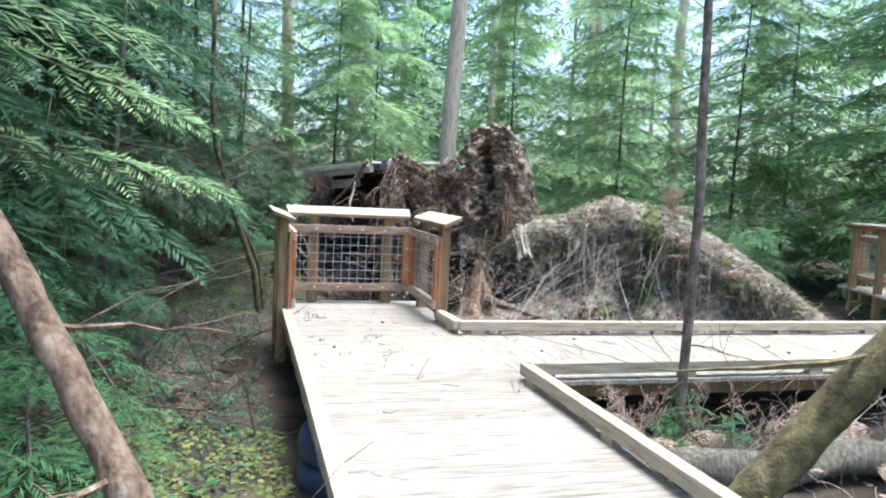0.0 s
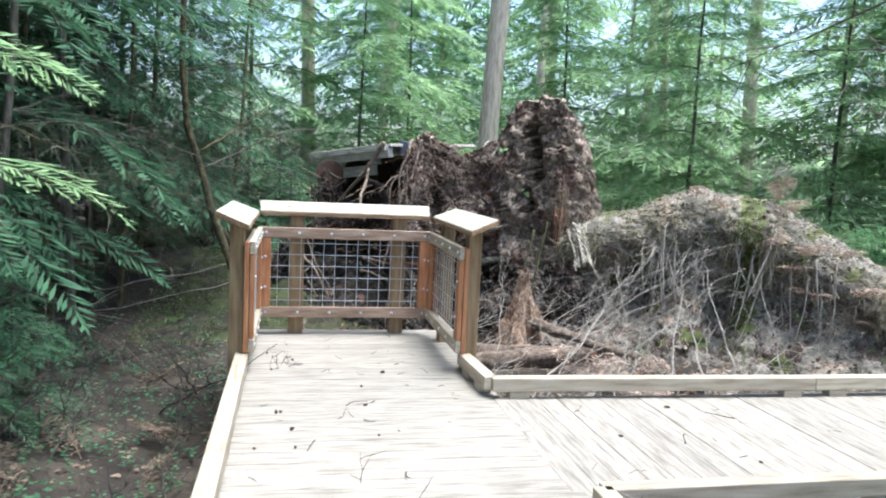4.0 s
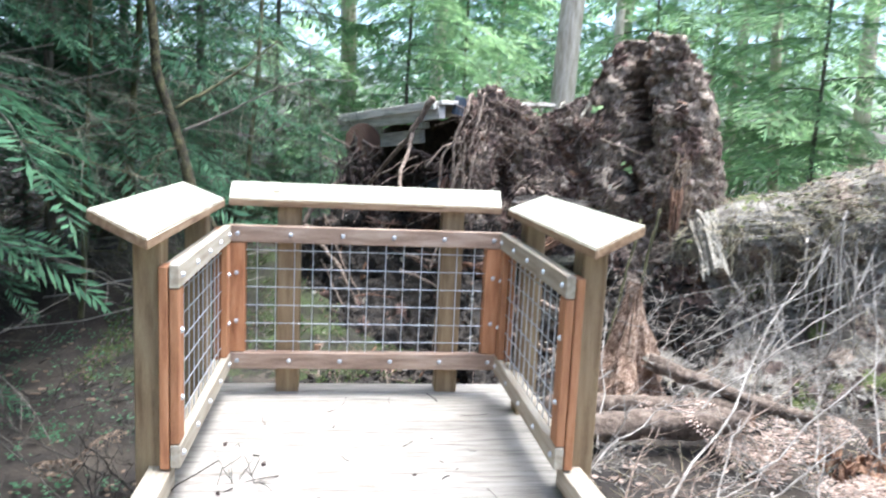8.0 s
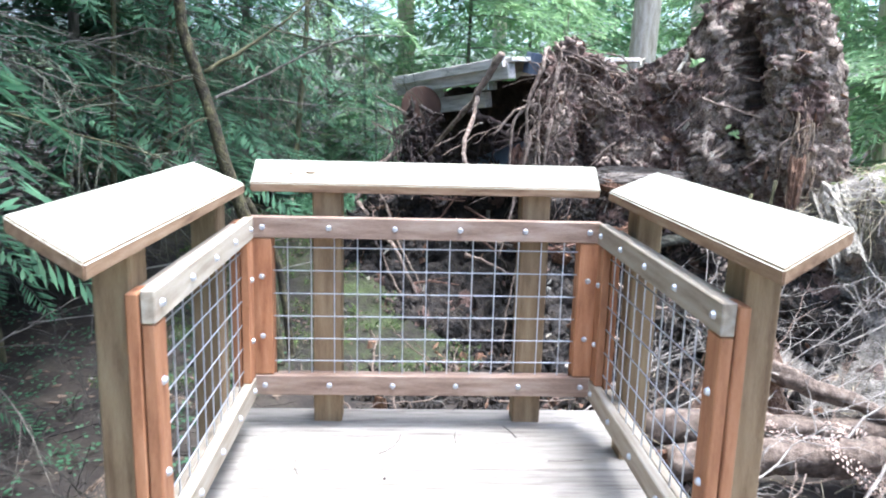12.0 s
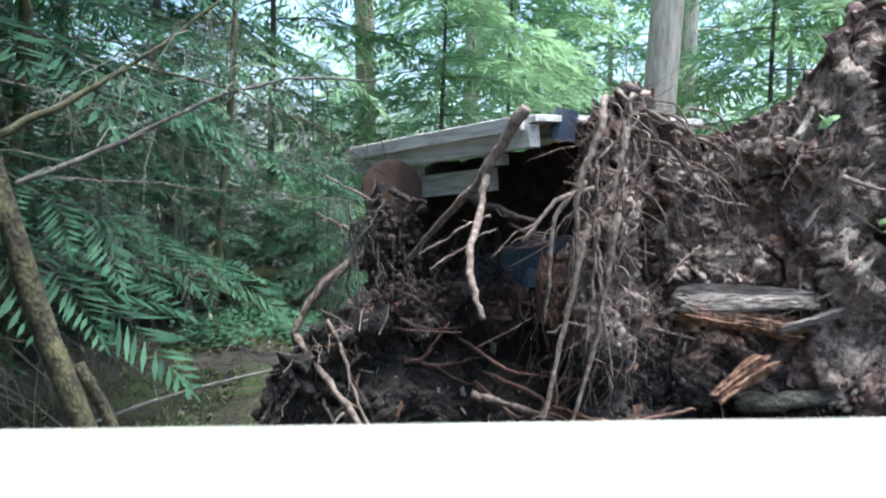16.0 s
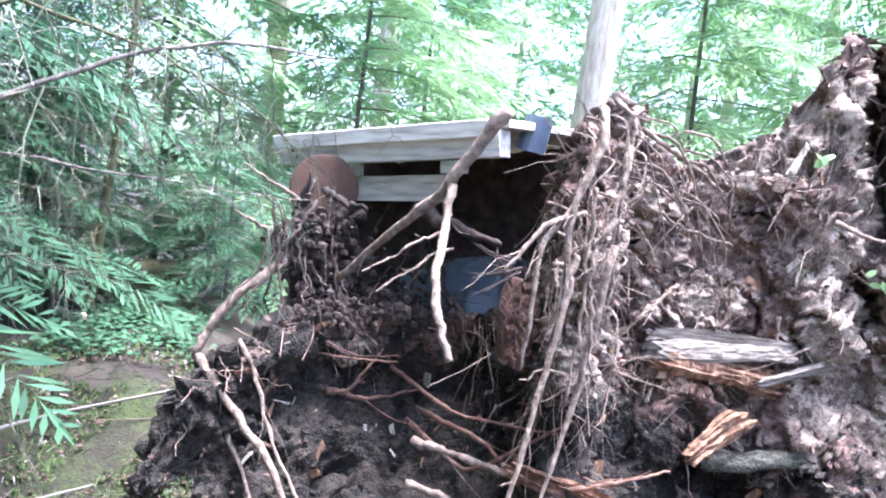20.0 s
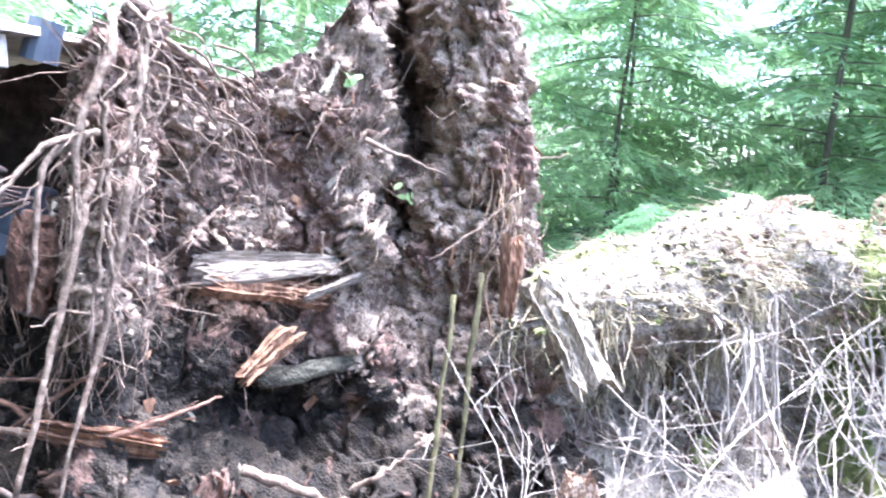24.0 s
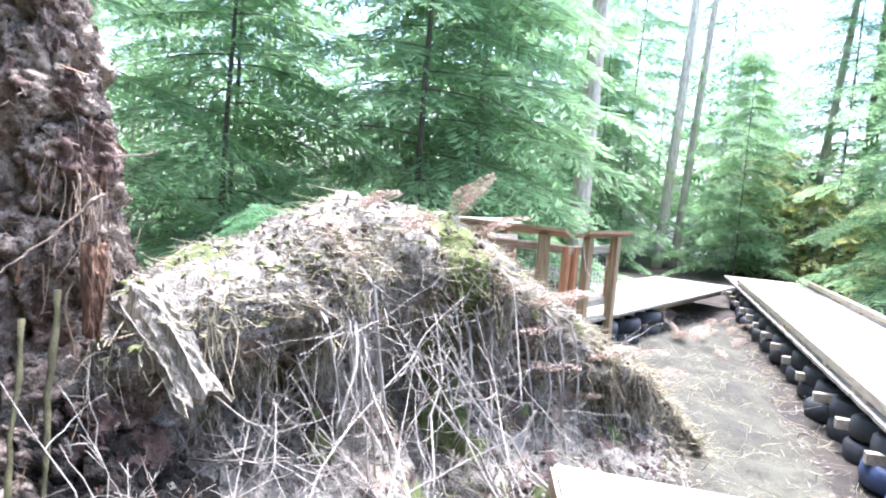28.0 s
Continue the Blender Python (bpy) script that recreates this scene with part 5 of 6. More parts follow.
# logs before the mound
BROWNROOT = material("pale_brown_root_bark", [(0.07, 0.048, 0.034), (0.17, 0.125, 0.092), (0.29, 0.23, 0.18)], 8, 0.95, 0.7, (3, 3, 3), 60, 0.15, grain=0.2)
def log(p0, p1, rad, mat, label, seed, ends=PALEWOOD):
    """A fallen log: uneven round bark and a torn end of splinters."""
    base = thing("log", label, "log", "fallen logs")
    a, r = Acc(), np.random.default_rng(seed)
    n, k = 26, 14
    c = wander(p0, p1, 0.12, 9, seed)
    t = np.linspace(0, 1, n)
    line = np.column_stack([np.interp(t, np.linspace(0, 1, 9), c[:, i]) for i in range(3)])
    d = (line[-1] - line[0]) / np.linalg.norm(line[-1] - line[0])
    side = np.cross(d, (0, 0, 1.0))
    side /= np.linalg.norm(side)
    up = np.cross(side, d)
    v = []
    for i in range(n):
        for j in range(k):
            an = 2 * math.pi * j / k
            w = side * math.cos(an) + up * math.sin(an)
            q = rad * (1.05 - 0.3 * t[i]) * (1 + 0.45 * fbm(math.cos(an) + seed * 9, math.sin(an), t[i] * 5, 4, 1.1))
            v.append(line[i] + w * q)
    f = [(i * k + j, i * k + (j + 1) % k, (i + 1) * k + (j + 1) % k, (i + 1) * k + j) for i in range(n - 1) for j in range(k)]
    a.add(v, f + [tuple(range(k)), tuple((n - 1) * k + j for j in range(k))])
    part("bark", a, mat, base, smooth=True)
    for e, way in ((0, -1), (n - 1, 1)):
        b = Acc()
        for _ in range(14):
            o = line[e] + (side * r.normal() + up * r.normal()) * rad * 0.33
            b.tube([o - d * way * 0.05, o + d * way * rad * r.uniform(0.2, 0.9)], rad * 0.22, rad * 0.03, 5)
        part("torn_end", b, ends, base, "torn splintered end")
    return base


log((1.25, 0.35, -0.36), (2.46, 0.30, -0.28), 0.10, BROWNROOT, "broken fallen log with a torn pale end", 1, ROT)
log((1.30, 0.9, -0.42), (2.9, 0.75, -0.32), 0.09, BROWNROOT, "weathered brown fallen log", 2)
log((2.1, 1.05, -0.1), (3.1, 0.55, -0.35), 0.055, BROWNROOT, "broken reddish root limb", 3)
log((1.55, -4.45, -0.40), (5.6, -4.75, -0.34), 0.13, BARK, "long grey-green mossy fallen log", 4)
log((-2.9, -5.0, -0.10), (-1.6, -5.6, -0.25), 0.09, PALEBARK, "short grey barkless fallen log", 5)
log((-1.85, 6.6, 0.05), (-1.45, 5.73, 0.22), 0.035, PALEBARK, "thin pale broken pole", 6)
log((-3.5, 6.2, 0.05), (-0.8, 6.9, 0.40), 0.16, MOSSBARK, "thick mossy fallen log", 7)
log((-2.9, 3.2, -0.2), (-0.6, 4.1, 0.22), 0.009, TWIG, "long thin pale fallen stick", 8)
log((-3.0, 2.6, -0.35), (-0.9, 3.3, 0.02), 0.006, TWIG, "long thin pale fallen stick", 9)
STUMPWOOD = material("crumbly_stump_wood", [(0.13, 0.075, 0.045), (0.33, 0.22, 0.15), (0.52, 0.41, 0.32)], 10, 0.95, 1.0, (2, 2, 1.4), 60, 0.1, grain=0.4)
stump = thing("rotten_stump", "orange rotting stump with torn top", "stump")
sa = Acc()
sv, nn, nh = [], 40, 26
for j in range(nh):
    h = j / (nh - 1)
    for i in range(nn):
        an = 2 * math.pi * i / nn
        rr = 0.34 * (1.0 - 0.85 * h ** 0.7) * (1 + 0.6 * fbm(math.cos(an), math.sin(an), h * 0.8, 4, 1.9))
        sv.append((2.05 + rr * math.cos(an), 1.25 + rr * math.sin(an), -0.5 + h * (0.84 + 0.10 * math.sin(3 * an + 1))))
sa.add(sv, [(j * nn + i, j * nn + (i + 1) % nn, (j + 1) * nn + (i + 1) % nn, (j + 1) * nn + i) for j in range(nh - 1) for i in range(nn)] + [tuple((nh - 1) * nn + i for i in range(nn))])
part("body", sa, STUMPWOOD, stump)
chips("rotten_chip", ROT, thing("chip_heap", "heap of orange rotten wood chips on the litter", "wood chips"), 90, lambda r: np.array((3.1 + r.normal() * 0.22, 0.0 + r.normal() * 0.15, -0.49 + 0.04 * r.random())), 0.015, 0.07, 63)


# ---- trees ----
def frond_template(pairs, width, seed, droop=0.15):
    """A flat feathery spray of length 1 along x: narrow twigs of needles to each side."""
    q, r = [], random.Random(seed)
    for k in range(pairs):
        s = 0.05 + 0.95 * k / pairs
        reach = 0.40 * (1 - s) ** 0.7 * min(1, 0.45 + 2.2 * s) + 0.06
        for sgn in (-1, 1):
            a = np.array((s + r.uniform(-0.02, 0.02), 0, -droop * s * s))
            d = np.array((0.75 + r.uniform(-0.1, 0.1), sgn * 0.7, r.uniform(-0.28, 0.08)))
            d /= np.linalg.norm(d)
            w = np.array((-d[1], d[0], r.uniform(-0.4, 0.4))) * width
            mid, tip = a + d * reach * 0.55, a + d * reach
            q += [a, mid + w, tip, mid - w]
    q += [(0.75, 0, -droop * 0.56), (0.9, width, -droop * 0.8), (1.06, 0, -droop * 1.15), (0.9, -width, -droop * 0.8)]
    return np.array(q)


FINE = [frond_template(13, 0.017, k, 0.28) for k in range(3)]
RICH = [frond_template(11, 0.022, 10 + k, 0.25) for k in range(3)]
PLAIN = [frond_template(7, 0.045, 20 + k) for k in range(3)]


def lay_fronds(acc, temps, origins, dirs, ups, sizes):
    dirs = dirs / np.linalg.norm(dirs, axis=1, keepdims=True)
    side = np.cross(ups, dirs)
    side /= np.linalg.norm(side, axis=1, keepdims=True) + 1e-9
    up = np.cross(dirs, side)
    for k, tm in enumerate(temps):
        pick = np.arange(len(origins)) % len(temps) == k
        if not pick.any():
            continue
        m = np.stack([dirs[pick], side[pick], up[pick]], 1) * sizes[pick][:, None, None]
        v = np.einsum("qi,fij->fqj", tm, m) + origins[pick][:, None]
        acc.quads(v.reshape(-1, 3))


def conifer(label, height, reach, first, limbs, per, temps, size, leaf, bark, girth, seed, low_dead=0):
    """A conifer with drooping tiers of feathery sprays; first: height of the lowest green limb."""
    r = np.random.default_rng(seed)
    base = thing("conifer", label, "tree", "forest trees")
    tr = Acc()
    hs = np.linspace(-0.6, height, 12)
    sway = np.cumsum(r.normal(size=(12, 2)) * 0.02 * height / 12, 0)
    pts = np.column_stack([sway - sway[0], hs])
    tr.tube(pts, girth * 0.8, girth * 0.1, 9, 0.04)
    part("trunk", tr, bark, base, smooth=True)
    fol, lim = Acc(), Acc()
    O, D, U, S = [], [], [], []
    for i in range(limbs):
        u = (i + r.random()) / limbs
        h = first + (height - first) * u
        az = i * 2.4 + r.uniform(-0.4, 0.4)
        ln = reach * (1 - 0.85 * u**1.8) * r.uniform(0.5, 1.15)
        p0 = np.array([np.interp(h, hs, pts[:, 0]), np.interp(h, hs, pts[:, 1]), h])
        out = np.array([math.cos(az), math.sin(az), 0])
        t = np.linspace(0, 1, 6)
        rise = r.uniform(0.0, 0.35)
        line = p0 + out * (t[:, None] * ln) + np.array([0, 0, 1]) * ((rise * t - (rise + 0.22) * t * t) * ln)[:, None]
        lim.tube(line[::2] if len(temps[0]) < 80 else line, 0.010 * ln + 0.004, 0.002, 3)
        for k in range(per):
            s = 0.06 + 0.94 * (k + r.random()) / per
            o = np.array([np.interp(s, t, line[:, c]) for c in range(3)])
            sgn = 1 if k % 2 else -1
            spread = 1.0 * (1 - 0.65 * s)
            cr, sr = math.cos(spread * sgn), math.sin(spread * sgn)
            d = np.array([out[0] * cr - out[1] * sr, out[0] * sr + out[1] * cr, -0.05 - 0.35 * s + r.uniform(-0.15, 0.15)])
            O.append(o), D.append(d), U.append((r.uniform(-0.25, 0.25), r.uniform(-0.25, 0.25), 1)), S.append(size * r.uniform(0.6, 1.25) * (1.15 - 0.5 * s))
    for i in range(low_dead):
        h = r.uniform(0.3, first + 1.0)
        az = r.uniform(0, 6.28)
        ln = r.uniform(0.5, 1.6)
        p0 = np.array([np.interp(h, hs, pts[:, 0]), np.interp(h, hs, pts[:, 1]), h])
        e = p0 + (math.cos(az) * ln, math.sin(az) * ln, r.uniform(-0.35, 0.25) * ln)
        line = wander(p0, e, 0.12, 7, int(r.integers(1e6)))
        lim.tube(line, 0.009, 0.002, 4)
        for _ in range(7):
            o = line[r.integers(1, 7)]
            w = (e - p0) * 0.25 + r.normal(size=3) * 0.16 - (0, 0, 0.10)
            lim.tube(wander(o, o + w, 0.15, 4, int(r.integers(1e6))), 0.003, 0.0012, 3)
    lay_fronds(fol, temps, np.array(O), np.array(D), np.array(U), np.array(S))
    tagged(part("limb", lim.mesh("limb", bark), bark, base), kind="stuff")
    tagged(part("crown", fol.mesh("crown", leaf), leaf, base), kind="stuff")
    return base


def hemlock(label, height, reach, first, limbs, per, temps, size, leaf, bark, girth, seed, low_dead=0, sag=0.30):
    """A conifer of wide flat boughs: each limb carries sprays to both sides, widest at its middle, and droops at the tip."""
    r = np.random.default_rng(seed)
    base = thing("conifer", label, "tree", "forest trees")
    tr = Acc()
    hs = np.linspace(-0.6, height, 12)
    sway = np.cumsum(r.normal(size=(12, 2)) * 0.02 * height / 12, 0)
    pts = np.column_stack([sway - sway[0], hs])
    tr.tube(pts, girth, girth * 0.15, 9, 0.04)
    part("trunk", tr, bark, base, smooth=True)
    fol, lim = Acc(), Acc()
    O, D, U, S = [], [], [], []
    for i in range(limbs):
        u = (i + r.random()) / limbs
        h = first + (height - first) * u
        az = i * 2.4 + r.uniform(-0.5, 0.5)
        ln = reach * (1 - 0.8 * u ** 1.5) * r.uniform(0.6, 1.15)
        p0 = np.array([np.interp(h, hs, pts[:, 0]), np.interp(h, hs, pts[:, 1]), h])
        out = np.array([math.cos(az), math.sin(az), 0])
        t = np.linspace(0, 1, 7)
        rise = r.uniform(-0.05, 0.25)
        turn = r.uniform(-0.25, 0.25)
        flat = np.array([-out[1], out[0], 0])
        line = p0 + out * (t[:, None] * ln) + flat * (turn * t * t * ln)[:, None] + np.array([0, 0, 1]) * ((rise * t - (rise + sag) * t * t) * ln)[:, None]
        lim.tube(line, 0.005 * ln + 0.003, 0.0015, 4)
        tilt = r.uniform(-0.35, 0.35)
        for k in range(per):
            s = 0.06 + 0.94 * (k + r.random() * 0.7) / per
            o = np.array([np.interp(s, t, line[:, c]) for c in range(3)])
            sgn = 1 if k % 2 else -1
            spread = 1.15 * (1 - 0.75 * s * s)
            d = out * math.cos(spread) + flat * math.sin(spread) * sgn
            d = d + np.array([0, 0, tilt * sgn * math.sin(spread) - 0.06 - sag * s + r.uniform(-0.10, 0.10)])
            O.append(o), D.append(d), U.append((-tilt * flat[0] + r.uniform(-0.2, 0.2), -tilt * flat[1] + r.uniform(-0.2, 0.2), 1))
            S.append(size * r.uniform(0.75, 1.2) * (0.62 + 0.68 * math.sin(math.pi * min(1, 0.28 + 0.62 * s))) * (0.5 + 0.5 * ln / reach))
    for i in range(low_dead):
        h = r.uniform(0.3, first + 1.0)
        az = r.uniform(0, 6.28)
        ln = r.uniform(0.5, 1.7)
        p0 = np.array([np.interp(h, hs, pts[:, 0]), np.interp(h, hs, pts[:, 1]), h])
        e = p0 + (math.cos(az) * ln, math.sin(az) * ln, r.uniform(-0.35, 0.25) * ln)
        line = wander(p0, e, 0.12, 7, int(r.integers(1e6)))
        lim.tube(line, 0.009, 0.002, 4)
        for _ in range(7):
            o = line[r.integers(1, 7)]
            w = (e - p0) * 0.25 + r.normal(size=3) * 0.16 - (0, 0, 0.10)
            lim.tube(wander(o, o + w, 0.15, 4, int(r.integers(1e6))), 0.003, 0.0012, 3)
    lay_fronds(fol, temps, np.array(O), np.array(D), np.array(U), np.array(S))
    tagged(part("limb", lim.mesh("limb", bark), bark, base), kind="stuff")
    tagged(part("crown", fol.mesh("crown", leaf), leaf, base), kind="stuff")
    return base


MIDFROND = [frond_template(9, 0.026, 30 + k, 0.25) for k in range(3)]
N_LABEL = "young green conifer with wide drooping feathery boughs"
near_trees = [
    hemlock(N_LABEL, 11.0, 3.0, 0.5, 64, 20, RICH, 0.95, LEAF_M, BARK, 0.06, 1, 0, 0.2),
    hemlock("green conifer with wide drooping boughs above a bare dark trunk", 8.5, 2.9, 1.85, 40, 24, FINE, 0.46, LEAF_M, BARK, 0.08, 2, 40, 0.10),
    hemlock("green conifer darkened for shade, with bare dead lower limbs", 9.5, 2.5, 1.5, 40, 15, RICH, 0.60, LEAF_D, BARK, 0.07, 3, 60),
    hemlock("young light green conifer with drooping feathery boughs", 9.5, 2.5, 0.4, 54, 17, RICH, 0.92, LEAF_L, BARK, 0.05, 4, 0, 0.22),
    conifer("small green conifer sapling with flat feathery sprays", 1.9, 1.0, 0.15, 26, 10, FINE, 0.42, LEAF, BARK, 0.03, 8),
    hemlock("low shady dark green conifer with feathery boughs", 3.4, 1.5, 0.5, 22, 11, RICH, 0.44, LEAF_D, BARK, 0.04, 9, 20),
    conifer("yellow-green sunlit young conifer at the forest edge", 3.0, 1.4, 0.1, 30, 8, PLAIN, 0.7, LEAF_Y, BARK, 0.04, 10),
    hemlock("small bluish-green conifer sapling with thin flat sprays", 1.25, 0.85, 0.15, 13, 8, FINE, 0.30, LEAF, BARK, 0.016, 11, 0, 0.18),
    hemlock("tall dark conifer with a high dense crown, added for its shade", 14.0, 3.6, 4.2, 46, 12, PLAIN, 1.2, LEAF_D, BARK, 0.13, 12, 30),
]
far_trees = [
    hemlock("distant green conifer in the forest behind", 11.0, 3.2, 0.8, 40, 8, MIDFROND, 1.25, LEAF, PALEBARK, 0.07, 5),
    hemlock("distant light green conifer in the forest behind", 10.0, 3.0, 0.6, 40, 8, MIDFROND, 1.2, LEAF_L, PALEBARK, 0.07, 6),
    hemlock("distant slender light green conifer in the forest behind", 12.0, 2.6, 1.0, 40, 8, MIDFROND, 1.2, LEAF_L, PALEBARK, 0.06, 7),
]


def plant(trees, spots):
    for x, y, which, scale, turn in spots:
        m = pose(x, y, ground_height(x, y), 0, 0, turn) @ Matrix.Scale(scale, 4)
        copy_thing(trees[which], m).matrix_basis = m


plant(near_trees, [(x, y, w, s, 77 * k % 360) for k, (x, y, w, s) in enumerate([
    # beside the walk, boughs over a bare shady floor
    (-3.9, -3.6, 1, 1.0), (-4.4, -1.2, 2, 1.05), (-3.5, 1.0, 2, 1.0), (-3.7, 3.4, 2, 1.0), (-2.9, 5.8, 2, 0.9), (-5.6, 1.4, 2, 1.1), (-5.8, -3.6, 1, 1.1),
    (-5.2, 5.0, 2, 1.1), (-4.4, 0.2, 2, 1.0), (-4.2, 4.4, 2, 1.0), (-4.4, -2.2, 2, 1.0), (-5.2, -0.7, 2, 1.2), (-5.6, -2.4, 2, 1.2), (-4.8, 3.2, 2, 1.1), (-2.2, 7.2, 2, 1.0), (-3.6, 8.6, 2, 1.0),
    # the 8s are added canopy with crowns above view, to shade this floor
    (-5.6, -4.6, 8, 1.0), (-5.2, -0.4, 8, 1.1), (-4.9, 2.9, 8, 1.0), (-7.4, 0.9, 8, 1.2), (-7.0, 5.0, 8, 1.2), (-7.8, -3.0, 8, 1.1), (-3.0, 3.7, 2, 0.85),
    (-3.5, -1.8, 5, 0.9), (-3.9, 1.9, 5, 0.9), (-3.0, 4.6, 5, 0.8), (-4.6, -3.0, 5, 1.1), (-4.0, -0.4, 5, 1.0), (-4.6, 1.0, 5, 1.1), (-5.2, 2.6, 5, 1.2), (-5.4, -1.4, 5, 1.2), (-3.2, 0.4, 5, 0.7), (-2.6, -2.5, 5, 0.55), (-2.8, -0.5, 5, 0.6), (-2.9, -3.5, 5, 0.6), (-2.2, -1.4, 5, 0.36), (-3.7, -4.4, 5, 0.9), (-1.9, 6.4, 5, 0.8), (-0.7, 7.8, 5, 0.8), (-4.0, 5.6, 5, 1.0),
    # behind the root plate and the mound
    (-1.4, 9.4, 3, 1.1), (0.9, 9.8, 3, 0.9), (2.4, 12.5, 3, 1.0), (5.2, 8.8, 3, 0.9), (7.4, 7.4, 3, 0.95), (9.6, 6.0, 3, 0.95), (12.2, 3.9, 0, 1.15), (15.2, 3.6, 0, 1.15), (12.4, 7.6, 3, 1.1), (17.4, 5.2, 0, 1.0),
    (22.5, 1.6, 3, 0.8), (22.8, -2.4, 0, 0.6), (24.0, 4.5, 0, 1.3), (25.2, 1.0, 3, 1.2),
    # the first two stand out of view and are kept to enclose the light
    (5.4, -7.8, 1, 1.0), (8.8, -6.8, 0, 1.0), (18.5, -5.6, 0, 0.8), (25.5, -5.5, 0, 1.0),
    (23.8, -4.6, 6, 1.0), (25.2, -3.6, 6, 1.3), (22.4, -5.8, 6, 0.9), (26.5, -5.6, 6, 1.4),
    # saplings
    (-2.30, -4.7, 7, 0.95), (-2.75, -4.0, 7, 1.05), (-1.95, -4.2, 7, 0.6), (-2.6, -5.4, 7, 0.8), (2.06, -3.95, 7, 0.42), (2.3, -4.2, 7, 0.35), (1.8, -4.1, 7, 0.3),
    (-0.9, 7.2, 4, 0.7), (-1.7, 5.9, 5, 0.55), (-2.5, 6.3, 5, 0.7), (-0.5, 6.7, 5, 0.5), (-3.1, 5.0, 5, 0.8), (-2.0, 7.4, 4, 1.0), (6.6, 3.6, 4, 0.9), (8.2, 3.2, 4, 0.8),
])])
spots = []
fr = random.Random(5)
while len(spots) < 30:
    ang, d = fr.uniform(-0.7, 3.7), fr.uniform(11.5, 36)
    x, y = 4 + d * math.cos(ang), d * math.sin(ang)
    if (-5.5 < y < 8.5 and -1 < x < 25) or math.hypot(x, y) < 10:
        continue
    spots.append((x, y, 0 if x < -2 else 1 + fr.randrange(2), fr.uniform(0.8, 1.35), fr.uniform(0, 360)))
spots += [(19.5, 4.4, 1, 0.55, 10), (25.0, -2.5, 1, 0.6, 50), (27.5, -4.0, 1, 0.65, 90), (26.5, 2.6, 1, 0.65, 130), (23.5, -7.0, 1, 0.6, 170), (29.0, 0.0, 1, 0.9, 210), (27.0, -8.0, 1, 0.85, 250), (30.0, -3.5, 1, 1.0, 290), (28.5, 3.0, 1, 1.0, 330), (20.0, 6.5, 1, 0.65, 15), (4.8, 20.6, 1, 1.6, 20), (11.2, 18.5, 1, 1.6, 80), (8.0, 24.0, 0, 1.8, 140), (2.5, 19.0, 0, 1.5, 200), (15.5, 20.0, 1, 1.7, 250), (34.0, 4.0, 1, 1.8, 30), (36.0, 9.0, 0, 1.8, 60), (33.0, -2.5, 0, 1.3, 140), (29.5, -9.5, 0, 1.2, 260)]
plant(far_trees, spots)


# tall bare trunks
def tall_trunk(x, y, girth, height, lean, mat, label, stubs=6):
    base = thing("tall_tree", label, "tree", "tall trunks", at=pose(x, y, ground_height(x, y)))
    a = Acc()
    z = np.linspace(-0.4, height, 16)
    pts = np.column_stack([lean[0] * z + 0.05 * np.sin(z * 0.7 + x), lean[1] * z, z])
    a.tube(pts, girth * 1.15, girth * 0.6, 14, 0.03)
    part("trunk", a, mat, base, smooth=True)
    q = random.Random(int(x * 31 + y * 17))
    for _ in range(stubs):
        h, an = q.uniform(1.5, 9), q.uniform(0, 6.28)
        o = np.array((lean[0] * h, lean[1] * h, h))
        b = Acc()
        b.tube(wander(o, o + np.array((math.cos(an), math.sin(an), -0.15)) * (girth + q.uniform(0.3, 1.2)), 0.1, 6, q.randrange(9999)), 0.018, 0.005, 5)
        part("dead_limb", b, mat, base)
    return base


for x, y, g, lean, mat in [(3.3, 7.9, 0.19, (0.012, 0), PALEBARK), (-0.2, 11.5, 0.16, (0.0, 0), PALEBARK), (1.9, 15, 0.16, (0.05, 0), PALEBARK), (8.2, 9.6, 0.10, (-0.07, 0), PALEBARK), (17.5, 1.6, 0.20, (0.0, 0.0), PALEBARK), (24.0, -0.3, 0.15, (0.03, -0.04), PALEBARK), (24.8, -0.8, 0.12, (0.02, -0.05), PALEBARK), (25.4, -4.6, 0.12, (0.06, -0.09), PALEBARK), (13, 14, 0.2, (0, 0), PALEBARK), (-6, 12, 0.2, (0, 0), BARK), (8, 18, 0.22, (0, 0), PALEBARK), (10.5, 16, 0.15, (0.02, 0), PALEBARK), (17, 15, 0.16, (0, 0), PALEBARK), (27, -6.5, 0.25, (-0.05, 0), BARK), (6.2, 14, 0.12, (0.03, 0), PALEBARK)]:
    tall_trunk(x, y, g, 16, lean, mat, "tall straight conifer trunk with grey bark coloured pale as if sunlit" if mat == PALEBARK else "tall conifer trunk with dark grey bark")


# the woods that close the distance
def far_woods():
    a, r = Acc(), np.random.default_rng(44)
    n = 2300
    ang, d = r.uniform(0, 2 * np.pi, n), r.uniform(44, 62, n)
    h = 15 * r.random(n) ** 1.25
    o = np.column_stack([4 + d * np.cos(ang), d * np.sin(ang), h])
    w = r.normal(size=(n, 3)) * (1, 1, 0.4) - (0, 0, 0.3)
    lay_fronds(a, PLAIN, o, w, np.tile((0.1, 0.2, 1.0), (n, 1)), r.uniform(2.0, 4.0, n))
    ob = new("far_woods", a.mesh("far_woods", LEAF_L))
    return tagged(ob, "pale green mass of distant woods all round", "woods", kind="stuff")


far_woods()


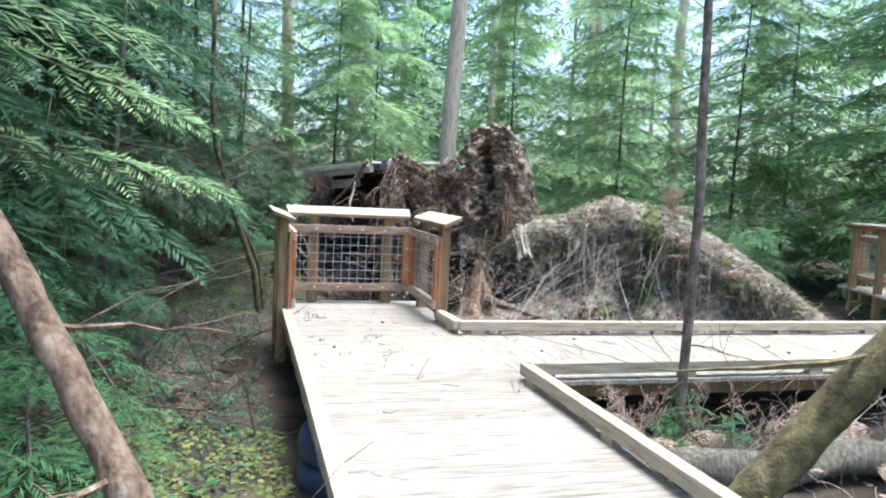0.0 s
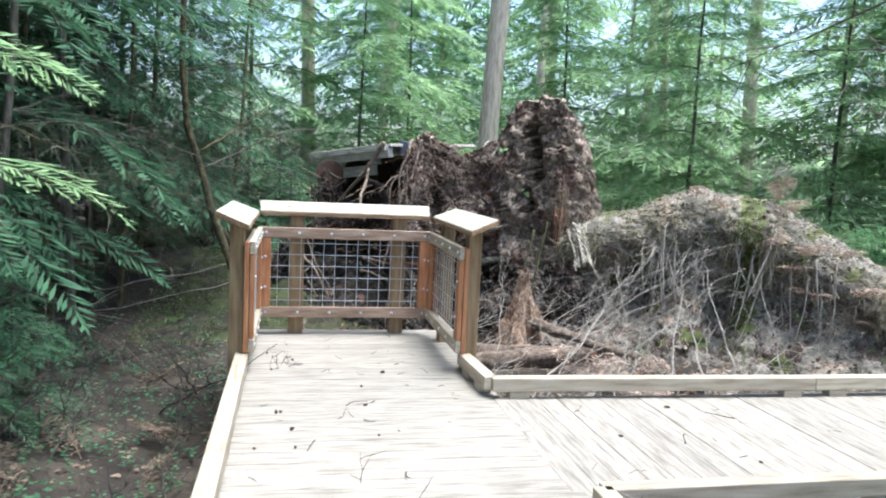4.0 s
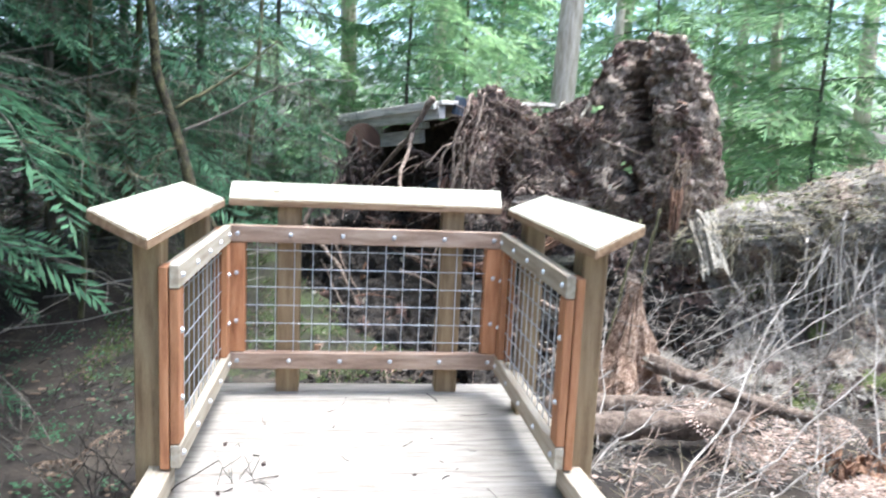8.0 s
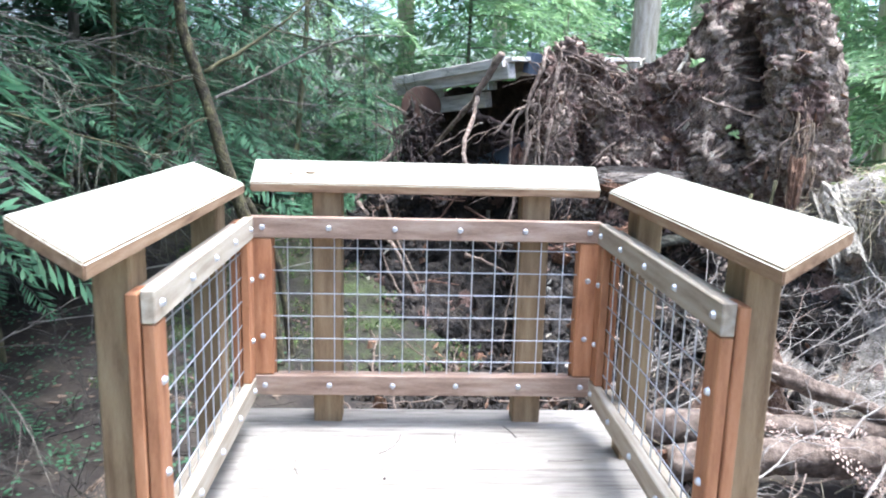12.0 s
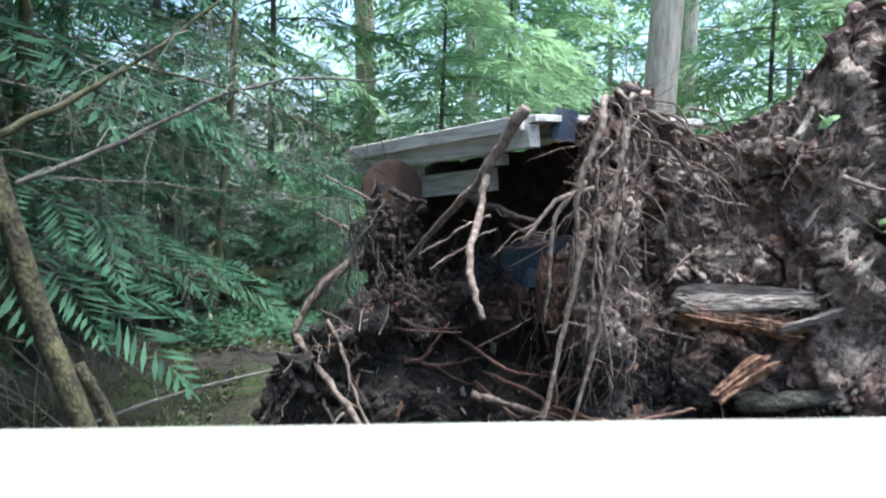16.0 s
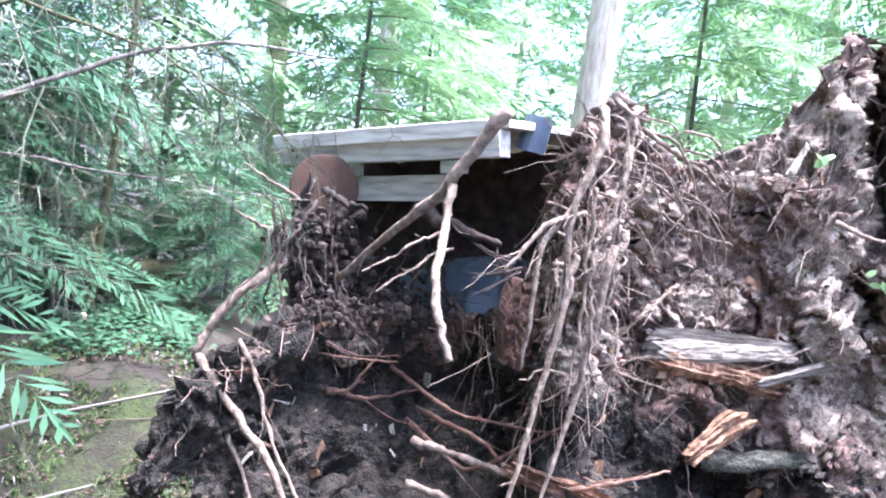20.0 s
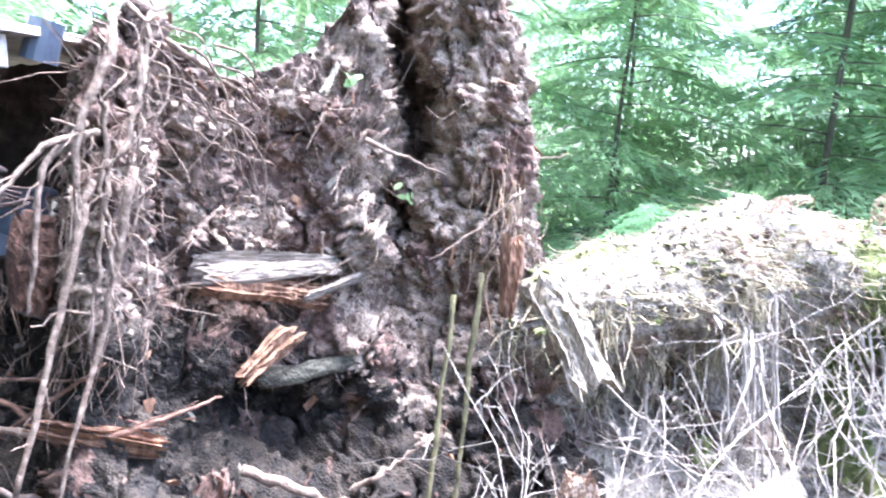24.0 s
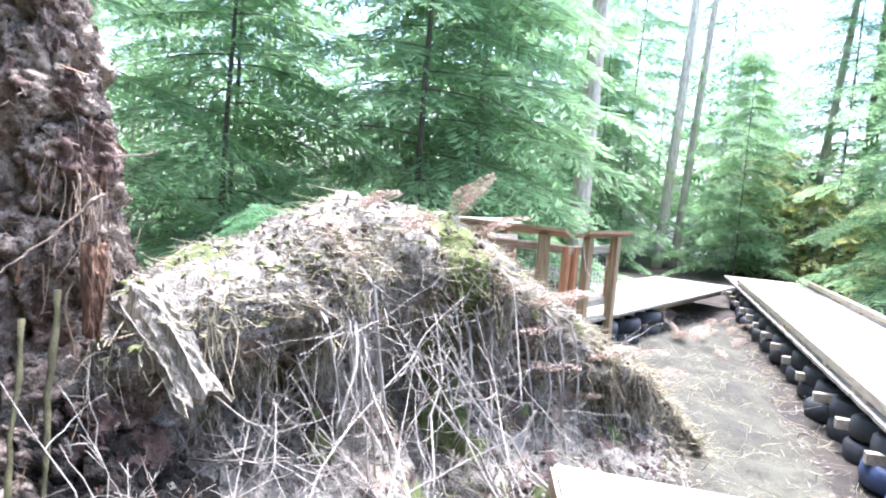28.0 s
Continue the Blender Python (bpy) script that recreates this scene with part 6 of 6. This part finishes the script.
# leaning and thin trees beside the walk
def slim_tree(name, line, r0, r1, mat, label, dead=0, seed=0, drop=0.0):
    base = thing(name, label, "tree", "slim trees")
    r = np.random.default_rng(seed)
    t0 = np.linspace(0, 1, len(line))
    t = np.linspace(0, 1, 24)
    pts = np.column_stack([np.interp(t, t0, [p[c] for p in line]) for c in range(3)]) + np.cumsum(r.normal(size=(24, 3)) * 0.004, 0)
    a = Acc()
    a.tube(pts, r0, r1, 12, 0.06)
    part("trunk", a, mat, base, smooth=True)
    for k in range(dead):
        o = pts[r.integers(3, 23)]
        an, ln = r.uniform(0, 6.28), r.uniform(0.4, 1.5)
        e = o + np.array((math.cos(an), math.sin(an), r.uniform(-0.3, 0.4))) * ln
        b = Acc()
        lim = wander(o, e, 0.12, 8, int(r.integers(1e6)))
        b.tube(lim, max(0.004, r1 * 0.28), 0.002, 4)
        for _ in range(9):
            q = lim[r.integers(1, 8)]
            b.tube(wander(q, q + (e - o) * 0.22 + r.normal(size=3) * 0.15 - (0, 0, drop), 0.15, 4, int(r.integers(1e6))), 0.0028, 0.0012, 3)
        part("dead_limb", b, mat, base)
    return base


SCALY = material("scaly_lichen_bark", [(0.055, 0.034, 0.022), (0.125, 0.082, 0.052), (0.185, 0.135, 0.092), (0.25, 0.205, 0.155)], 13, 0.95, 1.0, (1, 1, 0.6), 60, 0.1, grain=0.15)
slim_tree("leaning_tree", [(-1.12, -6.9, -0.45), (-1.53, -6.72, 0.58), (-1.68, -6.62, 0.80), (-1.82, -6.50, 1.06), (-1.96, -6.42, 1.30), (-2.7, -6.0, 2.6)], 0.058, 0.042, SCALY, "leaning slim trunk with reddish scaly bark and lichen", 5, 3)
slim_tree("leaning_tree", [(1.12, -5.55, -0.5), (1.35, -5.63, -0.06), (1.66, -5.71, 0.38), (1.9, -5.84, 0.78), (2.9, -6.3, 2.4)], 0.125, 0.09, LOGMOSS, "thick leaning trunk covered in yellow-green moss", 2, 4)
LICHENBARK = material("grey_lichen_bark", [(0.05, 0.038, 0.028), (0.12, 0.10, 0.08), (0.22, 0.205, 0.175)], 12, 0.95, 0.8, (1, 1, 0.5), 50, 0.1, grain=0.2)
slim_tree("thin_tree", [(1.99, -4.0, -0.5), (2.0, -3.98, -0.3), (2.13, -3.84, 1.4), (2.16, -3.75, 3.0), (2.2, -3.7, 5.5)], 0.042, 0.030, LICHENBARK, "thin straight grey-brown trunk beside the boardwalk", 16, 5)
for k, (x, y, lx, ly, g, mat) in enumerate([(-2.5, 3.0, 0.05, 0.0, 0.03, MOSSBARK), (-2.5, 1.0, -0.05, 0.1, 0.05, BARK), (-2.6, 4.6, 0.1, 0.0, 0.05, MOSSBARK), (-3.7, 6.4, 0.02, 0.0, 0.08, MOSSBARK), (-2.7, -0.6, 0.08, 0.1, 0.045, BARK), (-4.4, 2.2, 0.0, 0.0, 0.06, BARK), (-1.5, 6.0, 0.1, 0.0, 0.04, MOSSBARK), (-3.0, 2.2, -0.1, 0.0, 0.04, MOSSBARK), (-4.6, 0.0, 0.1, 0.0, 0.07, BARK)]):
    h = ground_height(x, y)
    slim_tree("thin_tree", [(x, y, h - 0.2), (x + lx, y + ly, h + 1.0), (x + 2.2 * lx, y + 2 * ly, h + 2.4), (x + 3 * lx, y + 3 * ly, h + 4.5)], g, g * 0.5, mat, "thin mossy trunk with bare drooping dead limbs" if mat == MOSSBARK else "thin dark trunk with bare dead limbs", 16, 60 + k, 0.12)

MOSSTRUNK = material("olive_mossy_trunk", [(0.022, 0.017, 0.009), (0.06, 0.05, 0.022), (0.12, 0.105, 0.045)], 14, 0.95, 1.0, (1, 1, 0.7), 70, 0.15, grain=0.3)
slim_tree("curved_tree", [(-0.96, 2.08, -0.80), (-1.06, 2.15, 0.10), (-1.14, 2.20, 0.36), (-1.34, 2.22, 0.93), (-1.46, 2.22, 1.36), (-1.53, 2.25, 1.60), (-1.62, 2.26, 1.9), (-1.68, 2.3, 2.6), (-1.7, 2.5, 4.2)], 0.050, 0.032, MOSSTRUNK, "curved slim trunk furred with yellow-green moss", 6, 77, 0.15)
slim_tree("curved_tree", [(-0.88, 2.25, -0.80), (-1.02, 2.28, 0.2), (-1.24, 2.26, 0.66)], 0.030, 0.024, MOSSTRUNK, "short mossy stem joined to a curved trunk", 0, 78)
LICHEN = material("grey_green_lichen_twig", [(0.06, 0.06, 0.04), (0.14, 0.14, 0.095), (0.27, 0.27, 0.20)], 5, 0.95, 0, fine=30, vary=0.45, island=True)


# long bare limbs that arch across the view beside the lookout, with fine drooping twigs
def drooping_limb(points, radius, twigs, length, seed, mat=MOSSBARK):
    base = thing("bare_limb", "long bare arching limb hung with fine grey-green twigs", "branch", "bare limbs")
    r = np.random.default_rng(seed)
    t0, t = np.linspace(0, 1, len(points)), np.linspace(0, 1, 20)
    line = np.column_stack([np.interp(t, t0, [p[c] for p in points]) for c in range(3)])
    line[1:-1] = (line[:-2] + 2 * line[1:-1] + line[2:]) / 4
    line += np.cumsum(r.normal(size=(20, 3)) * 0.006, 0)
    a = Acc()
    a.tube(line, radius, radius * 0.3, 6, 0.15)
    part("limb", a, mat, base, smooth=True)
    b = Acc()
    along = line[-1] - line[0]
    along /= np.linalg.norm(along)
    for _ in range(twigs):
        o = line[r.integers(2, 20)]
        d = along * r.uniform(-0.1, 0.7) + r.normal(size=3) * 0.35
        ln = length * r.uniform(0.3, 1.2)
        k = np.linspace(0, 1, 5)[:, None]
        tw = o + d * k * ln + np.array((0, 0, -0.55)) * k * k * ln + np.cumsum(r.normal(size=(5, 3)) * 0.012, 0)
        b.tube(tw, 0.0035, 0.0012, 3)
        for _ in range(5):
            q = tw[r.integers(1, 5)]
            e = d * 0.3 * ln * r.random() + r.normal(size=3) * 0.05 - (0, 0, 0.10 * r.random() + 0.03)
            b.tube([q, q + e * 0.5 + (0, 0, 0.012), q + e], 0.0016, 0.0008, 3)
    tagged(part("twig", b.mesh("twig", LICHEN), LICHEN, base), kind="stuff")
    return base


for k, (pts, rad, tw) in enumerate([
    ([(-1.50, 2.25, 1.58), (-1.25, 2.4, 1.72), (-1.0, 2.5, 1.92), (-0.8, 2.6, 2.15)], 0.016, 26),
    ([(-1.42, 2.25, 1.40), (-1.2, 2.4, 1.55), (-0.75, 2.6, 1.82), (-0.45, 2.8, 1.95), (-0.05, 3.0, 2.0)], 0.013, 34),
    ([(-1.2, 2.9, 1.95), (-0.75, 3.1, 1.85), (-0.4, 3.3, 1.68), (-0.12, 3.5, 1.45)], 0.008, 22),
    ([(-1.5, 2.8, 1.42), (-1.0, 3.1, 1.40), (-0.5, 3.4, 1.36), (-0.1, 3.7, 1.37)], 0.007, 24),
    ([(-2.0, 2.9, 2.5), (-1.2, 3.0, 2.65), (-0.4, 3.2, 2.55)], 0.012, 34),
    ([(-2.6, 3.6, 1.9), (-1.9, 3.9, 2.2), (-1.0, 4.4, 2.15)], 0.010, 34), ([(-2.7, 3.4, 1.2), (-2.0, 3.6, 1.35), (-1.1, 4.2, 1.15)], 0.009, 40),
    ([(-2.3, 3.0, 0.9), (-1.7, 3.3, 1.0), (-1.0, 3.8, 0.85)], 0.008, 40), ([(-2.6, 4.6, 1.6), (-1.9, 4.8, 1.75), (-1.0, 5.2, 1.45)], 0.010, 44),
    ([(-2.4, 2.2, 1.7), (-1.9, 2.6, 1.9), (-1.3, 3.1, 1.75)], 0.009, 34), ([(-2.4, 2.4, 0.6), (-1.8, 2.7, 0.75), (-1.3, 3.1, 0.55)], 0.008, 34),
    ([(-2.5, 1.0, 1.5), (-2.0, 1.4, 1.7), (-1.5, 1.9, 1.5)], 0.009, 30), ([(-2.6, 0.2, 1.2), (-2.0, 0.5, 1.35), (-1.35, 0.9, 1.1)], 0.009, 30),
    ([(-3.1, 5.0, 2.4), (-2.2, 5.2, 2.7), (-1.0, 5.8, 2.5)], 0.011, 44), ([(-3.4, 4.0, 3.0), (-2.4, 4.2, 3.3), (-1.2, 4.8, 3.1)], 0.011, 40),
    ([(-2.7, -0.6, 1.6), (-2.1, -0.3, 1.75), (-1.4, 0.1, 1.45)], 0.008, 26), ([(-3.3, 0.8, 2.2), (-2.6, 1.0, 2.4), (-1.7, 1.3, 2.2)], 0.009, 30),
    ([(-3.6, -3.6, 1.5), (-2.8, -3.5, 1.6), (-1.7, -3.3, 1.35)], 0.010, 30), ([(-3.9, -1.6, 1.7), (-3.0, -1.5, 1.85), (-1.8, -1.3, 1.5)], 0.010, 30),
]):
    drooping_limb(pts, rad, tw, 0.55, 540 + k, BARK if k % 2 else MOSSBARK)


# ---- litter on the ground ----
def on_ground(x0, x1, y0, y1):
    def spot(r):
        while True:
            x, y = r.uniform(x0, x1), r.uniform(y0, y1)
            if not ((-0.9 < x < 0.9 and y < 0.3) or (x > 0.8 and -3.7 < y < -1.8)):
                return np.array((x, y, ground_height(x, y) + 0.004))
    return spot


litter = tagged(new("litter"), "scattered dead twigs, needles and moss on the forest floor", "litter", kind="stuff")
flat_way = lambda r, p: (r.normal(), r.normal(), 0.10 + 0.15 * r.normal())
strands("twig", TWIG, litter, 500, on_ground(0.9, 3, -6, 5), flat_way, 0.08, 0.5, 0.0035, 81)
strands("dark_twig", DARKBRUSH, litter, 900, on_ground(-4, 0.5, -6, 5), flat_way, 0.08, 0.5, 0.0035, 181)
strands("twig", TWIG, litter, 1300, on_ground(1, 12, -6, 2), flat_way, 0.08, 0.45, 0.0035, 82)
strands("straw", GRASS, litter, 3000, on_ground(4.5, 15, -1.8, 1.2), lambda r, p: (r.normal(), r.normal(), 0.25), 0.05, 0.2, 0.003, 83)
chips("leaf_flake", FERN, litter, 700, on_ground(0.9, 5, -1.8, 1.5), 0.01, 0.035, 80)
strands("straw", GRASS, litter, 900, on_ground(0.9, 5, -2, 4), lambda r, p: (r.normal(), r.normal(), 0.3), 0.05, 0.22, 0.003, 84)
lumps("moss_clump", MOSS, litter, 2600, on_ground(-2.4, -0.9, -5.6, -3.0), 0.006, 0.028, 85, 0.6)
def mossy_bank(r):
    while True:
        p = on_ground(-2.2, 0.5, 1.6, 5.2)(r)
        if fbm(p[0], p[1], 4.0, 3, 1.8) > -0.02:
            p[2] += 0.03 + 0.16 * math.exp(-((p[0] + 0.35) / 0.5) ** 2 - ((p[1] - 3.3) / 0.9) ** 2)
            return p


GREENMOSS = material("bright_green_moss", [(0.03, 0.05, 0.012), (0.07, 0.105, 0.028), (0.13, 0.17, 0.052)], 9, 0.95, 0.5, fine=80, vary=0.35, island=True)
BANK = material("mossy_bank_soil", [(0.013, 0.009, 0.006), (0.025, 0.024, 0.010), (0.034, 0.044, 0.012), (0.055, 0.075, 0.02)], 3.0, 0.95, 1.0, fine=60, vary=0.0, grain=0.3)


def bank():
    """A low mossy bank of soil at the foot of the root plate."""
    a, n, m = Acc(), 84, 96
    v = []
    for j in range(m):
        for i in range(n):
            x, y = -2.3 + 2.9 * i / (n - 1), 1.5 + 3.9 * j / (m - 1)
            edge = min(1.0, 6 * min(i / (n - 1), 1 - i / (n - 1), j / (m - 1), 1 - j / (m - 1)))
            lift = 0.16 * math.exp(-((x + 0.35) / 0.5) ** 2 - ((y - 3.3) / 0.9) ** 2) + 0.05 * fbm(x, y, 1.0, 4, 2.5) + 0.022 * fbm(x, y, 6.0, 3, 12.0) + 0.02
            v.append((x, y, ground_height(x, y) + lift * edge - 0.03 * (1 - edge)))
    a.add(v, [(j * n + i, j * n + i + 1, (j + 1) * n + i + 1, (j + 1) * n + i) for j in range(m - 1) for i in range(n - 1)])
    ob = new("mossy_bank", a.mesh("mossy_bank", BANK, True))
    return tagged(ob, "low bank of brown soil and green moss beside the root plate", "bank", kind="structure")


TURF = material("pale_dry_turf", [(0.0238, 0.0198, 0.0135), (0.0475, 0.0428, 0.0285), (0.0673, 0.0642, 0.0416), (0.095, 0.0878, 0.0614)], 2.5, 0.95, 0.8, fine=45, vary=0.0, grain=0.25)


def turf():
    """Dry trampled turf beside the branch walk."""
    a, n, m = Acc(), 90, 40
    v = []
    for j in range(m):
        for i in range(n):
            x, y = 4.6 + 10.8 * i / (n - 1), -1.8 + 3.4 * j / (m - 1)
            edge = min(1.0, 8 * min(i / (n - 1), 1 - i / (n - 1), j / (m - 1), 1 - j / (m - 1)))
            v.append((x, y, ground_height(x, y) + (0.025 + 0.03 * fbm(x, y, 2.0, 4, 2.0) + 0.012 * fbm(x, y, 3.0, 3, 9.0)) * edge - 0.03 * (1 - edge)))
    a.add(v, [(j * n + i, j * n + i + 1, (j + 1) * n + i + 1, (j + 1) * n + i) for j in range(m - 1) for i in range(n - 1)])
    ob = new("dry_turf", a.mesh("dry_turf", TURF, True))
    return tagged(ob, "pale dry grass and leaf litter beside the boardwalk branch", "ground", kind="structure")


turf()
bank()
strands("moss_frond", GREENMOSS, litter, 5200, mossy_bank, lambda r, p: (r.normal() * 0.8, r.normal() * 0.8, 0.7), 0.015, 0.05, 0.005, 89)
lumps("needle_litter", SOIL_RED, litter, 2600, mossy_bank, 0.004, 0.014, 98, 0.4)
chips("pale_leaf", TWIG, litter, 420, mossy_bank, 0.008, 0.022, 99)
lumps("dead_leaf", FERN, litter, 1000, on_ground(0.9, 6, -6, 3), 0.01, 0.03, 87, 0.25)
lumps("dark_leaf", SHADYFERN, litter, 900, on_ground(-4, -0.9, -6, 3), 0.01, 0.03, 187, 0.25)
lumps("dead_leaf", DRY, litter, 2600, on_ground(4, 14, -6, 2), 0.008, 0.025, 88, 0.25)


def low_plants(name, mat, count, spot, size, seed, label):
    base = thing(name, label, "undergrowth", kind="stuff")
    a, r = Acc(), np.random.default_rng(seed)
    for _ in range(count):
        p = spot(r)
        for _ in range(7):
            c = p + (r.normal() * size * 1.5, r.normal() * size * 1.5, r.uniform(0.3, 2.2) * size)
            an = r.uniform(0, 6.28)
            d = np.array((math.cos(an), math.sin(an), r.uniform(-0.2, 0.5))) * size
            w = np.array((-math.sin(an), math.cos(an), r.uniform(-0.3, 0.3))) * size * 0.45
            a.quads(np.array([c, c + d * 0.5 + w, c + d, c + d * 0.5 - w]))
    ob = a.mesh(name, mat)
    return tagged(part("leaf", ob, mat, base), kind="stuff")


low_plants("low_shrub", LEAF_D, 260, on_ground(-1.6, -0.6, 5.0, 6.3), 0.05, 91, "low bluish-green leafy undergrowth beside the fallen log")
low_plants("low_shrub", LEAF_D, 1000, on_ground(-4.4, -1.0, -3.4, 3.0), 0.030, 92, "low green undergrowth beside the lookout, darkened for its shade")
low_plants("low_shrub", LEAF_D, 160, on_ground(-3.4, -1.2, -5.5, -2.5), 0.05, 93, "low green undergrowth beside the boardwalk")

# small cones and twigs dropped on the deck
deck_litter = tagged(new("deck_litter"), "dark twigs, cones and needles dropped on the deck", "litter", kind="stuff")
def on_deck(r):
    if r.random() < 0.55:
        return np.array((r.uniform(-0.65, 0.65), r.uniform(-2.6, 0.0) if r.random() < 0.7 else r.uniform(-7, -2.6), 0.006))
    return np.array((r.uniform(0.8, 7), r.uniform(-3.4, -2.0), 0.006))
strands("needle", DARKROOT, deck_litter, 75, on_deck, lambda r, p: (r.normal(), r.normal(), 0.03), 0.03, 0.16, 0.0025, 95, 4)
lumps("cone", DARKROOT, deck_litter, 28, on_deck, 0.006, 0.016, 96, 0.7)

# take away the patterns that were planted
for ob in near_trees + far_trees:
    for o in (*ob.children_recursive, ob):
        bpy.data.objects.remove(o)
